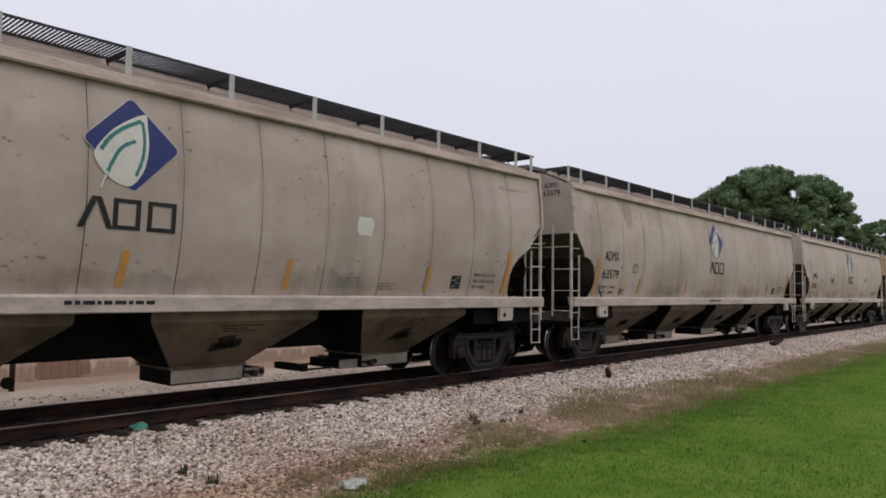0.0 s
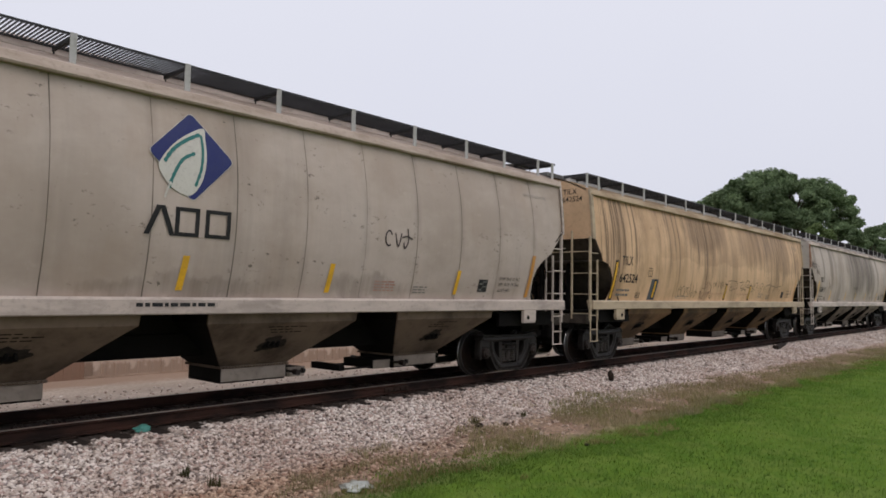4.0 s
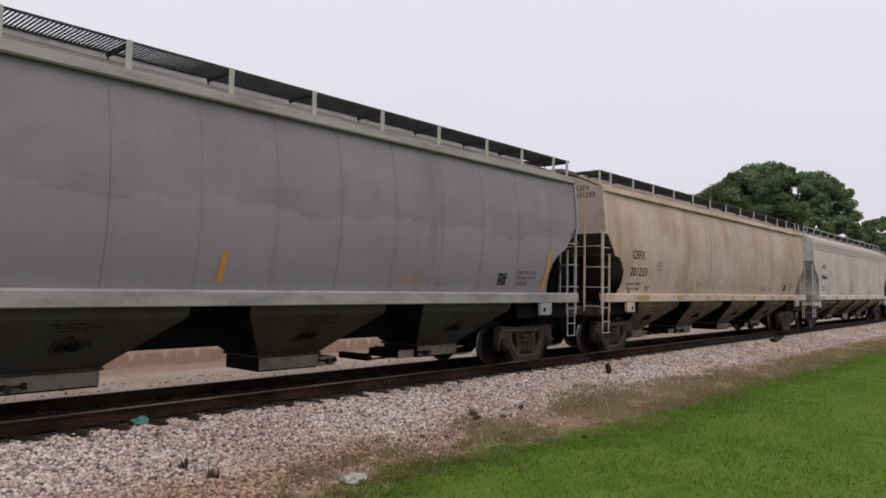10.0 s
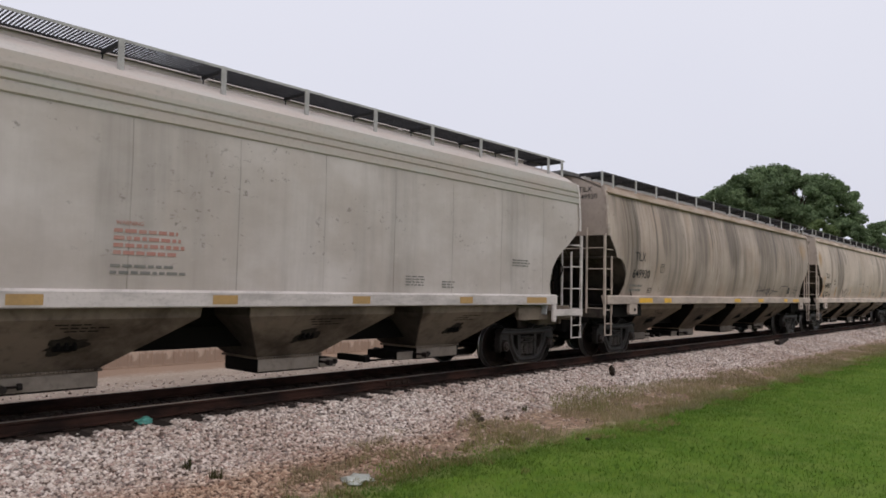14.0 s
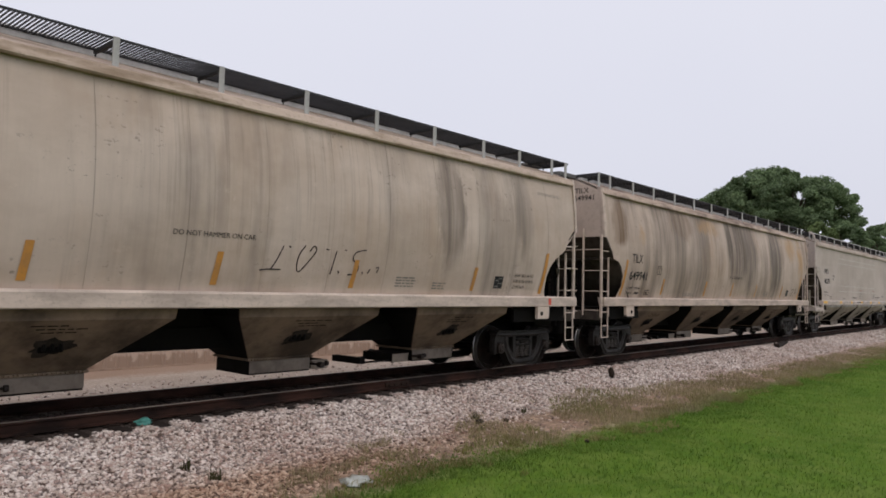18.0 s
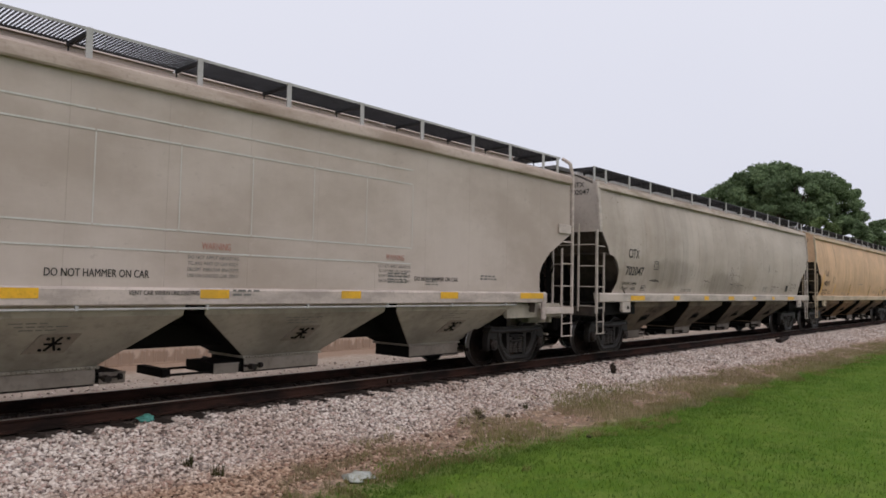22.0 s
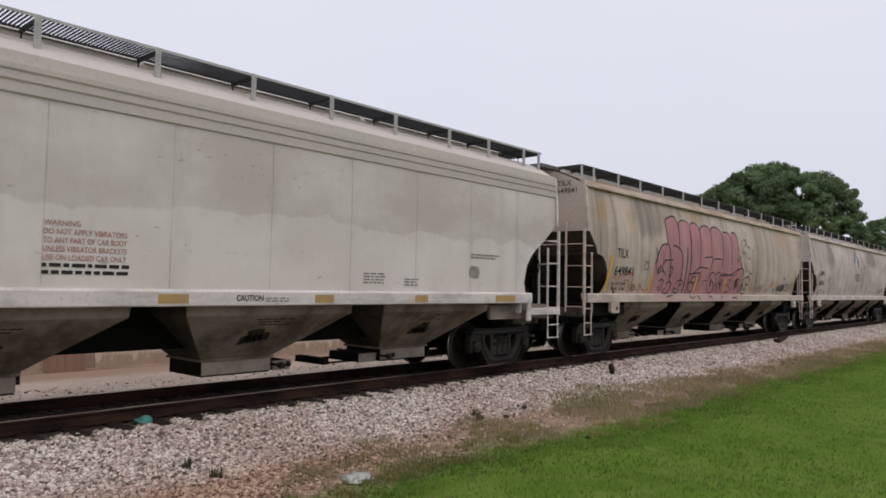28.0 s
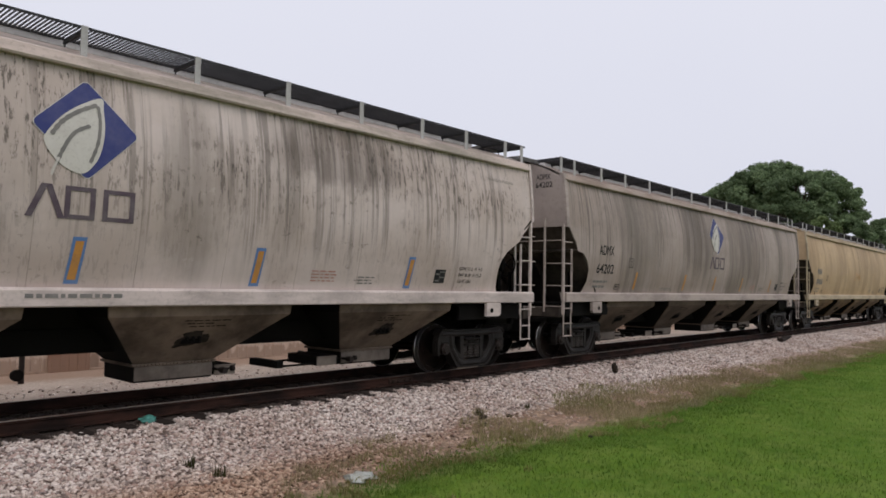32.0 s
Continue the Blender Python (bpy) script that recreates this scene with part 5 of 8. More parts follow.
def stones_object(name, spots, size, material, label, flat=0.7):
    """Many small broken stones in one mesh. spots: n x 3 places."""
    rng = np.random.default_rng(5)
    base = np.array([(1, 0, 0), (-1, 0, 0), (0, 1, 0), (0, -1, 0), (0, 0, 1), (0, 0, -1), (0.62, 0.62, 0.5), (-0.62, -0.62, 0.5)])
    tri = np.array([(0, 6, 4), (6, 2, 4), (2, 1, 4), (1, 7, 4), (7, 3, 4), (3, 0, 4), (0, 2, 6), (1, 3, 7), (2, 0, 5), (1, 2, 5), (3, 1, 5), (0, 3, 5)])
    n = len(spots)
    sc = rng.uniform(0.55, 1.25, (n, 1, 3)) * size * rng.uniform(0.6, 1.3, (n, 1, 1))
    sc[:, :, 2] *= flat
    jit = base[None] * (1 + rng.uniform(-0.28, 0.28, (n, 8, 1))) * sc
    ang = rng.uniform(0, 6.283, n)
    ca, sa = np.cos(ang)[:, None], np.sin(ang)[:, None]
    tilt = rng.uniform(-0.6, 0.6, n)[:, None]
    xx, yy, zz = jit[..., 0], jit[..., 1], jit[..., 2]
    yy, zz = yy * np.cos(tilt) - zz * np.sin(tilt), yy * np.sin(tilt) + zz * np.cos(tilt)
    v = np.stack([xx * ca - yy * sa, xx * sa + yy * ca, zz], -1) + np.asarray(spots)[:, None]
    f = (tri[None] + 8 * np.arange(n)[:, None, None]).reshape(-1, 3)
    me = bpy.data.meshes.new(name)
    me.vertices.add(n * 8)
    me.vertices.foreach_set("co", v.reshape(-1).astype(np.float32))
    me.loops.add(len(f) * 3)
    me.loops.foreach_set("vertex_index", f.reshape(-1).astype(np.int32))
    me.polygons.add(len(f))
    me.polygons.foreach_set("loop_start", np.arange(0, len(f) * 3, 3, dtype=np.int32))
    me.update(calc_edges=True)
    me.materials.append(None)
    return tagged(part(name, me, material), label, "gravel", kind="stuff")


def stone_material():
    n = Nodes("pink_and_white_ballast_stone", 0.85)
    r = n.island()
    rm = n.t.nodes.new("ShaderNodeValToRGB")
    rm.color_ramp.interpolation = "CONSTANT"
    el = rm.color_ramp.elements
    el[0].position, el[0].color = 0.0, (0.540, 0.465, 0.415, 1)
    el[1].position, el[1].color = 0.22, (0.445, 0.335, 0.295, 1)
    for p, c in ((0.36, (0.710, 0.635, 0.585, 1)), (0.55, (0.275, 0.230, 0.212, 1)), (0.68, (0.535, 0.450, 0.395, 1)), (0.82, (0.775, 0.695, 0.645, 1)), (0.92, (0.150, 0.112, 0.096, 1))):
        e = el.new(p)
        e.color = c
    n.put(r, rm.inputs[0])
    stain = n.ramp(n.noise(0.55, (1, 1, 1), 4, 0.6), 0.42, 0.66)
    c = n.mix(n.math("MULTIPLY", stain, 0.45), rm.outputs[0], (0.62, 0.50, 0.44), "MULTIPLY")
    c = n.mix(n.math("MULTIPLY", n.ramp(n.noise(60, (1, 1, 1), 3), 0.5, 0.8), 0.4), c, (0.2, 0.17, 0.15))
    sp = n.t.nodes.new("ShaderNodeSeparateXYZ")
    n.put(n.co, sp.inputs[0])
    wob = n.math("MULTIPLY", n.math("SUBTRACT", n.noise(2.2, (1, 1, 1), 5, 0.7), 0.5), 0.6)
    # soil washed over the stones at the foot of the bed
    foot = n.ramp(n.math("ADD", sp.outputs["Y"], n.math("MULTIPLY", wob, 2.0)), 8.1, 7.1)
    foot = n.math("MULTIPLY", foot, n.ramp(sp.outputs["X"], 9.5, 5.5, 0.6, 0.95))
    c = n.mix(foot, c, (0.66, 0.52, 0.41), "MULTIPLY")
    # stones darkened in a ragged band along and between the rails
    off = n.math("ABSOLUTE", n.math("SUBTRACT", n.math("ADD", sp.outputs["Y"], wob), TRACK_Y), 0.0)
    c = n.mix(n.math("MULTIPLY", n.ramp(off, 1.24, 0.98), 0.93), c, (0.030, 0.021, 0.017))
    n.colour(c)
    return n.m


MAT["stone"] = stone_material()


def scatter(count, x0, x1, y0, y1, power=1.0, seed=1):
    rng = np.random.default_rng(seed)
    x = x0 + (x1 - x0) * rng.random(count) ** power
    y = rng.uniform(y0, y1, count)
    return x, y


def place_stones():
    pts = []
    for cnt, xa, xb, ya, yb, pw, sd in ((98000, 0.5, 46, 6.4, 9.45, 1.75, 1), (16000, 0, 60, 9.3, 12.2, 1.6, 3), (1500, 2, 30, 12.2, 15.0, 1.3, 4)):
        for x, y in zip(*scatter(cnt, xa, xb, ya, yb, pw, sd)):
            edge = ballast_edge(x)
            if y < edge and random.random() < min(0.96, (0.35 if x < 8.5 else 0.52) + (edge - y) * 0.7):
                continue
            # tie ends swept bare along the rail
            bare = 0.44 + 0.48 * max(0.0, noise.noise((x * 0.9, 3.1, 0.0)) + 0.30)
            on_tie = abs((x / 0.53 + 0.5) % 1.0 - 0.5) < 0.26
            if TRACK_Y - 0.80 - (bare if on_tie else 0.10) < y < TRACK_Y - 0.70 and random.random() < 0.94:
                continue
            pts.append((x, y, ground_height(x, y) + random.uniform(-0.004, 0.016)))
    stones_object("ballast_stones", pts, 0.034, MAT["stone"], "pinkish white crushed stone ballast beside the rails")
    far = [(x, y, ground_height(x, y)) for x, y in zip(*scatter(9000, 42, 95, 7.2, 9.5, 1.0, 7))]
    stones_object("far_ballast_stones", far, 0.05, MAT["stone"], "pale crushed stone ballast along the far track")


# rails
RAIL = ((-0.0365, 0.0), (0.0365, 0.0), (0.0365, -0.03), (0.010, -0.042), (0.009, -0.135), (0.070, -0.155), (0.070, -0.168), (-0.070, -0.168), (-0.070, -0.155), (-0.009, -0.135), (-0.010, -0.042), (-0.0365, -0.03))


def rail_material():
    n = Nodes("rusty_rail_with_bright_head", 0.6)
    n.b.inputs["Specular IOR Level"].default_value = 0.15
    sp = n.t.nodes.new("ShaderNodeSeparateXYZ")
    n.put(n.co, sp.inputs[0])
    head = n.ramp(sp.outputs["Z"], -0.004, -0.001)
    rust = n.mix(n.ramp(n.noise(3, (0.4, 1, 1), 4), 0.35, 0.65), (0.048, 0.0225, 0.016), (0.014, 0.0085, 0.007))
    n.colour(n.mix(head, rust, (0.30, 0.28, 0.27)))
    n.put(n.math("MULTIPLY", head, 0.9), n.b.inputs["Metallic"])
    n.rough(n.ramp(head, 0, 1, 0.85, 0.3))
    return n.m


MAT["rail"] = rail_material()
MAT["tie"] = grimed("creosoted_oak_tie", (0.034, 0.026, 0.022), (0.016, 0.013, 0.012), 0.8, 23, 3, 0.9, 0, (0.3, 3, 3))
MAT["plate"] = grimed("rusty_tie_plate", (0.04, 0.024, 0.018), (0.018, 0.013, 0.011), 0.7, 24, 4, 0.8)


def track():
    t = new("railway_track")
    tagged(t, "rusty steel rails spiked to dark weathered wooden ties", "railway track", kind="structure")
    for s in (-1, 1):
        m = Mesh()
        xs = [-120, -30, -10, 0, 10, 20, 30, 45, 60, 90, 140, 400]
        for a, b in zip(xs, xs[1:]):
            m.prism([(TRACK_Y + s * (0.7175 + 0.0365) + y, z) for y, z in RAIL], a, b, axis=0)
        part("rail", m.put("rail", 30), MAT["rail"], t)
    joint = Mesh()
    y = TRACK_Y - 0.754 - 0.028
    joint.prism([(y + 0.018, -0.045), (y - 0.012, -0.055), (y - 0.020, -0.125), (y + 0.016, -0.138)], 9.43, 10.07, axis=0)
    bar = part("joint_bar", joint.put("joint_bar", 30), MAT["plate"], t, "rusty bolted joint bar")
    nut = Mesh().rod((0, y - 0.05, -0.09), (0, y - 0.012, -0.09), 0.026, 6).put("nut", 0)
    for x in (9.51, 9.66, 9.84, 9.99):
        part("nut", nut, MAT["plate"], bar, "", pose(x, 0, 0))
    tie = Mesh().box(-0.115, 0.115, -1.30, 1.30, -0.178, 0.0, 0.012).put("tie", 0)
    pl = Mesh()
    for s in (-1, 1):
        y = s * 0.754
        pl.box(-0.10, 0.10, y - 0.17, y + 0.17, 0.001, 0.013, 0.003)
        for dx in (-0.06, 0.06):
            for dy in (-0.085, 0.085):
                pl.box(dx - 0.012, dx + 0.012, y + dy - 0.016, y + dy + 0.016, 0.012, 0.034, 0.004)
    pl = pl.put("tie_plate", 0)
    rest = Mesh()
    for i in range(-60, 300):
        x = i * 0.53 + random.uniform(-0.03, 0.03)
        dy = random.uniform(-0.06, 0.06)
        if -20 <= i < 110:
            o = part("tie", tie, MAT["tie"], t, "", pose(x, TRACK_Y + dy, -0.181, 0, random.uniform(-0.6, 0.6), random.uniform(-1.5, 1.5)))
            part("tie_plate", pl, MAT["plate"], o, "", pose(0, -dy, 0))
        else:
            rest.box(x - 0.115, x + 0.115, TRACK_Y - 1.3, TRACK_Y + 1.3, -0.36, -0.181)
    far = part("far_ties", rest.put("far_ties", 0), MAT["tie"], t)
    far["kind"] = "stuff"


track()

# ---------------------------------------------------------------- the metal building behind the track
WALL_Y = 17.7


def siding_material(name, base, seed):
    n = Nodes(name, 0.5)
    a = n.noise(0.8, (1, 1, 0.4), 4, 0.6, (seed, 0, 0))
    b = n.noise(9, (3, 3, 0.2), 4, 0.6, (seed, 0, 0))
    c = n.mix(n.ramp(a, 0.3, 0.7), base, tuple(x * 0.86 for x in base))
    c = n.mix(n.math("MULTIPLY", n.ramp(b, 0.5, 0.75), 0.25), c, tuple(x * 0.6 for x in base))
    # muddy splashes with a ragged upper edge
    sp = n.t.nodes.new("ShaderNodeSeparateXYZ")
    n.put(n.co, sp.inputs[0])
    mud = n.ramp(n.math("ADD", sp.outputs["Z"], n.math("MULTIPLY", n.math("SUBTRACT", n.noise(1.1, (1, 1, 0.6), 6, 0.7, (seed, 5, 0)), 0.5), 1.5)), 0.05, -0.12)
    c = n.mix(n.math("MULTIPLY", mud, 0.7), c, (0.34, 0.24, 0.18))
    n.colour(c)
    return n.m


MAT["cream"] = siding_material("cream_painted_siding", (0.70, 0.585, 0.50), 1)
MAT["brown"] = siding_material("red_brown_painted_siding", (0.30, 0.155, 0.115), 2)
MAT["conc"] = grimed("stained_concrete", (0.42, 0.31, 0.24), (0.27, 0.19, 0.145), 0.8, 25, 1.0, 0.9)
MAT["roofing"] = grimed("galvanised_roofing", (0.35, 0.34, 0.33), (0.22, 0.21, 0.2), 0.6, 26, 1.0, 0.6, 0.2)


def building():
    b = new("metal_building")
    tagged(b, "low cream metal-sided shed with a brown door bay", "building")
    base, top = -0.42, 4.6
    z0 = base + 0.05
    sheet = Mesh()
    prof = []
    for i in range(3):
        o = i * 0.30
        prof += [(o, 0.0), (o + 0.19, 0.0), (o + 0.215, -0.035), (o + 0.275, -0.035)]
    prof.append((0.90, 0.0))
    for (xa, ya), (xb, yb) in zip(prof, prof[1:]):
        sheet.add([(xa, ya, z0), (xb, yb, z0), (xb, yb, top), (xa, ya, top), (xa, ya + 0.02, z0), (xb, yb + 0.02, z0), (xb, yb + 0.02, top), (xa, ya + 0.02, top)],
                  [(0, 1, 2, 3), (7, 6, 5, 4), (0, 4, 5, 1), (3, 2, 6, 7)])
    sheet = sheet.put("siding_sheet", 0)
    x = -9.0
    while x < 62:
        if not (6.1 < x + 0.45 < 7.0):
            part("siding_sheet", sheet, MAT["cream"], b, "", pose(x, WALL_Y, 0))
        x += 0.90
    door = Mesh().box(6.05, 6.98, WALL_Y - 0.06, WALL_Y + 0.03, base, top - 0.4, 0.01)
    door = part("door", door.put("door", 0), MAT["brown"], b, "red-brown ribbed metal door")
    rib = Mesh().box(0, 0.03, WALL_Y - 0.085, WALL_Y - 0.061, base + 0.05, top - 0.5).put("door_rib", 0)
    for i in range(5):
        part("door_rib", rib, MAT["brown"], door, "", pose(6.12 + i * 0.19, 0, 0))
    part("plinth", Mesh().box(-9, 6.04, WALL_Y - 0.05, WALL_Y + 0.25, base - 0.1, z0 + 0.01, 0.015).put("plinth", 0), MAT["conc"], b)
    part("plinth", Mesh().box(6.99, 62, WALL_Y - 0.05, WALL_Y + 0.25, base - 0.1, z0 + 0.01, 0.015).put("plinth", 0), MAT["conc"], b)
    part("wall", Mesh().box(-9, 62, WALL_Y + 0.10, WALL_Y + 0.30, base, top).box(-9, -8.8, WALL_Y + 0.31, WALL_Y + 12, base, top).box(61.8, 62, WALL_Y + 0.31, WALL_Y + 12, base, top)
         .box(-9, 62, WALL_Y + 12.01, WALL_Y + 12.2, base, top).put("wall", 0), MAT["cream"], b)
    part("roof", Mesh().prism([(WALL_Y - 0.3, top + 0.02), (WALL_Y + 6.1, top + 0.9), (WALL_Y + 12.5, top + 0.02), (WALL_Y + 12.5, top - 0.06), (WALL_Y + 6.1, top + 0.8), (WALL_Y - 0.3, top - 0.06)], -9.3, 62.3, axis=0).put("roof", 20), MAT["roofing"], b)
    post = new("steel_bollard")
    tagged(post, "dark rusty steel post standing in the gravel lot", "post")
    part("pipe", Mesh().rod((5.05, 16.2, -0.45), (5.05, 16.2, 1.1), 0.055, 12).put("pipe", 40), MAT["bearing"], post)
    part("valve", Mesh().rod((4.95, 16.1, -0.22), (4.95, 16.2, -0.22), 0.12, 14).put("valve", 40), MAT["under"], post)


building()


# ---------------------------------------------------------------- trees
def leaf_material(name, a, b, seed):
    n = Nodes(name, 0.6)
    r = n.island()
    c = n.mix(r, a, b)
    c = n.mix(n.math("MULTIPLY", n.ramp(n.noise(0.25, (1, 1, 1), 3, 0.5, (seed, 0, 0)), 0.35, 0.65), 0.5), c, tuple(x * 0.55 for x in a))
    n.colour(c)
    n.b.inputs["Specular IOR Level"].default_value = 0.25
    n.thin(c, 0.28)
    return n.m


MAT["bark"] = grimed("grey_brown_bark", (0.10, 0.08, 0.06), (0.05, 0.04, 0.03), 0.8, 27, 2, 0.9, 0, (3, 3, 0.5))
MAT["leaf"] = leaf_material("dark_summer_leaves", (0.095, 0.150, 0.068), (0.225, 0.305, 0.150), 1)
MAT["leaf2"] = leaf_material("lighter_summer_leaves", (0.125, 0.185, 0.066), (0.225, 0.29, 0.115), 2)


def leaves_mesh(lobes, count, size, seed):
    """Small leaf sprays on the shells of overlapping lobes, most of them facing outwards. lobes: centre and radii."""
    rng = np.random.default_rng(seed)
    vol = np.array([r[0] * r[1] * r[2] for _, r in lobes]) ** 0.67
    pick = rng.choice(len(lobes), count, p=vol / vol.sum())
    d = rng.normal(size=(count, 3))
    d /= np.linalg.norm(d, axis=1, keepdims=True)
    rad = rng.uniform(0.35, 1.04, count) ** 0.45
    c = np.array([l[0] for l in lobes])[pick] + d * rad[:, None] * np.array([l[1] for l in lobes])[pick]
    c += rng.normal(size=c.shape) * np.array([l[1][0] for l in lobes])[pick][:, None] * 0.10
    face = d + rng.normal(size=(count, 3)) * 0.55
    u = np.cross(face, rng.normal(size=(count, 3)))
    u /= np.linalg.norm(u, axis=1, keepdims=True)
    w = np.cross(face, u)
    w /= np.linalg.norm(w, axis=1, keepdims=True)
    s = size * rng.uniform(0.5, 1.3, (count, 1))
    v = np.stack([c - u * s, c + w * s * 0.6, c + u * s, c - w * s * 0.6], 1)
    me = bpy.data.meshes.new("crown")
    me.vertices.add(count * 4)
    me.vertices.foreach_set("co", v.reshape(-1).astype(np.float32))
    me.loops.add(count * 4)
    me.loops.foreach_set("vertex_index", np.arange(count * 4, dtype=np.int32))
    me.polygons.add(count)
    me.polygons.foreach_set("loop_start", np.arange(0, count * 4, 4, dtype=np.int32))
    me.update(calc_edges=True)
    me.materials.append(None)
    return me


def tree(x, y, height, width, seed, label, leaf="leaf", count=26000, size=0.42, base=0.36, z0=-0.5, clumps=40, spurs=(), open_low=0.5):
    """A trunk that forks into limbs, each ending in a clump of leaves; the clumps make an uneven dome with gaps low down. spurs: (x, y, z, r) of limbs that reach out of the dome."""
    rng = random.Random(seed)
    t = new("tree")
    t.matrix_basis = pose(x, y, z0)
    tagged(t, label, "tree", "trees beyond the track")
    r0 = height * 0.024
    tr = Mesh()
    fork = (rng.uniform(-0.2, 0.2), rng.uniform(-0.2, 0.2), height * (base - 0.22))
    tr.rod((0, 0, 0), fork, r0 * 1.3, 12, r0)
    lobes = []
    ends = []
    for i in range(clumps):
        up = ((i + 0.5) / clumps) ** 0.80
        a = i * 2.39996 + rng.uniform(-0.35, 0.35)
        rr = width * rng.uniform(0.045, 0.085) * (1.12 - 0.25 * abs(up - 0.5))
        d = (width * 0.5 - rr * 0.8) * max(0.0, 1 - up ** 2.4) ** 0.5 * rng.uniform(0.78, 1.05)
        if up < 0.42 and rng.random() < open_low:
            continue
        ends.append((d * math.cos(a), d * math.sin(a), height * (base + (1 - base) * up * rng.uniform(0.93, 1.0)) - rr * 0.55, rr))
    for cx, cy, h, rr in ends + list(spurs):
        c = (cx, cy, h)
        lobes.append((c, (rr, rr, rr * rng.uniform(0.58, 0.82))))
        knee = (cx * 0.45 + fork[0], cy * 0.45 + fork[1], fork[2] + (h - fork[2]) * rng.uniform(0.45, 0.65))
        tr.rod(fork, knee, r0 * 0.42, 7, r0 * 0.26)
        tr.rod(knee, c, r0 * 0.26, 6, r0 * 0.06)
        for q in range(3):
            b = rng.uniform(0, 6.28)
            e = (cx + rr * 1.05 * math.cos(b), cy + rr * 1.05 * math.sin(b), h + rr * rng.uniform(-0.45, 0.60))
            s = rng.uniform(0.30, 0.50)
            lobes.append((e, (rr * s, rr * s, rr * s * 0.8)))
            tr.rod(c, e, r0 * 0.06, 5, r0 * 0.03)
    part("trunk", tr.put("trunk", 50), MAT["bark"], t)
    part("crown", leaves_mesh(lobes, count, size, seed), MAT[leaf], t)
    return t


def hedge(x, y, length, height, depth, seed, label, leaf, count, size=0.35):
    rng = random.Random(seed)
    h = new("shrub")
    h.matrix_basis = pose(x, y, -0.5)
    tagged(h, label, "shrub", "bushes beyond the track")
    lobes = []
    n = max(3, int(length / 2.2))
    for i in range(n):
        c = (length * (i + 0.5) / n - length / 2 + rng.uniform(-0.5, 0.5), rng.uniform(-0.3, 0.3) * depth, height * rng.uniform(0.42, 0.62))
        lobes.append((c, (length / n * rng.uniform(0.6, 1.0), depth * 0.5, height * rng.uniform(0.34, 0.5))))
        part("stem", Mesh().rod((c[0], c[1], 0), (c[0] + rng.uniform(-0.4, 0.4), c[1], c[2]), 0.10, 7, 0.04).put("stem", 50), MAT["bark"], h)
    part("foliage", leaves_mesh(lobes, count, size, seed), MAT[leaf], h)


# ---------------------------------------------------------------- grass, weeds, litter
def blade_material(name, a, b, c2):
    n = Nodes(name, 0.6)
    c = n.mix(n.island(), a, b)
    c = n.mix(n.ramp(n.noise(0.9, (1, 1, 1), 4, 0.6), 0.42, 0.66), c, c2)
    c = n.mix(n.math("MULTIPLY", n.ramp(n.noise(0.32, (1, 1, 1), 5, 0.65, (7, 3, 0)), 0.44, 0.62), 0.55), c, tuple(x * 0.6 for x in a))
    c = n.mix(n.math("MULTIPLY", n.ramp(n.noise(6.5, (1, 1, 1), 4, 0.65, (2, 5, 0)), 0.46, 0.62), 0.6), c, tuple(x * 0.55 for x in a))
    c = n.mix(n.math("MULTIPLY", n.ramp(n.noise(4.0, (1, 1, 1), 5, 0.7, (8, 1, 0)), 0.58, 0.70), 0.6), c, tuple(min(1.0, x * 1.5) for x in c2))
    n.colour(c)
    n.b.inputs["Specular IOR Level"].default_value = 0.2
    n.thin(c, 0.5)
    return n.m


MAT["grass"] = blade_material("fresh_grass_blades", (0.100, 0.196, 0.026), (0.155, 0.265, 0.042), (0.205, 0.285, 0.058))
MAT["olive"] = blade_material("thin_olive_grass_blades", (0.27, 0.235, 0.09), (0.38, 0.31, 0.16), (0.22, 0.22, 0.07))
MAT["straw"] = blade_material("dry_grass_blades", (0.44, 0.36, 0.22), (0.32, 0.27, 0.155), (0.25, 0.25, 0.10))


def blades(name, spots, height, width, material, label, seed, category="grass", bend=0.7):
    """Thin bent blades of grass, two faces each, in one mesh."""
    rng = np.random.default_rng(seed)
    p = np.asarray(spots, float)
    n = len(p)
    a = rng.uniform(0, 6.283, n)
    side = np.stack([np.cos(a), np.sin(a), np.zeros(n)], 1)
    lean = np.stack([-np.sin(a), np.cos(a), np.zeros(n)], 1) * rng.uniform(-bend, bend, (n, 1))
    h = height * rng.uniform(0.45, 1.35, (n, 1))
    w = width * rng.uniform(0.6, 1.3, (n, 1))
    up = np.array([[0, 0, 1.0]])
    v = np.stack([p - side * w, p + side * w, p + up * h * 0.6 + lean * h * 0.35 + side * w * 0.7, p + up * h * 0.6 + lean * h * 0.35 - side * w * 0.7, p + up * h + lean * h * 0.9], 1)
    me = bpy.data.meshes.new(name)
    me.vertices.add(n * 5)
    me.vertices.foreach_set("co", v.reshape(-1).astype(np.float32))
    o = 5 * np.arange(n)[:, None]
    loops = np.concatenate([o + np.array([[0, 1, 2, 3]]), o + np.array([[3, 2, 4]])], 1).reshape(-1)
    me.loops.add(len(loops))
    me.loops.foreach_set("vertex_index", loops.astype(np.int32))
    me.polygons.add(2 * n)
    me.polygons.foreach_set("loop_start", (7 * np.arange(n)[:, None] + np.array([[0, 4]])).reshape(-1).astype(np.int32))
    me.update(calc_edges=True)
    me.materials.append(None)
    return tagged(part(name, me, material), label, category, kind="stuff")


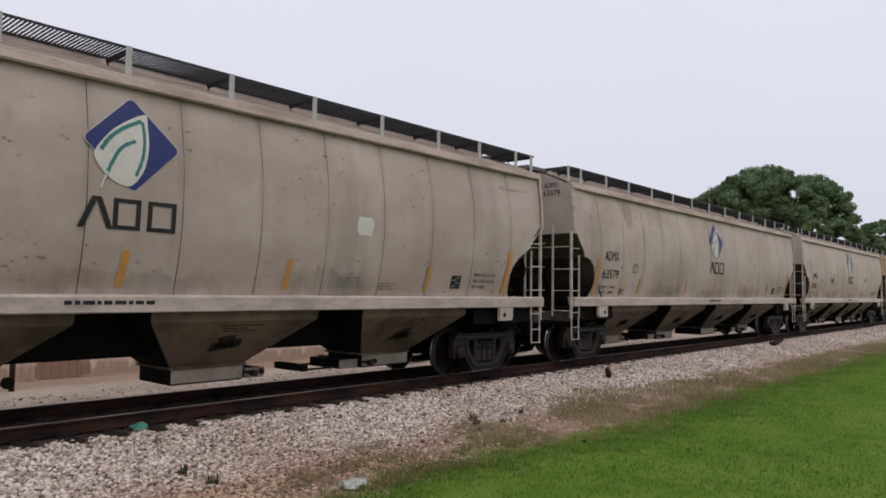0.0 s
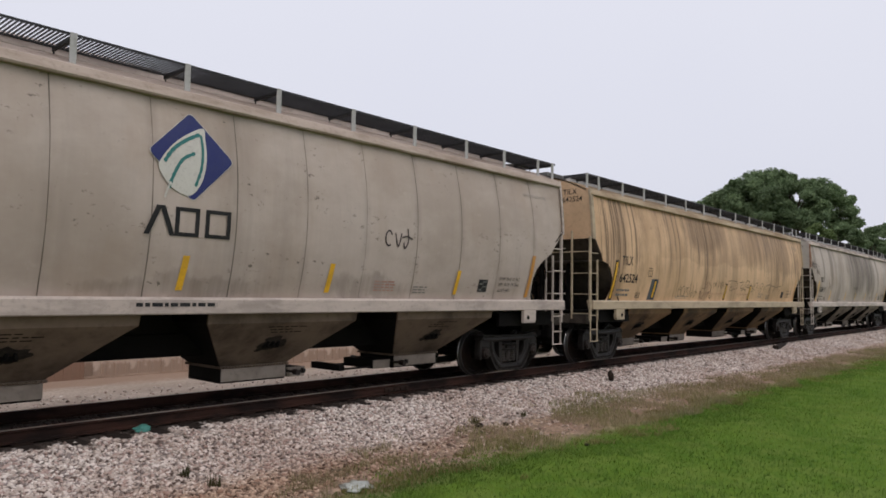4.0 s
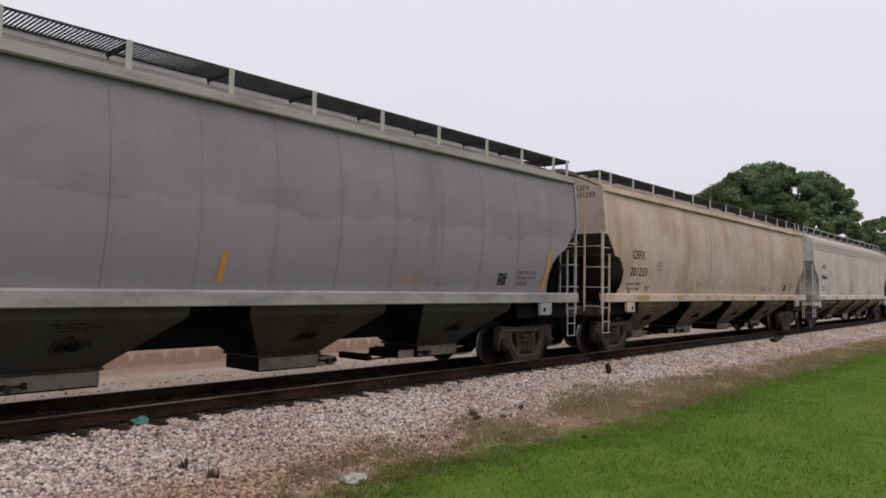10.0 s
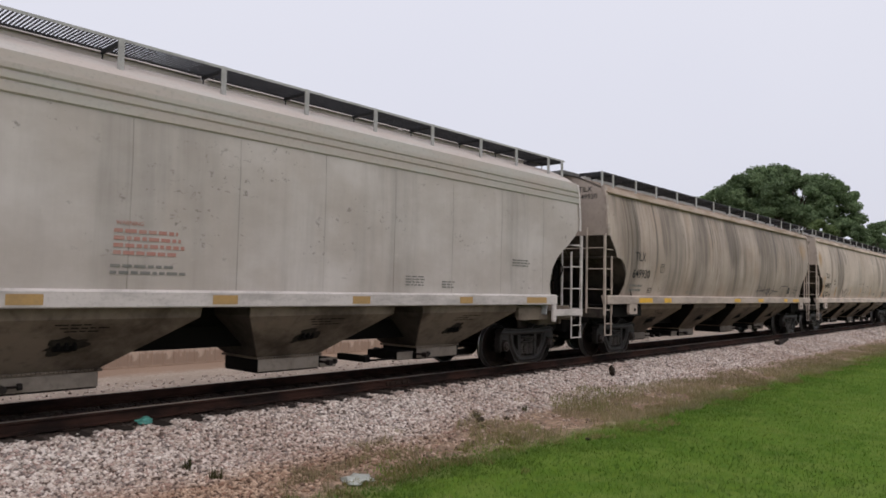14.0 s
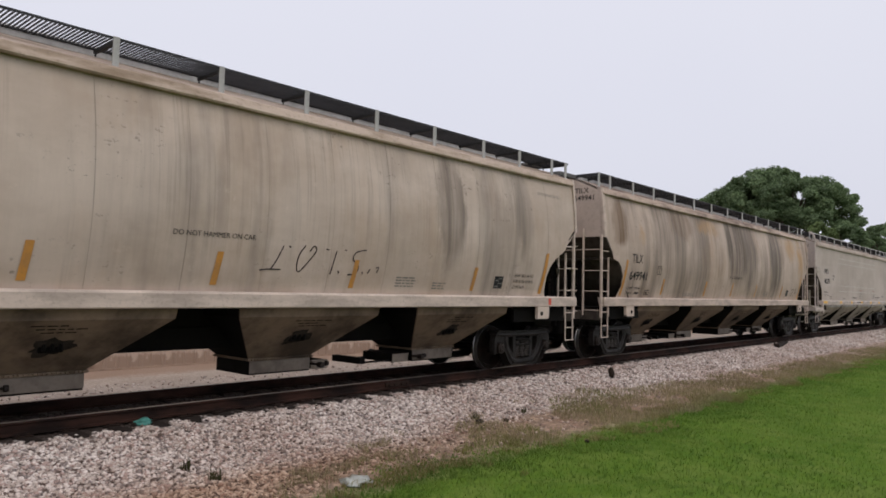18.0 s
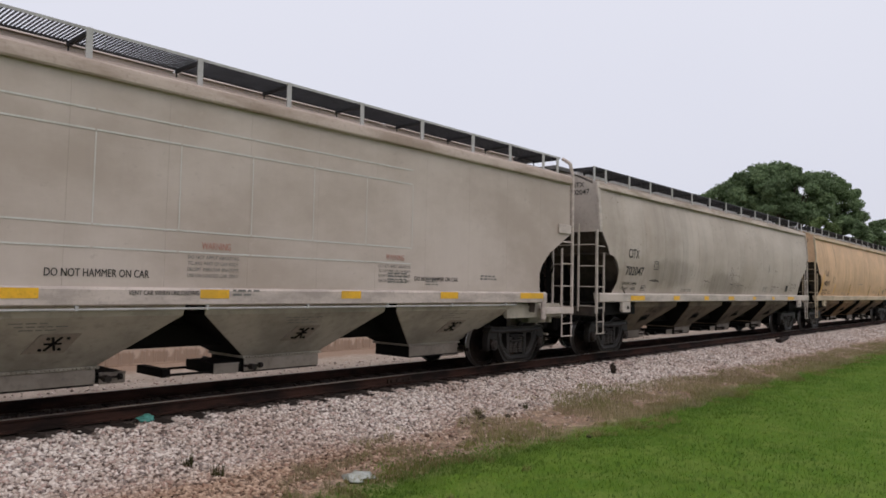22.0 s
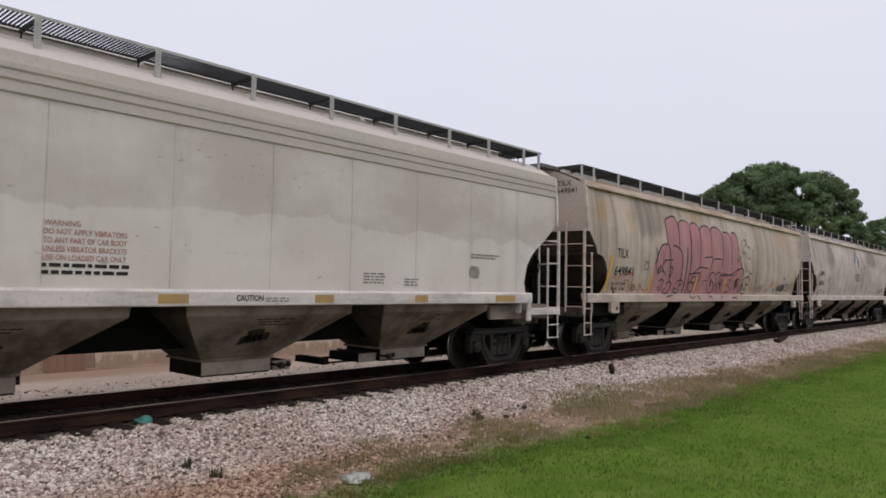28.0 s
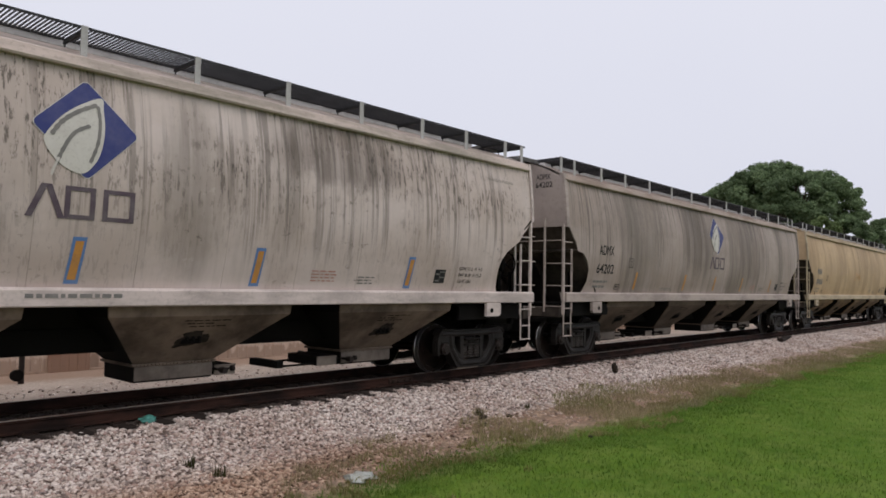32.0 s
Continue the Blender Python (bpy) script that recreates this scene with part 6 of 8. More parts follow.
def plant_lawn():
    rng = random.Random(9)
    near, dry, tufts = [], [], []
    for i in range(390000):
        x = 2.5 + 32.0 * rng.random() ** 1.7
        y = rng.uniform(0.3, 7.1)
        if y / x < 0.13 and rng.random() < 0.5:
            continue
        # the mown sward thins out unevenly towards the camera's own feet
        if rng.random() > min(x - 2.5, y - 0.3) / (0.9 + 0.8 * noise.noise((x * 1.4, y * 1.4, 9))):
            continue
        e = grass_edge(x) + 0.25 * noise.noise((x * 2.2, y * 2.2, 3))
        if y < e - 1.1 + 0.9 * rng.random() ** 2 and rng.random() < 0.72:
            continue
        if y > e - 0.35 and rng.random() < 0.35 + (y - e + 0.35) * 0.9:
            continue
        near.append((x, y, ground_height(x, y) - 0.004))
    for i in range(90000):
        x = 3.0 + 57.0 * rng.random() ** 1.6
        y = rng.uniform(5.5, 8.2)
        a, b = grass_edge(x) - 0.25, ballast_edge(x) + 0.25
        k = noise.noise((x * 0.7, y * 1.1, 7)) + 0.45 * noise.noise((x * 3.1, y * 3.1, 2)) + 0.35 * (1 - abs(2 * (y - a) / (b - a) - 1))
        if not a < y < b or k < (0.62 if x < 6.6 else 0.27 if x < 11 else -0.02):
            continue
        (dry if x < 11 or k < 0.22 else tufts).append((x, y, ground_height(x, y) - 0.004))
    edge = []
    for i in range(70000):
        x = 3.0 + 40.0 * rng.random() ** 1.6
        e = grass_edge(x)
        y = e + rng.uniform(-1.3 if x < 9 else -0.5, 0.3 if x < 9 else 0.7)
        k = noise.noise((x * 1.3, y * 1.7, 11)) + 0.6 * noise.noise((x * 5.1, y * 5.1, 5))
        if k > 0.02 + 0.5 * abs(y - e + 0.1):
            edge.append((x, y, ground_height(x, y) - 0.004))
    blades("tall_grass", tufts, 0.12, 0.005, MAT["straw"], "yellow-brown grass tufts at the ballast edge", 8)
    blades("edge_grass", edge, 0.075, 0.0036, MAT["olive"], "thin yellowish grass where the lawn meets soil", 6, bend=1.1)
    blades("lawn_grass", near, 0.046, 0.0048, MAT["grass"], "short mown bright green lawn grass", 3, bend=1.8)
    blades("dry_grass", dry, 0.11, 0.0042, MAT["straw"], "sparse dry yellowish grass on bare soil", 4)


plant_lawn()


def weed(x, y, size, seed, label, mat="grass", count=60):
    rng = random.Random(seed)
    pts = []
    for i in range(count):
        a, r = rng.uniform(0, 6.28), size * 0.5 * rng.random() ** 0.5
        pts.append((x + r * math.cos(a), y + r * math.sin(a), ground_height(x, y) - 0.01))
    w = blades("weed", pts, size * 1.1, 0.008, MAT[mat], label, seed, "weed")
    w["kind"] = ""
    del w["kind"]
    tagged(w, group="weeds along the ballast")
    return w


MAT["weedgreen"] = blade_material("dull_weed_leaves", (0.10, 0.10, 0.045), (0.15, 0.125, 0.06), (0.07, 0.07, 0.03))
for i, (x, y, sz) in enumerate(((4.45, 7.45, 0.15), (4.35, 7.95, 0.12), (9.6, 7.75, 0.14), (11.0, 7.7, 0.10))):
    weed(x, y, sz, 50 + i, "small dull green weed tuft on the gravel", "weedgreen", 50)


def lump_mesh(name, size, seed, rough=0.35, n=3):
    """A knobbly lump: a sphere pushed in and out."""
    bm = bmesh.new()
    bmesh.ops.create_icosphere(bm, subdivisions=n, radius=1.0)
    for v in bm.verts:
        k = 1 + rough * noise.noise(v.co * 1.7 + Vector((seed, 0, 0))) + 0.5 * rough * noise.noise(v.co * 4.3 + Vector((0, seed, 0)))
        v.co = Vector((v.co.x * size[0], v.co.y * size[1], v.co.z * size[2])) * k
    me = bpy.data.meshes.new(name)
    bm.to_mesh(me)
    bm.free()
    me.polygons.foreach_set("use_smooth", [True] * len(me.polygons))
    me.materials.append(None)
    return me


def lump(name, x, y, size, seed, mat, label, category, rz=0, ry=0, lift=0.7, rough=0.35):
    o = part(name, lump_mesh(name, size, seed, rough), MAT[mat])
    o.matrix_basis = pose(x, y, ground_height(x, y) + size[2] * lift, 0, ry, rz)
    return tagged(o, label, category)


MAT["mint"] = grimed("mint_green_plastic", (0.09, 0.31, 0.26), (0.03, 0.13, 0.11), 0.8, 41, 8, 0.4)
MAT["film"] = grimed("pale_torn_plastic_film", (0.44, 0.46, 0.43), (0.26, 0.27, 0.24), 0.6, 42, 9, 0.35)
MAT["clod"] = grimed("dark_earth_clod", (0.045, 0.035, 0.027), (0.020, 0.016, 0.013), 0.7, 43, 8, 0.95)
lump("plastic_bag", 4.58, 9.56, (0.13, 0.08, 0.055), 3, "mint", "crumpled mint green plastic bag lying beside the rail", "litter", 15, 0, 0.9, 0.5)
lump("plastic_sheet", 5.70, 6.42, (0.19, 0.15, 0.035), 5, "film", "torn flat pale plastic film at the lawn's edge", "litter", 30, 0, 0.6, 0.8)
lump("wood_chunk", 16.0, 8.57, (0.085, 0.07, 0.22), 7, "clod", "dark splintered wood chunk on the ballast", "debris", 20, -52, 0.62, 0.35)
for i, (x, y, sz) in enumerate(((9.5, 7.57, 0.10), (9.15, 7.25, 0.07), (10.1, 7.45, 0.07), (8.9, 7.5, 0.05), (13.8, 8.2, 0.07), (14.3, 8.0, 0.06), (9.7, 5.6, 0.05))):
    o = lump("earth_clod", x, y, (sz * 0.85, sz * 0.7, sz * 0.5), 20 + i, "clod", "dark clod of earth beside the ballast", "clod", 40 * i)
    tagged(o, group="clods beside the ballast")
plank = part("old_tie", Mesh().box(-1.2, 1.2, -0.11, 0.11, 0.0, 0.16, 0.02).put("old_tie", 0), MAT["tie"])
plank.matrix_basis = pose(31.5, 9.05, ground_height(31.5, 9.05) - 0.05, 0, 0, 8)
tagged(plank, "dark discarded wooden tie lying on the ballast", "railway tie")


# ---------------------------------------------------------------- paint marks on the cars
def on_side(style, x, z, lift):
    """A point on the near side of a car body."""
    st = STYLE[style]
    if z < SILL1:
        return (x, -(st["sill"] + 0.05 + lift), z)
    return (x, -(half_width(style, x, z) + lift), z)


def quad_strip(m, style, x0, x1, z0, z1, lift, lean=0.0):
    """A painted rectangle that follows the curve of the side; lean shifts its foot."""
    n = max(1, int((z1 - z0) / 0.16))
    for i in range(n):
        a, b = z0 + (z1 - z0) * i / n, z0 + (z1 - z0) * (i + 1) / n
        da, db = lean * (1 - i / n), lean * (1 - (i + 1) / n)
        m.add([on_side(style, x0 + da, a, lift), on_side(style, x1 + da, a, lift), on_side(style, x1 + db, b, lift), on_side(style, x0 + db, b, lift)], [(0, 1, 2, 3)])
    return m


def polygon_on_side(m, style, pts, lift):
    """A painted convex-ish polygon, cut in rows of height so that it lies on the curved side."""
    bm = bmesh.new()
    vs = [bm.verts.new((x, 0, z)) for x, z in pts]
    bm.faces.new(vs)
    zs = [p[1] for p in pts]
    k = max(1, int((max(zs) - min(zs)) / 0.15))
    for i in range(1, k):
        z = min(zs) + (max(zs) - min(zs)) * i / k
        bmesh.ops.bisect_plane(bm, geom=bm.verts[:] + bm.edges[:] + bm.faces[:], plane_co=(0, 0, z), plane_no=(0, 0, 1))
    bmesh.ops.triangulate(bm, faces=bm.faces)
    bm.verts.index_update()
    m.add([on_side(style, v.co.x, v.co.z, lift) for v in bm.verts], [tuple(v.index for v in f.verts) for f in bm.faces])
    bm.free()
    return m


def smooth_line(pts, n=6, closed=False):
    """A rounded line through the points."""
    out = []
    k = len(pts)
    for i in range(k if closed else k - 1):
        p = [pts[(i + j) % k] if closed else pts[min(max(i + j, 0), k - 1)] for j in (-1, 0, 1, 2)]
        for t in np.linspace(0, 1, n, endpoint=False):
            out.append(tuple(0.5 * (2 * p[1][c] + (p[2][c] - p[0][c]) * t + (2 * p[0][c] - 5 * p[1][c] + 4 * p[2][c] - p[3][c]) * t * t + (3 * p[1][c] - p[0][c] - 3 * p[2][c] + p[3][c]) * t ** 3) for c in (0, 1)))
    out.append(pts[0] if closed else pts[-1])
    return out


def brush(m, style, pts, width, lift, n=5, closed=False):
    """A brush line on the side of a car."""
    line = smooth_line(pts, n, closed)
    left, right = [], []
    for i, p in enumerate(line):
        a, b = line[max(0, i - 1)], line[min(len(line) - 1, i + 1)]
        d = Vector((b[0] - a[0], b[1] - a[1]))
        d = d.normalized() if d.length > 1e-6 else Vector((1, 0))
        w = width * 0.5 * (0.8 + 0.4 * math.sin(i * 1.7) ** 2)
        left.append(on_side(style, p[0] - d.y * w, p[1] + d.x * w, lift))
        right.append(on_side(style, p[0] + d.y * w, p[1] - d.x * w, lift))
    k = len(line)
    m.add(left + right, [(i, i + 1, k + i + 1, k + i) for i in range(k - 1)])
    return m


FONT = {}


def letters(body, bold=0.0):
    """The flat mesh of a word: points with u, v in 0..1 of its own box, and faces."""
    key = (body, bold)
    if key not in FONT:
        cu = bpy.data.curves.new("word", "FONT")
        twice = bold > 0.004 and ("M" in body or "W" in body)
        cu.body, cu.size, cu.offset, cu.resolution_u = body, 1.0, 0.0 if "M" in body or "W" in body else bold, 3
        ob = bpy.data.objects.new("word", cu)
        scene.collection.objects.link(ob)
        me = bpy.data.meshes.new_from_object(ob.evaluated_get(bpy.context.evaluated_depsgraph_get()))
        v = [(p.co.x, p.co.y, 0.0) for p in me.vertices]
        f = [tuple(p.vertices) for p in me.polygons]
        if twice:
            # pointed letters are thickened by a second layer a little to the side
            f += [tuple(i + len(v) for i in p) for p in f]
            v = [(a - bold, b, 0.0) for a, b, _ in v] + [(a + bold, b, 0.0008) for a, b, _ in v]
        bpy.data.objects.remove(ob)
        bpy.data.curves.remove(cu)
        bpy.data.meshes.remove(me)
        u0, u1 = min(p[0] for p in v), max(p[0] for p in v)
        w0, w1 = min(p[1] for p in v), max(p[1] for p in v)
        FONT[key] = ([((a - u0) / (u1 - u0), (b - w0) / (w1 - w0), c) for a, b, c in v], f, (u1 - u0) / (w1 - w0))
    return FONT[key]


def side_text(car, style, body, x, z, h, width=None, mat="black", bold=0.03, name="lettering"):
    v, f, ratio = letters(body, bold)
    w = width or ratio * h
    m = Mesh().add([on_side(style, x + a * w, z + b * h, 0.007 + c) for a, b, c in v], f)
    return part(name, m.put(name, 0, False), MAT[mat], car)


def end_text(car, style, body, y, z, h, width, mat="black", name="end_lettering"):
    v, f, ratio = letters(body, 0.003)
    m = Mesh().add([(-0.008 - c, y - a * width, z + b * h) for a, b, c in v], f)
    return part(name, m.put(name, 0, False), MAT[mat], car)


def fine_print(car, style, x, z, w, rows, h=0.030, gap=0.026, mat="faint", seed=1, end=False):
    """Lines of print too small to read, as word-long bars."""
    rng = random.Random(seed)
    m = Mesh()
    for r in range(rows):
        zz, xx = z - r * (h + gap), x
        stop = x + w * rng.uniform(0.75, 1.0)
        while xx < stop:
            ln = min(rng.uniform(0.05, 0.16), stop - xx)
            if end:
                m.add([(-0.008, -xx, zz), (-0.008, -xx - ln, zz), (-0.008, -xx - ln, zz + h), (-0.008, -xx, zz + h)], [(0, 1, 2, 3)])
            else:
                quad_strip(m, style, xx, xx + ln, zz, zz + h, 0.006)
            xx += ln + 0.03
    o = part("fine_print", m.put("fine_print", 0, False), MAT[mat], car)
    o["kind"] = "stuff"
    return o


def reflector(car, style, x, z0=1.76, z1=2.24, w=0.10, lean=-0.05, mat="yellow", edge=""):
    if edge:
        part("reflector_border", quad_strip(Mesh(), style, x - w * 0.85, x + w * 0.85, z0 - 0.05, z1 + 0.05, 0.006, lean).put("reflector_border", 0, False), MAT[edge], car)
    return part("reflector", quad_strip(Mesh(), style, x - w / 2, x + w / 2, z0, z1, 0.010, lean).put("reflector", 0, False), MAT[mat], car)


def sill_reflector(car, style, x0, x1, mat="yellow", z0=1.47, z1=1.60):
    return part("reflector", quad_strip(Mesh(), style, x0, x1, z0, z1, 0.006).put("reflector", 0, False), MAT[mat], car)


def outline_box(car, style, x, z, w, h, t=0.018, letter="", mat="black", word=""):
    m = Mesh()
    for a, b, c, d in ((x, x + w, z, z + t), (x, x + w, z + h - t, z + h), (x, x + t, z + t, z + h - t), (x + w - t, x + w, z + t, z + h - t)):
        quad_strip(m, style, a, b, c, d, 0.007)
    part("placard_frame", m.put("placard_frame", 0, False), MAT[mat], car)
    if letter:
        side_text(car, style, letter, x + w * 0.36, z + h * 0.18, h * 0.28, w * 0.26, mat, 0.02)
    if word:
        side_text(car, style, word, x + w * 0.14, z + h * 0.62, h * 0.15, w * 0.72, mat, 0.02)


def dark_placard(car, style, x, z, w=0.30, h=0.26):
    part("placard", quad_strip(Mesh(), style, x, x + w, z, z + h, 0.006).put("placard", 0, False), MAT["black"], car, "black inspection stencil block")
    m = Mesh()
    for i in range(2):
        quad_strip(m, style, x + 0.03, x + w * 0.42, z + 0.03 + i * h * 0.48, z + 0.06 + i * h * 0.48, 0.010)
        quad_strip(m, style, x + w * 0.5, x + w * 0.94, z + 0.10 + i * h * 0.40, z + 0.12 + i * h * 0.40, 0.010)
    quad_strip(m, style, x + w * 0.46, x + w * 0.49, z + 0.02, z + h - 0.02, 0.010)
    tagged(part("placard_print", m.put("placard_print", 0, False), MAT["faint"], car), kind="stuff")


def emblem(car, style, cx=9.52, cz=3.63, r=0.61, worn=False):
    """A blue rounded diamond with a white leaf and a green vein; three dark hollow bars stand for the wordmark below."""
    pts = []
    for k in range(4):
        a = math.pi / 2 * k
        c = (cx + (r - 0.07) * math.cos(a), cz + (r - 0.07) * math.sin(a))
        for d in np.linspace(-0.7, 0.7, 5):
            pts.append((c[0] + 0.07 * math.cos(a + d), c[1] + 0.07 * math.sin(a + d)))
    rim = [(cx + (x - cx) * 1.018, cz + (z - cz) * 1.018) for x, z in pts]
    part("emblem_border", polygon_on_side(Mesh(), style, rim, 0.005).put("emblem_border", 0, False), MAT["white"], car)
    e = part("emblem", polygon_on_side(Mesh(), style, pts, 0.007).put("emblem", 0, False), MAT["wornblue" if worn else "blue"], car, "faded blue diamond emblem with a pale leaf" if worn else "blue diamond emblem with a white leaf")
    leaf = smooth_line([(cx + dx, cz + dz) for dx, dz in ((0.18, 0.44), (-0.07, 0.31), (-0.29, 0.13), (-0.46, -0.09), (-0.50, -0.22), (-0.40, -0.39), (-0.24, -0.52), (-0.04, -0.56), (0.11, -0.39), (0.18, -0.19), (0.21, 0.05), (0.20, 0.28))], 4, True)[:-1]
    part("leaf", polygon_on_side(Mesh(), style, leaf, 0.011).put("leaf", 0, False), MAT["white"], e)
    m = Mesh()
    brush(m, style, [(cx + dx, cz + dz) for dx, dz in ((0.03, 0.05), (-0.16, -0.07), (-0.29, -0.30), (-0.36, -0.49))], 0.045, 0.015)
    brush(m, style, [(cx + dx, cz + dz) for dx, dz in ((0.12, 0.34), (-0.11, 0.21), (-0.30, 0.05), (-0.42, -0.13))], 0.05, 0.015)
    brush(m, style, [(cx + dx, cz + dz) for dx, dz in ((0.13, 0.33), (0.15, 0.11), (0.12, -0.16), (0.03, -0.42))], 0.04, 0.0155)
    part("leaf_vein", m.put("leaf_vein", 0, False), MAT["faint" if worn else "green"], e)
    st = Mesh()
    brush(st, style, [(cx - 0.33, cz - 0.40), (cx - 0.38, cz - 0.52), (cx - 0.41, cz - 0.62)], 0.03, 0.0165)
    part("leaf_stem", st.put("leaf_stem", 0, False), MAT["white"], e)
    w = Mesh()
    z0, z1 = 2.50, 2.90
    for x0, x1 in ((cx - 0.24, cx + 0.12), (cx + 0.21, cx + 0.61)):
        for a, b, c, d in ((x0, x0 + 0.065, z0, z1), (x1 - 0.065, x1, z0, z1), (x0 + 0.065, x1 - 0.065, z1 - 0.055, z1), (x0 + 0.065, x1 - 0.065, z0, z0 + 0.055)):
            quad_strip(w, style, a, b, c, d, 0.007)
    for s_ in (-1, 1):
        polygon_on_side(w, style, [(cx - 0.45 + s_ * 0.02 - 0.038, z1), (cx - 0.45 + s_ * 0.02 + 0.038, z1), (cx - 0.45 + s_ * 0.18 + 0.038, z0), (cx - 0.45 + s_ * 0.18 - 0.038, z0)], 0.007 + 0.002 * (s_ > 0))
    part("wordmark", w.put("wordmark", 0, False), MAT["black"] if not worn else MAT["mauve"], car)


MAT["tag"] = grimed("thin_faded_marker", (0.11, 0.095, 0.06), (0.22, 0.18, 0.115), 0.7, 44, 7, 0.7)
MAT["rusttag"] = grimed("brown_rust_tag", (0.16, 0.085, 0.05), (0.26, 0.16, 0.09), 0.7, 48, 7, 0.7)
MAT["mauve"] = grimed("faded_mauve_lettering", (0.10, 0.075, 0.095), (0.2, 0.18, 0.18), 0.5, 28, 4, 0.6)


def scrawl(car, style, x, z, w, h, count, seed, width=0.022, mat="spray", name="graffiti"):
    """Loose spray-can loops and strokes, no letters."""
    rng = random.Random(seed)
    m = Mesh()
    for i in range(count):
        u = x + w * (i + 0.5) / count
        s = w / count * rng.uniform(0.75, 1.25)
        kind = rng.randrange(4)
        if kind == 0:
            p = [(u - s * 0.4, z + h * rng.uniform(0.5, 1.0)), (u, z + h * rng.uniform(0, 0.3)), (u + s * 0.4, z + h * rng.uniform(0.6, 1.1))]
        elif kind == 1:
            p = [(u + s * 0.45 * math.cos(a), z + h * (0.5 + 0.45 * math.sin(a))) for a in np.linspace(0.5, rng.uniform(5, 7), 8)]
        elif kind == 2:
            p = [(u - s * 0.4, z), (u - s * 0.1, z + h), (u + s * 0.05, z + h * 0.3), (u + s * 0.3, z + h * 0.9), (u + s * 0.5, z + h * 0.1)]
        else:
            p = [(u, z + h * rng.uniform(1.0, 1.5)), (u + s * 0.1, z + h * 0.4), (u - s * 0.25, z - h * 0.05), (u - s * 0.4, z + h * 0.3)]
        brush(m, style, p, width, 0.008)
        if rng.random() < 0.5:
            zz = z + h * rng.uniform(0.3, 0.7)
            brush(m, style, [(u - s * 0.6, zz), (u, zz + 0.03), (u + s * 0.6, zz - 0.02)], width, 0.008, 3)
    return tagged(part(name, m.put(name, 0, False), MAT[mat], car, "black spray-painted scrawl" if mat == "spray" else ""), kind="stuff")


def strokes(car, style, lines, width, mat="spray", name="graffiti"):
    """Single dabs and strokes of spray paint: each line is a few (x, z) points."""
    m = Mesh()
    for p in lines:
        brush(m, style, list(p), width, 0.008, 4)
    return tagged(part(name, m.put(name, 0, False), MAT[mat], car, "black spray-painted strokes"), kind="stuff")


def car_marks(car, style, mark, number, load="", light="", dx=0.0, dz=0.0, tall=True, rear=True, end=True, fine=True, cross=True, ink="black"):
    """The usual lettering: reporting mark, number, weights, plate box, end mark and rear dimensions."""
    num_w = 0.178 * len(number)
    if not number:
        for z, w in ((2.64, 0.8), (2.16, 1.05)):
            m = Mesh()
            for i in range(5):
                quad_strip(m, style, 1.44 + dx + w * i / 5, 1.44 + dx + w * (i + 0.7) / 5, z + dz, z + dz + 0.25, 0.007)
            part("number_bars", m.put("number_bars", 0, False), MAT["faint"], car)
    else:
        side_text(car, style, mark, 1.48 + dx, 2.64 + dz, 0.25, 0.19 * len(mark) if "I" not in mark else 0.16 * len(mark), ink, 0.009, "reporting_mark")
        side_text(car, style, number, 1.42 + dx, 2.16 + dz, 0.25, num_w, ink, 0.012, "car_number")
    if load:
        side_text(car, style, "LD LMT  " + load, 1.36 + dx, 1.90 + dz * 0.4, 0.075, 0.82, ink, 0.012)
        side_text(car, style, "LT  WT    " + light, 1.36 + dx, 1.755 + dz * 0.4, 0.075, 0.80, ink, 0.012)
    else:
        fine_print(car, style, 1.36 + dx, 1.92 + dz * 0.4, 0.8, 2, 0.06, 0.07, "faint", len(number))
    outline_box(car, style, 3.12 + dx, 2.36 + dz, 0.27, 0.25, 0.016, "C", ink, "PLATE")
    outline_box(car, style, 2.52 + dx, 1.75, 0.27, 0.14, 0.016, "", ink)
    fine_print(car, style, 2.57 + dx, 1.80, 0.18, 1, 0.04, 0.02, ink, 3)
    if rear:
        dark_placard(car, style, 16.03, 1.82)
        for i, row in enumerate(("EXW 10-2  H  9-3", "EW  8-10  H 15-0", "CU FT 6351")):
            side_text(car, style, row, 16.72, 2.08 - 0.125 * i, 0.07, 0.72 if i < 2 else 0.42, ink if i < 3 else "faint", 0.01)
    if fine:
        fine_print(car, style, 13.1, 1.96, 0.55, 4, 0.022, 0.03, "redtext" if len(number) % 2 else "faint", 5)
        fine_print(car, style, 14.1, 1.88, 0.42, 3, 0.022, 0.03, "faint", 6)
        fine_print(car, style, 5.3, 1.80, 1.0, 2, 0.022, 0.03, "faint", 7)
    if cross:
        fine_print(car, style, 17.6, 4.06, 1.15, 2, 0.012, 0.026, "smudge", 18)
    if end and number:
        end_text(car, style, mark, -0.60, 4.46, 0.14, 0.42, ink)
        end_text(car, style, number, -0.58, 4.26, 0.14, 0.10 * len(number), ink)
        fine_print(car, style, -0.25, 4.24, 0.75, 5, 0.03, 0.045, "faint", 8, True)


def side_stripes(car, style, first=True, last=True, xs=(3.68, 7.01, 9.50, 12.10, 15.36), **kw):
    """Upright reflector strips; the end ones are tall and lean with the cut-out."""
    for x in xs:
        reflector(car, style, x, **kw)
    if first:
        reflector(car, style, 1.20, 1.72, 2.70, 0.11, -0.12, kw.get("mat", "yellow"), kw.get("edge", ""))
    if last:
        reflector(car, style, BODY - 1.29, 1.72, 2.66, 0.12, -0.10, "orange")


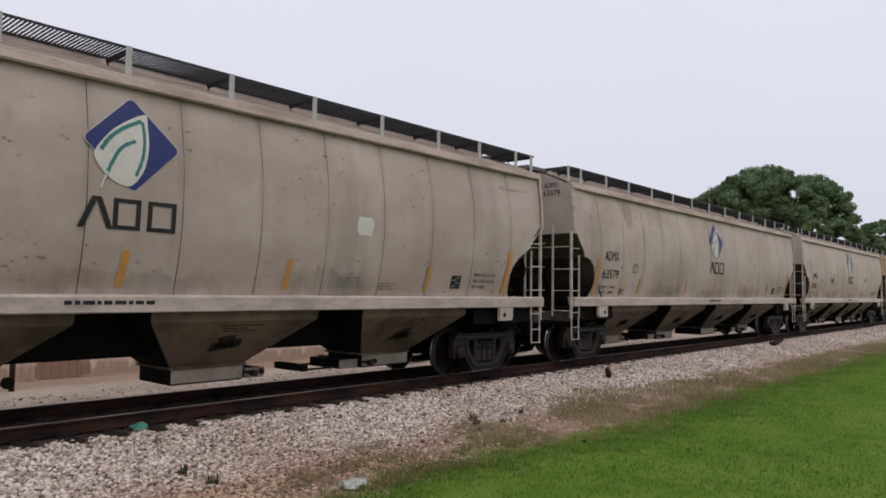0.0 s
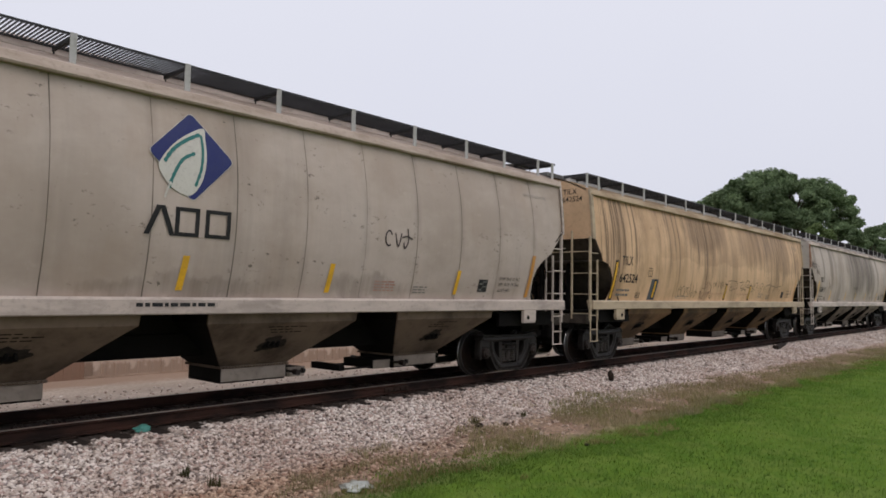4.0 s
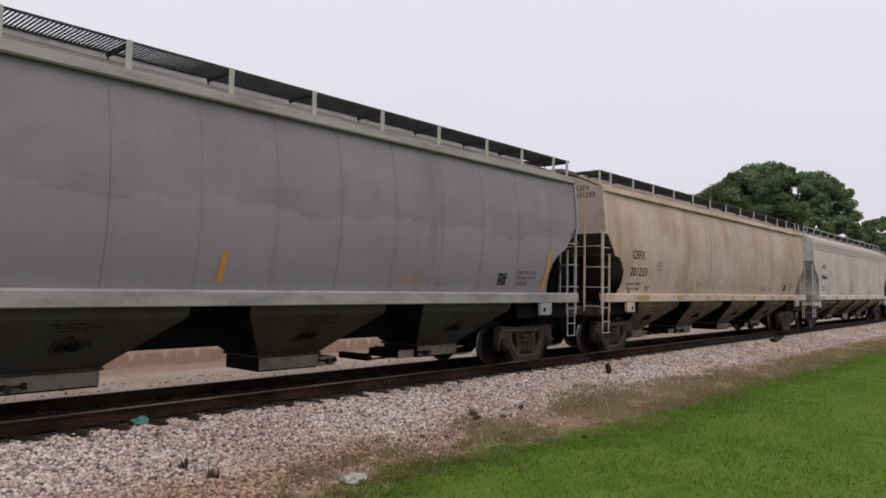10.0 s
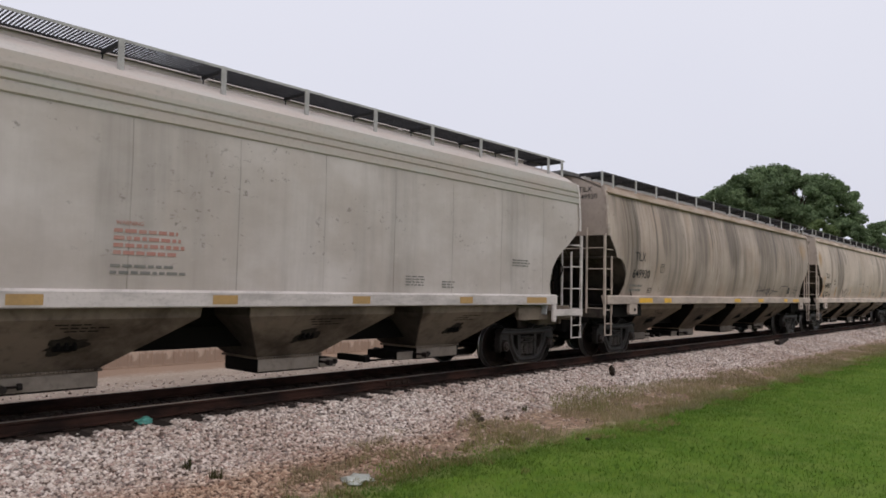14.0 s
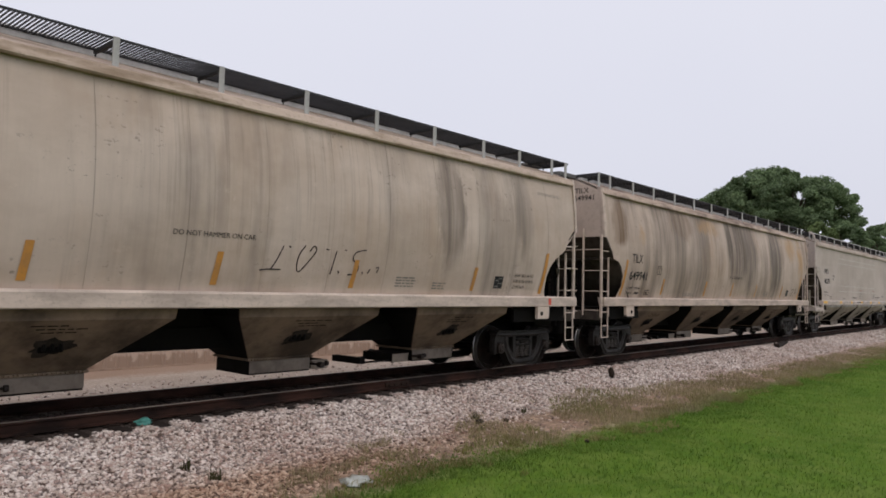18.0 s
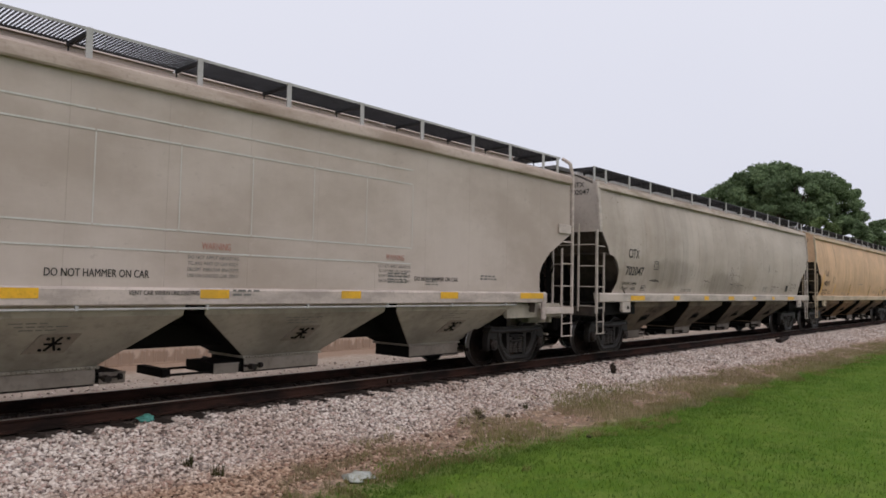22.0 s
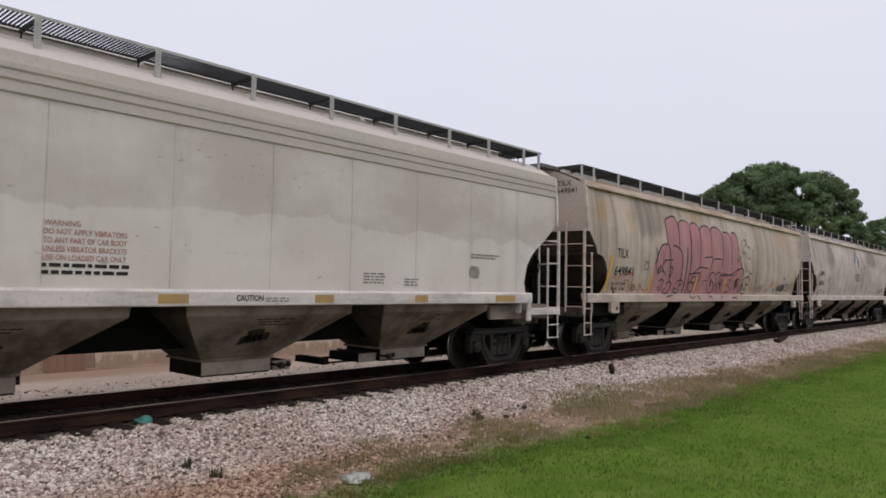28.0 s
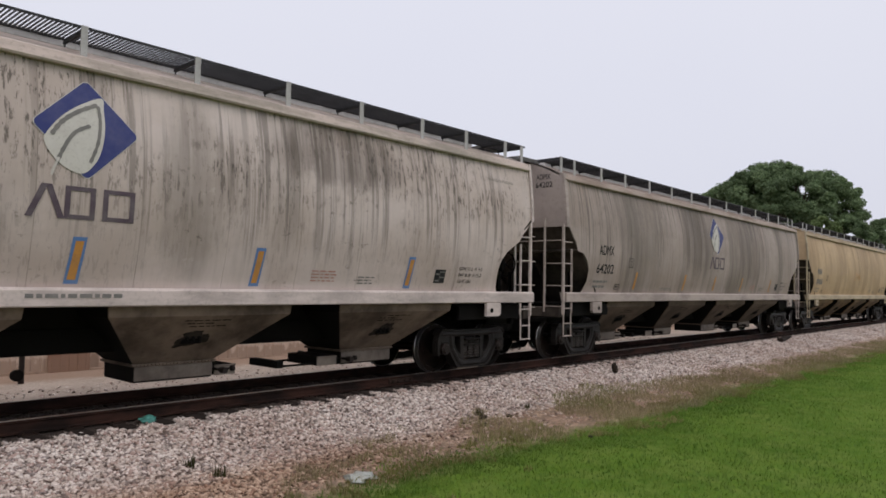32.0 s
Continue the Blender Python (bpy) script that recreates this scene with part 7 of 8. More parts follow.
MAT["orange"] = grimed("faded_orange_reflector", (0.56, 0.26, 0.055), (0.36, 0.20, 0.09), 0.6, 29, 4, 0.5)
MAT["smudge"] = grimed("grey_overpainted_patch", (0.23, 0.215, 0.20), (0.34, 0.31, 0.28), 0.8, 35, 6, 0.7)
MAT["bluegrey"] = grimed("blue_grey_patch_paint", (0.09, 0.10, 0.115), (0.14, 0.14, 0.14), 0.6, 36, 4, 0.6)
MAT["palepatch"] = grimed("fresh_pale_patch_paint", (0.60, 0.58, 0.55), (0.5, 0.48, 0.44), 0.6, 37, 4, 0.6)
MAT["teal"] = grimed("teal_spray_paint", (0.09, 0.30, 0.30), (0.2, 0.33, 0.3), 0.6, 38, 4, 0.6)


def patch(car, style, x0, x1, z0, z1, mat, name="paint_patch", lift=0.0035):
    rng = random.Random(int(x0 * 100))
    pts = []
    for i in range(14):
        a = 2 * math.pi * i / 14
        k = rng.uniform(0.88, 1.08)
        c, s_ = math.cos(a), math.sin(a)
        r = min(1 / max(abs(c), 1e-3), 1 / max(abs(s_), 1e-3)) ** 0.75
        pts.append(((x0 + x1) / 2 + (x1 - x0) / 2 * c * r * k, (z0 + z1) / 2 + (z1 - z0) / 2 * s_ * r * k))
    return part(name, polygon_on_side(Mesh(), style, pts, lift).put(name, 0, False), MAT[mat], car)


def mural(car, style):
    """Faded pink swollen shapes with dark outlines over half the car's side, and the tags round them."""
    def fill(pts, lift):
        part("graffiti_shape", polygon_on_side(Mesh(), style, smooth_line(pts, 4), lift).put("graffiti_shape", 0, False), MAT["pink"], car, "faded pink spray-painted swollen shape")

    def lines(rows, width, mat="spray", name="graffiti_outline", lift=0.009):
        for i, p in enumerate(rows):
            part(name, brush(Mesh(), style, list(p), width * 0.84, lift + 0.0006 * (i % 4)).put(name, 0, False), MAT[mat], car, "black graffiti outline" if mat == "spray" else "")

    foot = 1.69
    letters_at = ((4.62, 5.50, 4.05), (5.54, 6.40, 4.01), (6.44, 7.20, 3.99), (7.23, 8.15, 3.97), (8.18, 9.22, 3.99), (9.25, 10.08, 3.88), (10.11, 10.74, 3.92))
    for i, (a, b, t) in enumerate(letters_at):
        fill([(a, foot), (a, 2.8), (a + 0.02, t - 0.20), (a + 0.16, t - 0.03), ((a + b) / 2, t), (b - 0.12, t - 0.05), (b, t - 0.28), (b, 2.8), (b, foot)], 0.004)
    part("graffiti_shape", quad_strip(Mesh(), style, 4.62, 10.74, foot, 3.62, 0.0032).put("graffiti_shape", 0, False), MAT["pink"], car, "faded pink spray-painted ground")
    fill([(3.72, foot), (3.80, 2.45), (3.97, 2.82), (4.13, 3.03), (4.32, 3.14), (4.60, 3.16), (4.66, 2.6), (4.66, foot)], 0.0052)
    fill([(10.72, foot), (10.72, 2.78), (10.90, 2.98), (11.05, 2.75), (11.22, 2.58), (11.34, 2.2), (11.40, foot)], 0.0052)
    part("graffiti_shape", quad_strip(Mesh(), style, 3.70, 11.3, 1.45, 1.655, 0.004).put("graffiti_shape", 0, False), MAT["pinkhaze"], car, "pink overspray on the sill")
    # the swollen shapes' outlines
    lines((((3.83, 2.54), (3.97, 2.82), (4.13, 3.03), (4.30, 3.14), (4.56, 3.18), (4.72, 3.14), (4.81, 2.98), (4.86, 2.70), (4.90, 2.41), (4.93, 2.04)),
           ((4.65, 3.21), (4.61, 3.52), (4.61, 3.82), (4.64, 3.94)),
           ((4.62, 3.94), (4.78, 3.98), (5.00, 4.05), (5.27, 4.08), (5.42, 4.03), (5.51, 3.87), (5.53, 3.56), (5.50, 3.12)),
           ((5.02, 3.15), (5.23, 3.15), (5.47, 3.09), (5.66, 2.96), (5.73, 2.72), (5.76, 2.48), (5.77, 2.11), (5.74, 1.92))), 0.062)
    lines((((5.53, 3.62), (5.60, 3.86), (5.74, 3.97), (6.00, 4.02), (6.28, 3.99), (6.41, 3.88), (6.43, 3.64), (6.41, 3.17), (6.38, 2.72), (6.39, 2.27)),
           ((6.49, 3.92), (6.72, 4.00), (6.98, 3.98), (7.17, 3.87), (7.24, 3.70), (7.21, 3.27), (7.16, 2.79), (7.14, 2.54)),
           ((7.24, 3.77), (7.42, 3.91), (7.72, 3.98), (7.98, 3.97), (8.13, 3.88), (8.20, 3.70), (8.15, 3.24), (8.13, 2.94))), 0.05)
    lines((((6.11, 3.17), (6.11, 2.88), (6.10, 2.50), (6.11, 2.06), (6.07, 1.71)), ((6.42, 3.75), (6.42, 3.2), (6.39, 2.6))), 0.085)
    lines((((8.18, 3.85), (8.40, 3.97), (8.74, 4.01), (9.04, 3.94), (9.22, 3.76), (9.22, 3.36), (9.19, 2.96), (9.11, 2.64)),
           ((9.34, 3.86), (9.61, 3.89), (9.89, 3.86), (10.06, 3.71), (10.08, 3.38), (10.06, 2.88), (10.05, 2.50)),
           ((10.15, 3.85), (10.37, 3.94), (10.60, 3.89), (10.73, 3.71), (10.72, 3.27), (10.67, 2.84), (10.91, 3.07), (11.05, 2.78), (11.19, 2.66))), 0.055)
    lines((((7.52, 2.89), (7.82, 2.92), (8.17, 2.93), (8.22, 2.84), (8.07, 2.50), (8.03, 2.21)), ((8.27, 2.85), (8.64, 2.90), (9.19, 2.89)),
           ((6.64, 2.33), (6.88, 2.44), (7.18, 2.55), (7.84, 2.54)), ((9.00, 2.33), (9.42, 2.33), (10.07, 2.40), (10.57, 2.53), (11.19, 2.63), (11.31, 2.35), (11.41, 1.73))), 0.05)
    # scribbles on the left bulge
    lines((((3.87, 3.02), (3.95, 2.71), (3.91, 2.50), (3.99, 2.29), (4.05, 2.46), (4.09, 2.22), (4.18, 2.52), (4.24, 2.26)), ((4.35, 2.95), (4.33, 2.59), (4.30, 2.32)),
           ((4.53, 2.66), (4.29, 2.48), (4.62, 2.23)), ((4.42, 2.68), (4.74, 2.70), (5.02, 2.72)), ((4.84, 2.47), (5.07, 2.46), (4.93, 2.13))), 0.045)
    # the row of loops along the foot
    lines((((4.21, 2.04), (4.38, 2.10), (4.56, 2.06), (4.49, 2.00), (4.46, 1.83), (4.34, 1.77), (4.26, 1.85), (4.35, 1.91)),
           ((4.76, 1.98), (4.95, 2.04), (5.12, 1.99), (5.09, 1.84), (4.91, 1.70), (4.69, 1.69), (4.63, 1.78), (4.81, 1.84)), ((4.58, 1.58), (4.74, 1.60), (5.07, 1.64)),
           ((5.48, 2.01), (5.62, 2.10), (5.91, 2.08), (5.90, 1.96), (5.74, 1.95), (5.73, 1.77), (5.56, 1.70), (5.39, 1.76), (5.41, 1.85), (5.57, 1.83))), 0.05)
    lines((((6.32, 1.71), (6.35, 2.01), (6.37, 2.17), (6.39, 2.30), (6.83, 2.34), (7.21, 2.37), (7.23, 2.18), (7.14, 2.08)), ((6.59, 2.22), (6.85, 2.24), (6.93, 2.14), (6.88, 2.05), (6.67, 2.04), (6.46, 2.06), (6.45, 1.92), (6.54, 1.78), (6.70, 1.74), (6.84, 1.81), (6.83, 2.02)), ((6.67, 2.03), (6.65, 2.23))), 0.055)
    lines((((6.31, 1.62), (6.54, 1.54), (6.76, 1.60)), ((6.95, 1.65), (7.11, 1.55), (7.23, 1.50)), ((7.93, 1.53), (8.02, 1.61), (8.18, 1.58), (8.21, 1.50)), ((9.02, 1.50), (9.09, 1.62), (9.20, 1.53)), ((10.12, 1.53), (10.37, 1.58), (10.58, 1.52), (10.62, 1.64))), 0.05)
    lines((((8.46, 2.42), (8.17, 2.38), (8.01, 2.17), (7.99, 1.96), (8.16, 1.76), (8.43, 1.73), (8.60, 1.87), (8.48, 2.08), (8.28, 2.12)), ((8.49, 2.40), (8.65, 2.25), (8.74, 2.14)), ((8.76, 1.74), (8.67, 1.98), (8.79, 2.06), (8.94, 1.74)), ((8.60, 2.35), (8.93, 2.45), (9.04, 2.26), (8.96, 2.10)), ((8.98, 1.71), (8.91, 1.99), (9.07, 2.07), (9.26, 1.74))), 0.046)
    lines((((9.06, 2.32), (9.34, 2.39), (9.65, 2.35), (9.69, 2.12), (9.50, 1.83), (9.40, 1.76)), ((9.16, 2.19), (9.26, 1.88)), ((9.33, 2.22), (9.43, 1.89)), ((9.84, 2.18), (10.08, 2.19), (10.10, 2.08), (9.80, 2.01), (10.15, 1.90), (10.10, 1.78), (9.71, 1.75)), ((9.49, 2.40), (10.13, 2.34), (10.70, 2.46))), 0.046)
    lines((((10.18, 2.31), (10.36, 2.03), (10.28, 1.73)), ((10.46, 2.15), (10.83, 2.25), (11.02, 2.17), (10.88, 2.01), (10.63, 1.97)), ((10.67, 2.16), (10.60, 1.76)), ((10.98, 1.98), (11.14, 1.74)), ((11.14, 1.74), (11.21, 1.99), (11.40, 1.80), (11.42, 2.06), (11.63, 1.84), (11.74, 1.94))), 0.044)
    lines((((10.59, 2.58), (11.25, 2.61), (11.33, 2.24), (11.29, 1.86)), ((11.42, 2.24), (11.83, 2.36), (12.11, 2.24), (12.05, 2.07), (11.70, 2.08), (11.75, 2.29)), ((11.80, 2.07), (11.75, 1.74), (11.48, 1.71), (11.29, 1.86))), 0.05)
    lines((((7.57, 1.95), (7.57, 2.10), (7.71, 2.13), (8.02, 2.14)), ((7.68, 2.13), (7.66, 1.95)), ((7.81, 2.31), (7.88, 2.20))), 0.02)
    for x0, x1, z0, z1 in ((8.20, 8.31, 1.92, 2.22), (9.13, 9.22, 1.87, 2.23), (10.56, 10.85, 1.88, 2.21)):
        patch(car, style, x0, x1, z0, z1, "spray", "graffiti_shape", 0.0075)
    # the tall thin tag beside the pink shapes
    lines((((11.18, 3.71), (11.22, 3.45), (11.28, 3.08)), ((11.13, 3.24), (11.26, 3.25), (11.40, 3.26)), ((11.80, 4.05), (11.74, 3.74), (11.67, 3.45)), ((11.38, 3.68), (11.58, 3.75), (11.60, 3.61), (11.40, 3.47)),
           ((11.46, 3.31), (11.48, 3.13), (11.50, 2.96)), ((11.64, 3.29), (11.72, 3.20), (11.74, 2.99), (11.93, 3.08), (12.07, 2.95)), ((11.29, 2.91), (11.46, 2.72), (11.64, 2.53)),
           ((11.69, 2.91), (11.73, 2.67), (11.98, 2.48), (12.24, 2.49), (12.28, 2.71), (12.24, 3.15), (12.31, 3.34), (12.44, 3.38)), ((11.81, 3.39), (11.89, 3.51), (12.02, 3.41))), 0.036, "spray", "graffiti_tag")
    # red tags
    lines((((12.36, 1.81), (12.34, 2.10), (12.49, 2.07), (12.38, 1.96), (12.59, 1.81)), ((12.58, 2.07), (12.69, 1.96), (12.67, 1.85)), ((12.75, 2.15), (12.87, 2.31), (12.87, 2.01)), ((12.89, 2.16), (13.0, 2.18), (13.13, 2.21)),
           ((12.77, 1.85), (12.94, 1.93), (13.11, 1.82))), 0.026, "redspray", "red_tag")
    lines((((14.51, 2.31), (14.23, 2.25), (14.18, 2.05), (14.35, 1.84), (14.67, 1.89), (14.61, 2.02), (14.46, 2.01)),
           ((14.70, 2.23), (14.70, 2.10), (14.88, 2.08), (14.85, 1.90)), ((15.00, 2.26), (14.89, 2.20), (15.00, 2.09), (15.01, 2.24), (15.03, 1.90))), 0.03, "redspray", "red_tag")
    lines((((18.33, 3.60), (18.60, 3.97), (18.88, 3.98), (18.77, 3.44), (18.31, 3.31)), ((18.33, 3.55), (18.40, 3.32), (18.51, 3.54), (18.58, 3.37)),
           ((1.37, 2.07), (1.51, 2.16), (1.60, 2.01), (1.77, 2.18), (1.83, 2.05), (1.65, 1.70), (1.42, 1.98)), ((1.92, 2.12), (2.51, 2.25), (2.48, 1.95), (2.35, 1.68)), ((2.00, 2.03), (2.32, 2.01), (2.34, 1.71)),
           ((2.64, 1.68), (2.59, 1.95), (3.03, 1.72), (3.02, 1.96), (3.30, 1.76), (3.64, 1.80))), 0.034, "redspray", "red_tag")
    # the padlock and the small grey and orange tags
    lines((((16.36, 2.02), (16.27, 2.25), (16.38, 2.41), (16.58, 2.35), (16.66, 2.03)),), 0.04, "spray", "graffiti_tag")
    patch(car, style, 16.20, 16.62, 1.84, 2.10, "spray", "graffiti_tag", 0.007)
    scrawl(car, style, 15.55, 1.82, 0.62, 0.30, 5, 61, 0.03, "bluegrey", "small_tag")
    scrawl(car, style, 16.95, 1.82, 0.85, 0.40, 5, 26, 0.026, "smudge", "small_tag")
    patch(car, style, 15.12, 15.38, 1.78, 1.96, "teal")
    fine_print(car, style, 13.35, 2.04, 0.5, 5, 0.03, 0.035, "faint", 62)


# the tree group seen over the cars
tree(91.0, 26.3, 17.8, 16.4, 3, "large spreading broadleaf tree with dense green leaves", "leaf", 150000, 0.15, 0.55, clumps=80, spurs=((-1.8, 6.3, 15.2, 1.1), (-2.0, 7.2, 14.4, 1.2), (-2.3, 8.2, 13.6, 1.1), (-2.4, 8.9, 12.4, 1.2), (-0.6, 2.2, 17.2, 1.3), (0.0, 0.4, 17.4, 1.2), (-1.1, 4.0, 16.5, 1.3), (-1.5, 5.2, 15.4, 1.3), (-1.2, 5.0, 13.4, 1.3), (1.2, -4.6, 15.9, 1.3), (1.5, -5.6, 15.0, 1.3), (1.8, -6.5, 13.9, 1.3), (2.0, -7.3, 12.7, 1.2), (2.1, -7.8, 11.3, 1.2), (1.8, -6.6, 10.9, 1.2)), open_low=0.5)
tree(98.0, 18.3, 10.6, 8.0, 5, "smaller green broadleaf tree beside the large one", "leaf", 28000, 0.17, clumps=30)
tree(80.0, 19.3, 10.3, 6.6, 8, "light green young broadleaf tree behind the track", "leaf2", 30000, 0.15, 0.25, clumps=34)
tree(87.0, 18.0, 10.9, 7.6, 9, "low green bushy tree near the track", "leaf", 30000, 0.15, 0.25, clumps=34)
hedge(86.0, 20.5, 34.0, 5.4, 7.0, 11, "light green bushes below the trees", "leaf2", 60000, 0.19)
tree(118.0, 19.6, 13.6, 9.0, 13, "green broadleaf tree at the edge of the wood", "leaf", 30000, 0.24, clumps=30)
tree(132.0, 21.0, 15.0, 12.0, 14, "green broadleaf tree far along the track", "leaf", 28000, 0.28, clumps=30)

# ---------------------------------------------------------------- the train
GREY = (0.51, 0.465, 0.40)
MAT["tanmark"] = grimed("faded_tan_reflector", (0.44, 0.275, 0.11), (0.30, 0.20, 0.10), 0.6, 39, 4, 0.6)
MAT["rustpost"] = grimed("red_brown_rust", (0.24, 0.105, 0.055), (0.36, 0.22, 0.14), 0.7, 47, 4, 0.85)
MAT["rustpatch"] = grimed("ochre_rust_patch", (0.36, 0.25, 0.13), (0.42, 0.33, 0.21), 0.7, 40, 3, 0.8)
CARS = []


def car(k, style, base, label, hop=None, **kw):
    base = tuple(c * a for c, a in zip(base, (0.985, 0.905, 0.925)))
    steel = kw.pop("steel", "truck")
    lefts = kw.pop("lefts", (1, 3))
    sill = kw.pop("sill", base)
    ends = kw.pop("ends", tuple(c * a for c, a in zip(base, (0.94, 0.94, 0.95))))
    grime = kw.pop("chord", tuple(c * a for c, a in zip(sill, (0.58, 0.52, 0.46))))
    paint = car_paint("weathered_car_paint", base, seed=k + 1, sheets=PANELS.get(style, 15), **kw)
    sp = grimed("weathered_sill_paint", tuple(min(1, c * 1.05) for c in sill), tuple(c * 0.66 for c in sill), 0.9, 30 + k, 2.2, 0.65, 0, (0.5, 1.5, 1.5))
    cp = grimed("weathered_roof_paint", tuple(min(1, c * a) for c, a in zip(sill, (0.90, 0.86, 0.82))), grime, 1.0, 130 + k, 1.7, 0.7, 0, (0.4, 1.6, 1.6))
    # hopper paint: the body colour darkened and browned unless one is given
    hp = grimed("mottled_hopper_paint", hop or tuple(c * a for c, a in zip(base, (0.37, 0.325, 0.265))), tuple(c * 0.6 for c in hop) if hop and hop[0] > 0.3 else (0.055, 0.040, 0.030), 0.9, 60 + k, 0.9, 0.75)
    ep = grimed("weathered_end_paint", ends, tuple(c * 0.75 for c in ends), 0.7, 90 + k, 1.0, 0.6)
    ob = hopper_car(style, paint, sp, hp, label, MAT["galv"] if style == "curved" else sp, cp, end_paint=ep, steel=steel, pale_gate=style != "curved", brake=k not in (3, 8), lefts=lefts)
    CARS.append((k, ob))
    return ob


c = car(0, "seamed", (0.46, 0.42, 0.37), "light grey covered hopper car with a blue leaf emblem", streak=0.35, cover=0.3, stains=0.2, scuff=0.8, seam=0.8, marks=((5.5, 1.82, 1.6, 0.28, "soot", 0.45), (9.5, 1.80, 1.8, 0.22, "soot", 0.4), (13.0, 1.85, 1.2, 0.3, "soot", 0.4), (7.6, 3.5, 0.5, 1.0, "brown", 0.35)))
emblem(c, "seamed")
side_stripes(c, "seamed", mat="orange")
car_marks(c, "seamed", "ADMX", "", "", "")
patch(c, "seamed", 13.42, 13.80, 2.70, 3.04, "palepatch")
fine_print(c, "seamed", 8.75, 1.54, 1.35, 1, 0.05, 0.02, "black", 9)

c = car(1, "seamed", (0.475, 0.435, 0.38), "light grey covered hopper car with scuffed seams and emblem", streak=0.3, cover=0.25, stains=0.15, scuff=0.8, seam=0.8, marks=((5.5, 1.82, 1.6, 0.28, "soot", 0.45), (9.5, 1.80, 1.8, 0.22, "soot", 0.4), (13.0, 1.85, 1.2, 0.3, "soot", 0.4), (2.9, 4.0, 0.35, 0.6, "brown", 0.7), (2.5, 1.95, 0.6, 0.4, "orange", 0.35)))
emblem(c, "seamed")
side_stripes(c, "seamed", mat="orange")
car_marks(c, "seamed", "ADMX", "63579", "217100", "68900")
fine_print(c, "seamed", 8.8, 1.54, 1.35, 1, 0.05, 0.02, "black", 9)

c = car(2, "seamed", (0.505, 0.465, 0.405), "light grey emblem car with smudged black graffiti", streak=0.3, cover=0.3, stains=0.15, scuff=0.8, seam=0.8, marks=((4.4, 3.9, 0.7, 0.7, "orange", 0.25), (5.5, 1.82, 1.6, 0.28, "soot", 0.45), (9.5, 1.80, 1.8, 0.22, "soot", 0.4), (13.0, 1.85, 1.2, 0.3, "soot", 0.4), (1.0, 3.2, 0.7, 0.5, "soot", 0.25)))
emblem(c, "seamed")
side_stripes(c, "seamed")
car_marks(c, "seamed", "ADMX", "63562", "217100", "68900")
scrawl(c, "seamed", 4.85, 2.52, 0.75, 0.18, 6, 31, 0.03)
patch(c, "seamed", 5.52, 5.80, 2.30, 2.92, "smudge")
scrawl(c, "seamed", 13.2, 2.6, 0.7, 0.3, 3, 32, 0.03)
fine_print(c, "seamed", 8.8, 1.54, 1.35, 1, 0.05, 0.02, "black", 9)

c = car(3, "curved", (0.70, 0.515, 0.31), "tan covered hopper car streaked brown, with scrawled tags", sill=(0.46, 0.37, 0.26), comb=0.85, streak=0.6, cover=0.45, dirt=(0.19, 0.12, 0.07), stains=0.5, wide=1.4, wash=0.35, wash_z=2.9, marks=((17.85, 3.5, 0.18, 1.0, "brown", 0.8), (7.5, 4.0, 2.2, 0.9, "brown", 0.8), (12.5, 3.9, 2.5, 1.1, "brown", 0.7), (16.2, 3.6, 0.9, 1.3, "brown", 0.6)), chord=(0.24, 0.16, 0.09))
side_stripes(c, "curved", edge="black", xs=(3.68, 9.50, 12.03))
car_marks(c, "curved", "TILX", "642524")
part("paint_patch", quad_strip(Mesh(), "curved", 3.42, 3.88, 1.69, 2.30, 0.005, -0.10).put("paint_patch", 0, False), MAT["bluegrey"], c, "dark blue-grey paint patch")
scrawl(c, "curved", 5.4, 1.80, 1.5, 0.35, 6, 33, 0.016, "tag", "faded_tag")
strokes(c, "curved", (((7.37, 2.76), (7.41, 2.42), (7.48, 2.14)), ((7.3, 2.1), (7.56, 2.09), (7.77, 2.21), (7.65, 2.3), (7.58, 2.15)), ((7.79, 2.31), (8.1, 2.1), (7.81, 1.92)), ((7.11, 1.98), (7.34, 1.73), (7.58, 1.91)),
                      ((7.19, 1.73), (7.23, 2.01), (7.45, 1.7)), ((7.83, 1.77), (7.91, 1.98), (8.12, 1.74)), ((8.1, 2.11), (8.09, 1.74), (8.25, 1.87), (8.22, 1.72))), 0.022, "rusttag", "faded_tag")
strokes(c, "curved", (((8.28, 2.12), (8.32, 2.31), (8.4, 2.16), (8.47, 2.35), (8.53, 2.13)), ((8.69, 2.11), (8.8, 2.34), (8.96, 2.12)), ((8.96, 2.35), (8.99, 2.12), (9.11, 2.29), (9.0, 2.35)), ((9.21, 2.33), (9.23, 2.17), (9.39, 2.34)),
                      ((9.61, 2.39), (9.86, 2.40), (10.11, 2.41)), ((9.87, 2.39), (9.88, 2.27), (9.89, 2.16)), ((10.16, 2.39), (10.49, 2.37), (10.57, 2.16), (10.24, 2.1)), ((9.83, 2.14), (10.06, 2.2), (10.16, 2.1), (9.93, 2.04), (9.83, 2.14))), 0.020, "tag", "faded_tag")
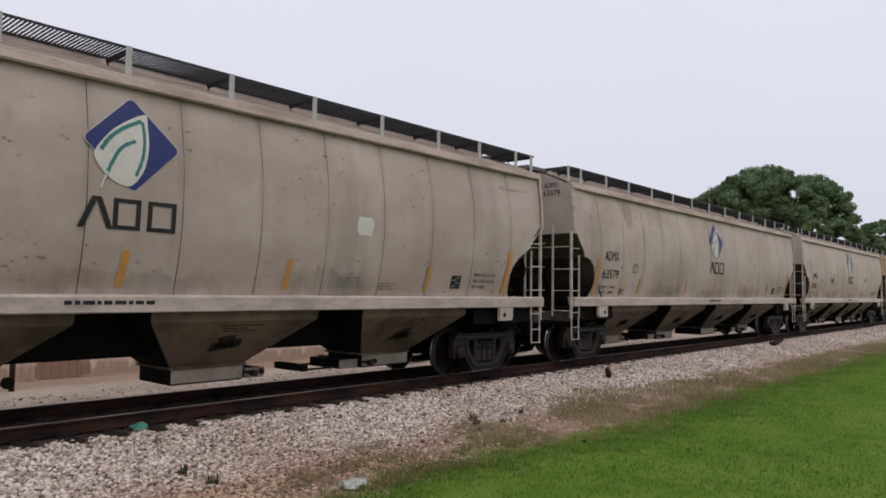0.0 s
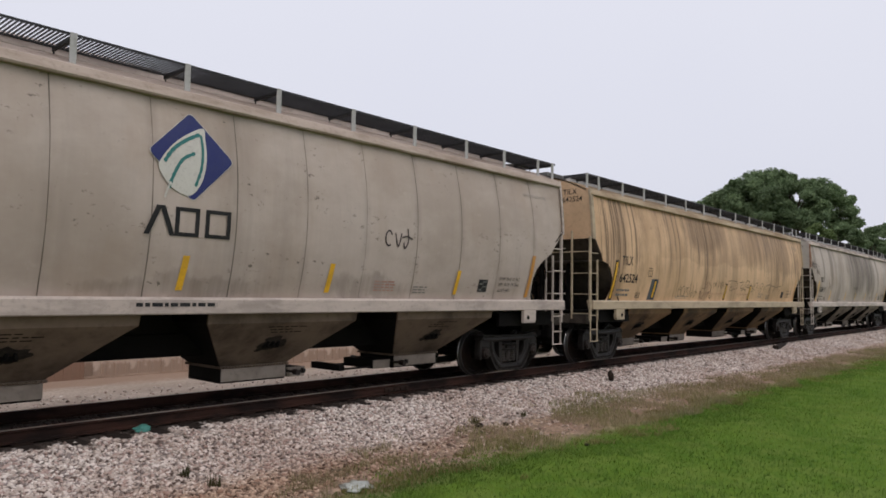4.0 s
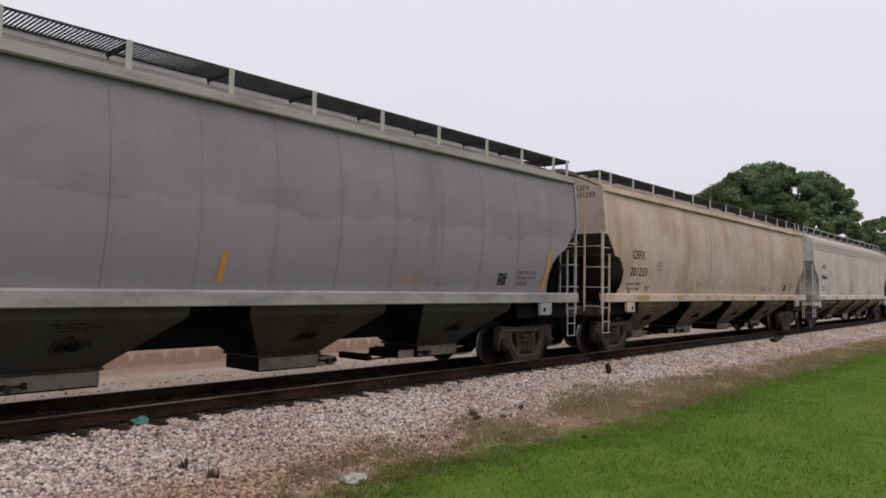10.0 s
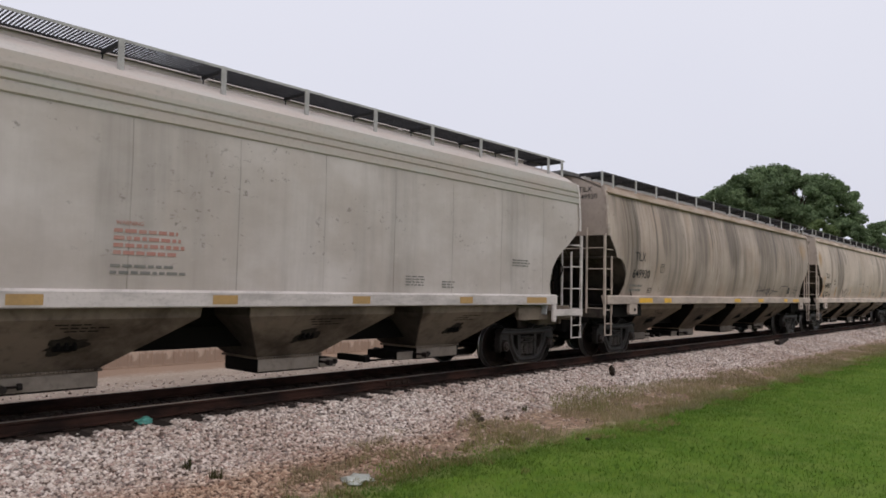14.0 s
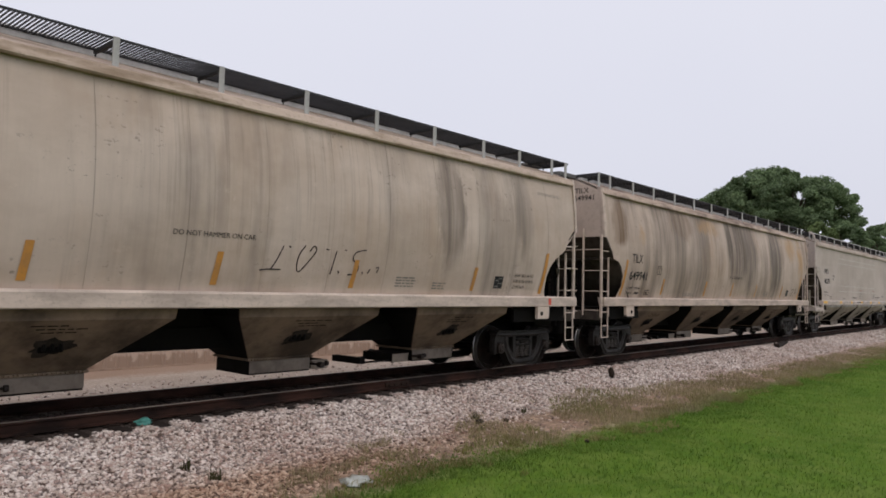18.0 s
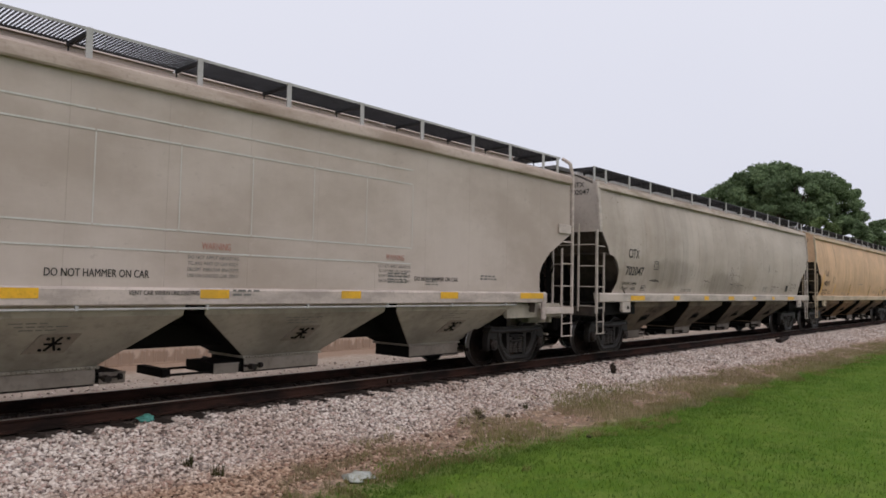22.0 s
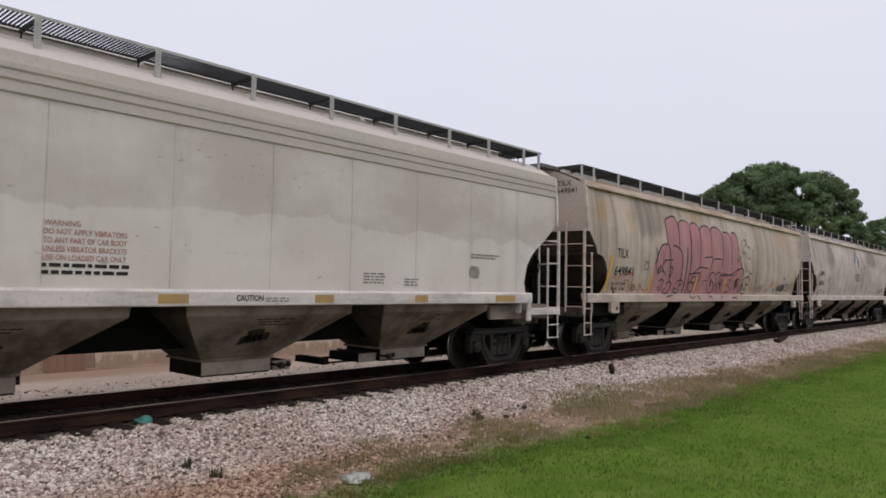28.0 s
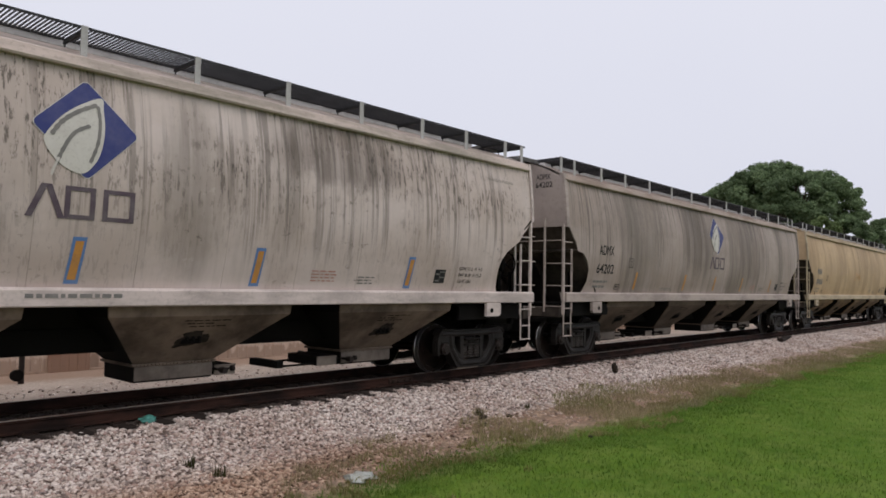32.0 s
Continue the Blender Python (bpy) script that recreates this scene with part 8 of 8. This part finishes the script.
strokes(c, "curved", (((10.8, 2.35), (11.17, 2.39), (10.92, 2.17), (11.25, 2.15)), ((11.39, 2.19), (11.5, 2.43), (11.85, 2.41), (11.58, 2.2), (11.99, 2.2)), ((12.39, 2.07), (12.56, 2.37), (12.85, 2.34), (12.56, 2.07)),
                      ((13.03, 2.04), (13.27, 2.36), (13.46, 2.32), (13.21, 2.02)), ((13.63, 2.11), (13.91, 2.3), (14.45, 2.34), (14.17, 2.03)), ((14.52, 2.32), (14.97, 2.26), (14.81, 2.0)), ((15.12, 2.25), (15.89, 2.3), (15.56, 2.02)),
                      ((11.0, 2.05), (11.3, 2.12), (11.6, 2.06)), ((12.0, 2.35), (12.3, 2.15), (12.2, 2.02))), 0.020, "tag", "faded_tag")
side_text(c, "curved", "DO NOT HAMMER ON CAR, USE VIBRATORS", 7.55, 1.90, 0.05, 1.7, "redtext", 0.002)
side_text(c, "curved", "DO NOT HAMMER ON CAR, USE VIBRATORS", 10.75, 1.90, 0.05, 1.25, "redtext", 0.002)

c = car(4, "curved", (0.55, 0.52, 0.455), "pale grey covered hopper car with dark grey streaks", comb=0.4, streak=0.7, cover=0.45, dirt=(0.150, 0.115, 0.088), stains=0.3, wide=0.7, chord=(0.13, 0.10, 0.085), hop=(0.27, 0.225, 0.18), marks=((0.6, 4.0, 0.35, 0.6, "soot", 0.5), (2.2, 3.6, 0.2, 1.2, "grey", 0.7), (3.75, 3.5, 0.4, 1.6, "grey", 0.8), (6.2, 3.4, 0.5, 1.8, "brown", 0.35), (9.6, 3.6, 3.0, 2.0, "soot", 1.0), (12.8, 3.5, 1.3, 1.8, "soot", 0.9), (14.0, 3.4, 0.7, 1.8, "grey", 0.8), (15.6, 3.6, 0.3, 1.5, "grey", 0.7)), ends=(0.50, 0.46, 0.41))
side_stripes(c, "curved")
car_marks(c, "curved", "TILX", "650037", "216200", "69800")
side_text(c, "curved", "DO NOT HAMMER ON CAR", 8.65, 2.42, 0.075, 1.45, "black", 0.002)
scrawl(c, "curved", 0.12, 3.30, 0.75, 0.34, 5, 37, 0.025)
scrawl(c, "curved", 0.75, 3.02, 0.55, 0.30, 3, 38, 0.025)
rub = random.Random(4)
edge = [(-0.10 + 0.40 * math.cos(a) * rub.uniform(0.82, 1.1) - 0.05 * math.sin(a), 3.66 + 0.33 * math.sin(a) * rub.uniform(0.85, 1.12)) for a in np.linspace(0, 2 * math.pi, 22)[:-1]]
part("rust_patch", Mesh().prism(edge, -0.006, -0.003, axis=0).put("rust_patch", 0), MAT["rustpatch"], c, "ochre rusty patch on the end")
part("rust_strip", Mesh().box(-0.040, -0.036, -1.50, -1.445, 3.30, 4.42).put("rust_strip", 0), MAT["rustpost"], c, "red-brown rust on the corner post")
post_rust = Mesh()
for i in range(7):
    a, b = 3.30 + 0.16 * i, 3.46 + 0.16 * i
    post_rust.add([(x, -(half_width("curved", 0.0, z) + 0.034), z) for x, z in ((-0.03, a), (0.083, a), (0.083, b), (-0.03, b))], [(0, 1, 2, 3)])
part("rust_strip", post_rust.put("rust_strip", 0, False), MAT["rustpost"], c, "red-brown rust on the corner post")

c = car(5, "curved", (0.235, 0.245, 0.262), "dark slate grey covered hopper car", streak=0.3, cover=0.3, dirt=(0.05, 0.05, 0.05), stains=0.0, seam=0.35, scuff=0.25, sill=(0.30, 0.30, 0.30), hop=(0.055, 0.057, 0.055), ends=(0.13, 0.155, 0.19), steel="rustytruck", wash=0.45, wash_z=2.95)
side_stripes(c, "curved", xs=(3.68, 6.2, 9.4), mat="orange")
car_marks(c, "curved", "ADMX", "63280", "", "", 0.15, 0.14, end=False, cross=False)

c = car(6, "curved", (0.53, 0.47, 0.39), "beige covered hopper car with soft rusty stains", comb=0.35, streak=0.3, cover=0.35, stains=0.55, dirt=(0.23, 0.16, 0.095), steel="rustytruck", chord=(0.30, 0.22, 0.14), marks=((17.4, 3.9, 1.0, 0.9, "orange", 0.4), (12.5, 3.7, 1.2, 0.7, "orange", 0.25)))
for x0, x1 in ((1.75, 2.59), (4.55, 5.01), (6.92, 7.36), (9.30, 9.66), (11.62, 11.98), (13.95, 14.3), (16.2, 17.05)):
    sill_reflector(c, "curved", x0, x1, "tanmark")
car_marks(c, "curved", "CEFX", "201233", "216600", "69400")
rub = random.Random(40)
lines = []
for i in range(26):
    x, z, d = 6.2 + 3.6 * rub.random(), 1.86 + 0.26 * rub.random(), rub.uniform(0.04, 0.16)
    lines.append(((x, z), (x + d * 0.5, z + rub.uniform(-0.04, 0.06)), (x + d, z + rub.uniform(-0.05, 0.05))))
strokes(c, "curved", lines, 0.022, "smudge", "scratches")

c = car(7, "ribbed", (0.57, 0.565, 0.53), "pale grey covered hopper car with ribbed top band", streak=0.4, cover=0.45, stains=0.08, ends=(0.50, 0.52, 0.545), dirt=(0.2, 0.18, 0.16), chord=(0.50, 0.47, 0.44), hop=(0.22, 0.175, 0.135))
for x0, x1 in ((1.25, 2.1), (4.25, 4.7), (6.6, 7.0), (9.2, 9.6), (11.8, 12.2), (14.6, 15.0), (16.9, 17.7)):
    sill_reflector(c, "ribbed", x0, x1, "tanmark")
car_marks(c, "ribbed", "SHPX", "464663", "", "", 0.2, 0.32, rear=False, cross=False)
side_text(c, "ribbed", "WARNING", 7.82, 2.50, 0.055, 0.36, "redtext", 0.012)
fine_print(c, "ribbed", 7.80, 2.40, 1.0, 4, 0.05, 0.045, "redtext", 11)
fine_print(c, "ribbed", 7.77, 1.95, 1.12, 2, 0.04, 0.045, "faint", 14)
fine_print(c, "ribbed", 16.4, 2.4, 0.7, 3, 0.03, 0.03, "faint", 12)

c = car(8, "curved", (0.48, 0.43, 0.36), "beige grey covered hopper car with dark streaks and scrawl", comb=0.7, streak=0.85, cover=0.55, stains=0.3, chord=(0.25, 0.18, 0.12), marks=((3.6, 3.7, 0.4, 1.2, "soot", 0.7), (6.5, 3.6, 0.5, 1.3, "soot", 0.6), (9.3, 3.7, 1.0, 1.2, "soot", 0.7), (12.6, 3.8, 0.8, 1.0, "soot", 0.7), (18.2, 3.8, 0.75, 0.5, "orange", 0.6), (17.3, 3.9, 0.12, 0.6, "soot", 0.8)))
for x0, x1 in ((1.75, 2.6), (3.4, 3.9), (9.3, 9.9), (11.9, 12.5), (15.19, 15.66), (16.45, 17.33)):
    sill_reflector(c, "curved", x0, x1)
car_marks(c, "curved", "TILX", "649930")
strokes(c, "curved", (((12.0, 1.90), (12.9, 1.93), (13.23, 1.98), (13.64, 2.01)), ((13.23, 1.96), (13.22, 1.8), (13.07, 1.88)), ((13.34, 1.98), (13.38, 1.73), (13.33, 1.85)), ((13.44, 1.89), (13.58, 2.02), (13.62, 1.89), (13.45, 1.86)),
                      ((13.67, 1.8), (13.72, 1.79), (13.77, 1.77)), ((13.82, 1.83), (13.9, 1.97), (13.95, 1.87), (13.83, 1.8)), ((14.0, 1.94), (14.06, 2.16), (14.04, 1.87)), ((14.1, 1.94), (14.4, 1.91), (14.74, 1.9)),
                      ((14.79, 2.04), (15.12, 2.13), (15.91, 2.15)), ((12.1, 1.85), (12.3, 2.1), (12.5, 1.85)), ((12.6, 2.05), (12.75, 1.85), (12.9, 2.1))), 0.028)

c = car(9, "curved", (0.595, 0.538, 0.45), "light grey covered hopper car with a dark sooty patch", comb=0.2, streak=0.55, cover=0.3, stains=0.25, dirt=(0.105, 0.092, 0.08), wide=0.8, chord=(0.26, 0.19, 0.13), marks=((0.55, 3.6, 0.38, 0.5, "orange", 0.85), (2.65, 3.2, 0.22, 1.4, "soot", 0.7), (4.55, 3.0, 0.75, 1.9, "soot", 1.0), (5.6, 3.9, 0.5, 0.6, "grey", 0.8), (14.5, 3.4, 0.5, 1.5, "soot", 0.7), (17.0, 3.6, 0.4, 1.2, "grey", 0.6)))
side_stripes(c, "curved", mat="orange")
part("sill_tag", quad_strip(Mesh(), "curved", 17.98, 18.10, 1.47, 1.62, 0.006).put("sill_tag", 0, False), MAT["redtag"], c, "small red tag on the sill")
car_marks(c, "curved", "TILX", "649837", "216200", "69400", -0.02)
scrawl(c, "curved", 5.1, 1.84, 1.3, 0.34, 4, 42, 0.025)
strokes(c, "curved", (((10.56, 2.39), (10.48, 2.2), (10.38, 2.02)), ((10.18, 2.0), (10.35, 2.02), (10.56, 2.02)),
                      ((10.98, 2.42), (10.88, 2.28), (10.85, 2.10), (10.91, 2.0), (11.08, 2.18), (11.20, 2.35), (11.15, 2.42), (11.07, 2.33)),
                      ((11.62, 2.36), (11.58, 2.15), (11.55, 1.98)), ((11.70, 2.04), (11.73, 2.02), (11.71, 2.0)),
                      ((12.28, 2.42), (12.06, 2.37), (12.0, 2.25), (12.14, 2.13), (12.10, 2.01), (11.93, 1.98)),
                      ((12.24, 2.04), (12.26, 2.02), (12.25, 2.0)), ((12.42, 2.10), (12.40, 2.06), (12.37, 2.02)), ((12.55, 2.12), (12.62, 2.13), (12.58, 2.04)),
                      ((10.66, 2.39), (10.68, 2.38), (10.70, 2.38)), ((11.40, 2.39), (11.43, 2.38), (11.46, 2.38)), ((11.80, 2.40), (11.82, 2.39), (11.84, 2.39))), 0.022)
side_text(c, "curved", "DO NOT HAMMER ON CAR", 8.75, 2.44, 0.075, 1.3, "black", 0.002)

c = car(10, "curved", (0.565, 0.495, 0.41), "grey covered hopper car with brown and black streaks", comb=0.35, streak=0.8, cover=0.42, stains=0.4, dirt=(0.10, 0.08, 0.065), chord=(0.16, 0.11, 0.09), marks=((0.9, 3.75, 0.55, 0.8, "brown", 1.0), (2.1, 3.4, 0.3, 0.5, "orange", 0.6), (7.2, 4.05, 1.3, 0.45, "orange", 0.75), (5.0, 4.0, 1.2, 0.6, "brown", 0.6), (9.9, 3.6, 1.4, 1.8, "soot", 1.0), (11.3, 3.4, 0.9, 2.0, "soot", 0.7), (14.4, 3.3, 1.1, 1.8, "soot", 0.95), (16.6, 3.9, 1.0, 0.8, "orange", 0.7), (17.9, 3.5, 0.6, 1.4, "orange", 0.9), (18.6, 3.7, 0.3, 0.9, "brown", 0.6)))
side_stripes(c, "curved", mat="orange")
car_marks(c, "curved", "TILX", "649941", "216200", "69800")
side_text(c, "curved", "DO NOT HAMMER ON CAR", 9.0, 2.40, 0.085, 1.35, "black", 0.002)

c = car(11, "flat", (0.53, 0.492, 0.435), "clean pale grey flat-sided covered hopper car", lefts=(2,), streak=0.06, cover=0.3, stains=0.0, seam=0.0, scuff=0.12, hop=(0.45, 0.40, 0.33))
for x0, x1 in ((1.05, 1.95), (4.5, 5.0), (7.0, 7.41), (9.47, 9.92), (12.01, 12.44), (14.47, 14.99), (17.1, 18.0)):
    sill_reflector(c, "flat", x0, x1, z0=1.52, z1=1.645)
car_marks(c, "flat", "MWCX", "482391", "217600", "68400", 0.12, 0.36, rear=False, cross=False)
side_text(c, "flat", "DO NOT HAMMER ON CAR", 7.47, 1.79, 0.10, 1.28, "black", 0.010)
side_text(c, "flat", "DO NOT HAMMER ON CAR", 13.79, 1.85, 0.08, 1.24, "black", 0.008)
for x, a in ((9.49, 9.29), (13.05, 12.88)):
    side_text(c, "flat", "WARNING", x, 2.21, 0.10, 0.46, "redtext", 0.014)
    for i, row in enumerate(("DO NOT APPLY VIBRATORS", "TO ANY PART OF CAR BODY", "EXCEPT VIBRATOR BRACKETS", "USE ON LOADED CAR ONLY")):
        side_text(c, "flat", row, a, 2.07 - 0.085 * i, 0.05, 0.80, "faint", 0.006)
side_text(c, "flat", "VENT CAR WHEN UNLOADING", 8.47, 1.565, 0.06, 0.98, "black", 0.01)
fine_print(c, "flat", 9.98, 1.62, 0.45, 2, 0.03, 0.03, "faint", 15)
fine_print(c, "flat", 15.75, 1.97, 0.6, 2, 0.03, 0.03, "faint", 16)
def weld(x0, x1, z0, z1):
    part("weld_bead", quad_strip(Mesh(), "flat", x0, x1, z0, z1, 0.006).put("weld_bead", 0, False), MAT["palepatch"], c)


for i in range(8):
    a = 4.58 + 1.142 * i
    for z in (3.90, 3.64, 2.45, 2.16):
        weld(a, a + 1.12, z - 0.011, z + 0.011)
for i in range(9):
    weld(4.57 + 1.142 * i - 0.008, 4.57 + 1.142 * i + 0.008, 2.46, 3.63)

c = car(12, "curved", (0.505, 0.482, 0.418), "plain grey beige covered hopper car", lefts=(1, 2, 3), seam=0.08, streak=0.25, cover=0.3, stains=0.1, chord=(0.25, 0.20, 0.15), marks=((4.5, 2.3, 2.2, 0.5, "grey", 0.5), (8.6, 2.0, 1.6, 0.55, "grey", 0.6), (10.2, 1.85, 0.9, 0.3, "grey", 0.6)))
for x0, x1 in ((1.65, 2.5), (4.45, 4.9), (6.85, 7.25), (9.05, 9.6), (11.6, 11.95), (13.9, 14.2), (16.0, 16.9)):
    sill_reflector(c, "curved", x0, x1)
car_marks(c, "curved", "CITX", "702047", "219500", "69500")
scrawl(c, "curved", 3.0, 2.02, 0.55, 0.05, 1, 44, 0.02)
patch(c, "curved", 13.45, 13.56, 2.56, 2.88, "smudge")
dabs = [((x, z), (x + 0.02, z - 0.02), (x + d, z - 0.03)) for x, z, d in ((9.6, 2.37, 0.06), (9.75, 2.36, 0.07), (9.93, 2.36, 0.03), (10.1, 2.36, 0.03), (10.17, 2.33, 0.02), (10.36, 2.33, 0.04),
        (9.42, 2.06, 0.25), (9.85, 2.06, 0.03), (10.5, 2.03, 0.32), (11.35, 1.99, 0.05), (11.47, 1.98, 0.06), (14.2, 2.66, 0.14), (14.42, 2.65, 0.1), (14.2, 2.02, 0.85), (7.0, 2.13, 0.32))]
runs = [((x, z), (x + 0.5 * d, z - 0.5 * h), (x + d, z - h)) for x, z, d, h in ((9.37, 2.64, -0.09, 0.35), (9.50, 2.57, -0.07, 0.44), (9.55, 2.42, -0.03, 0.27), (9.95, 2.66, 0.0, 0.06), (9.93, 2.40, 0.0, 0.10), (10.18, 2.37, 0.02, 0.08),
        (9.47, 2.06, 0.0, 0.1), (9.85, 2.06, 0.02, 0.12), (10.1, 2.08, -0.03, 0.16), (10.3, 2.05, -0.04, 0.14), (11.15, 1.96, -0.1, 0.25), (7.15, 2.12, -0.02, 0.18), (10.05, 1.82, -0.05, 0.07))]
strokes(c, "curved", dabs + runs, 0.022)

c = car(13, "curved", (0.70, 0.505, 0.31), "tan yellow covered hopper car with brown streaks", sill=(0.47, 0.375, 0.265), comb=0.22, streak=0.35, cover=0.45, dirt=(0.19, 0.115, 0.06), stains=0.2, chord=(0.34, 0.23, 0.13), marks=((3.55, 3.6, 0.12, 1.0, "brown", 0.8), (18.6, 3.6, 0.5, 1.2, "brown", 0.35)))
side_stripes(c, "curved", xs=(3.66, 9.45), last=False)
side_stripes(c, "curved", xs=(6.95, 11.95, 15.2), edge="black", first=False, last=False)
car_marks(c, "curved", "TILX", "642615", "216300", "69700")
side_text(c, "curved", "DO NOT HAMMER ON CAR", 9.0, 2.30, 0.07, 1.25, "faint", 0.002)

c = car(14, "ribbed", (0.625, 0.63, 0.59), "clean white grey covered hopper car with ribbed band", streak=0.25, cover=0.35, stains=0.03, chord=(0.50, 0.47, 0.44), wash=0.4, wash_z=2.75, dirt=(0.2, 0.19, 0.17), hop=(0.25, 0.205, 0.165))
for x0, x1 in ((1.25, 2.1), (4.0, 4.5), (6.5, 7.0), (9.42, 9.86), (12.03, 12.42), (14.35, 14.7), (16.8, 17.5)):
    sill_reflector(c, "ribbed", x0, x1, "tanmark")
car_marks(c, "ribbed", "SHPX", "", "", "", 0.2, 0.32, rear=False, cross=False)
for i, row in enumerate(("WARNING", "DO NOT APPLY VIBRATORS", "TO ANY PART OF CAR BODY", "UNLESS VIBRATOR BRACKETS", "USE ON LOADED CAR ONLY")):
    side_text(c, "ribbed", row, 8.0, 2.42 - 0.105 * i, 0.07, 0.42 if i == 0 else 1.0, "redtext", 0.014)
fine_print(c, "ribbed", 8.0, 1.92, 1.05, 2, 0.045, 0.04, "black", 15)
side_text(c, "ribbed", "CAUTION", 10.6, 1.50, 0.09, 0.46, "black", 0.02)
fine_print(c, "ribbed", 11.1, 1.53, 0.5, 2, 0.02, 0.02, "faint", 16)
fine_print(c, "ribbed", 16.0, 2.42, 1.1, 2, 0.03, 0.03, "faint", 17)
patch(c, "ribbed", 15.95, 16.3, 1.95, 2.2, "smudge")

c = car(15, "curved", (0.555, 0.50, 0.42), "weathered beige hopper car with faded pink graffiti", comb=0.45, streak=0.65, cover=0.42, stains=0.35, chord=(0.30, 0.21, 0.14), hop=(0.25, 0.21, 0.165), marks=((0.85, 3.85, 0.5, 0.55, "orange", 0.55), (2.3, 3.7, 0.35, 0.7, "orange", 0.5), (6.95, 4.15, 0.35, 0.3, "orange", 0.7), (3.6, 4.0, 1.3, 0.9, "grey", 0.8), (0.05, 4.0, 0.12, 0.7, "orange", 0.9), (16.5, 4.0, 1.0, 0.4, "orange", 0.4)))
mural(c, "curved")
side_stripes(c, "curved", last=False, xs=(3.72, 7.01, 9.63, 12.20, 15.46))
reflector(c, "curved", 17.98, 1.80, 2.74, 0.10, 0.0, "orange")
car_marks(c, "curved", "TILX", "649841", "216300", "69700")

c = car(16, "curved", (0.60, 0.565, 0.515), "light grey emblem car with fine dark runs", comb=0.55, streak=0.6, cover=0.38, stains=0.12, flake=0.8, seam=0.15, chord=(0.30, 0.26, 0.22), marks=((13.7, 3.9, 1.7, 0.7, "soot", 0.8), (3.5, 3.7, 1.2, 0.9, "grey", 0.55), (11.0, 3.0, 0.6, 1.6, "grey", 0.5)))
emblem(c, "curved", worn=True)
side_stripes(c, "curved", edge="bluetape", last=False, mat="orange")
car_marks(c, "curved", "ADMX", "64074", "216700", "69300")
fine_print(c, "curved", 8.9, 1.54, 1.3, 1, 0.05, 0.02, "faint", 9)

c = car(17, "curved", (0.42, 0.385, 0.34), "dull grey emblem car with broad dirty streaks", comb=0.7, streak=0.9, cover=0.5, flake=0.3, marks=((4.0, 3.5, 1.2, 1.4, "grey", 0.7), (8.0, 3.5, 1.6, 1.6, "soot", 0.6), (13.0, 3.4, 1.8, 1.8, "soot", 0.6)), stains=0.12)
emblem(c, "curved", worn=True)
side_stripes(c, "curved", first=False, last=False, mat="orange")
car_marks(c, "curved", "ADMX", "64202")

c = car(18, "curved", (0.57, 0.45, 0.27), "cream tan covered hopper car with brown streaks", sill=(0.44, 0.36, 0.25), comb=0.5, streak=0.55, cover=0.5, dirt=(0.2, 0.13, 0.07), stains=0.3)
car_marks(c, "curved", "TILX", "")
scrawl(c, "curved", 9.0, 2.4, 1.4, 0.5, 4, 46, 0.03, "orange", "graffiti")

c = car(19, "curved", GREY, "light grey covered hopper car at the tail of the view", streak=0.45, cover=0.4)
car_marks(c, "curved", "TILX", "")

place_stones()


# ---------------------------------------------------------------- what moves
SLACK = ((0, 0.0), (3, 0.02), (5, -0.05), (7, -0.13), (9, -0.02), (11, 0.045), (13, -0.19), (17, -0.31), (19, -0.22), (23, -0.20), (25, 0.28), (27, 0.32), (29, 0.33), (30, 0.27), (31, 0.17), (32, 0.25))


def train_at(t):
    """Front of the first car: the train gathers speed slowly towards -x, with a little slack running in and out."""
    return -5.40 - 10.10 * t - 0.00825 * t * t + curve_at(SLACK, t)


def motions():
    times = [1.0 * i for i in range(33)]
    for k, ob in CARS:
        walk(ob, [(t, pose(train_at(t) + PITCH * k, TRACK_Y, 0)) for t in times])
    steps = [2 * i / FPS for i in range(int(SECONDS * FPS / 2) + 1)]
    turn = [pose(0, 0, 0, 0, math.degrees((train_at(t) - train_at(0)) / WHEEL_R) % 360, 0) for t in steps]
    for ax, dx in WHEELSETS:
        here = pose(dx, 0, WHEEL_R)
        walk(ax, [(t, here @ m) for t, m in zip(steps, turn)])


motions()
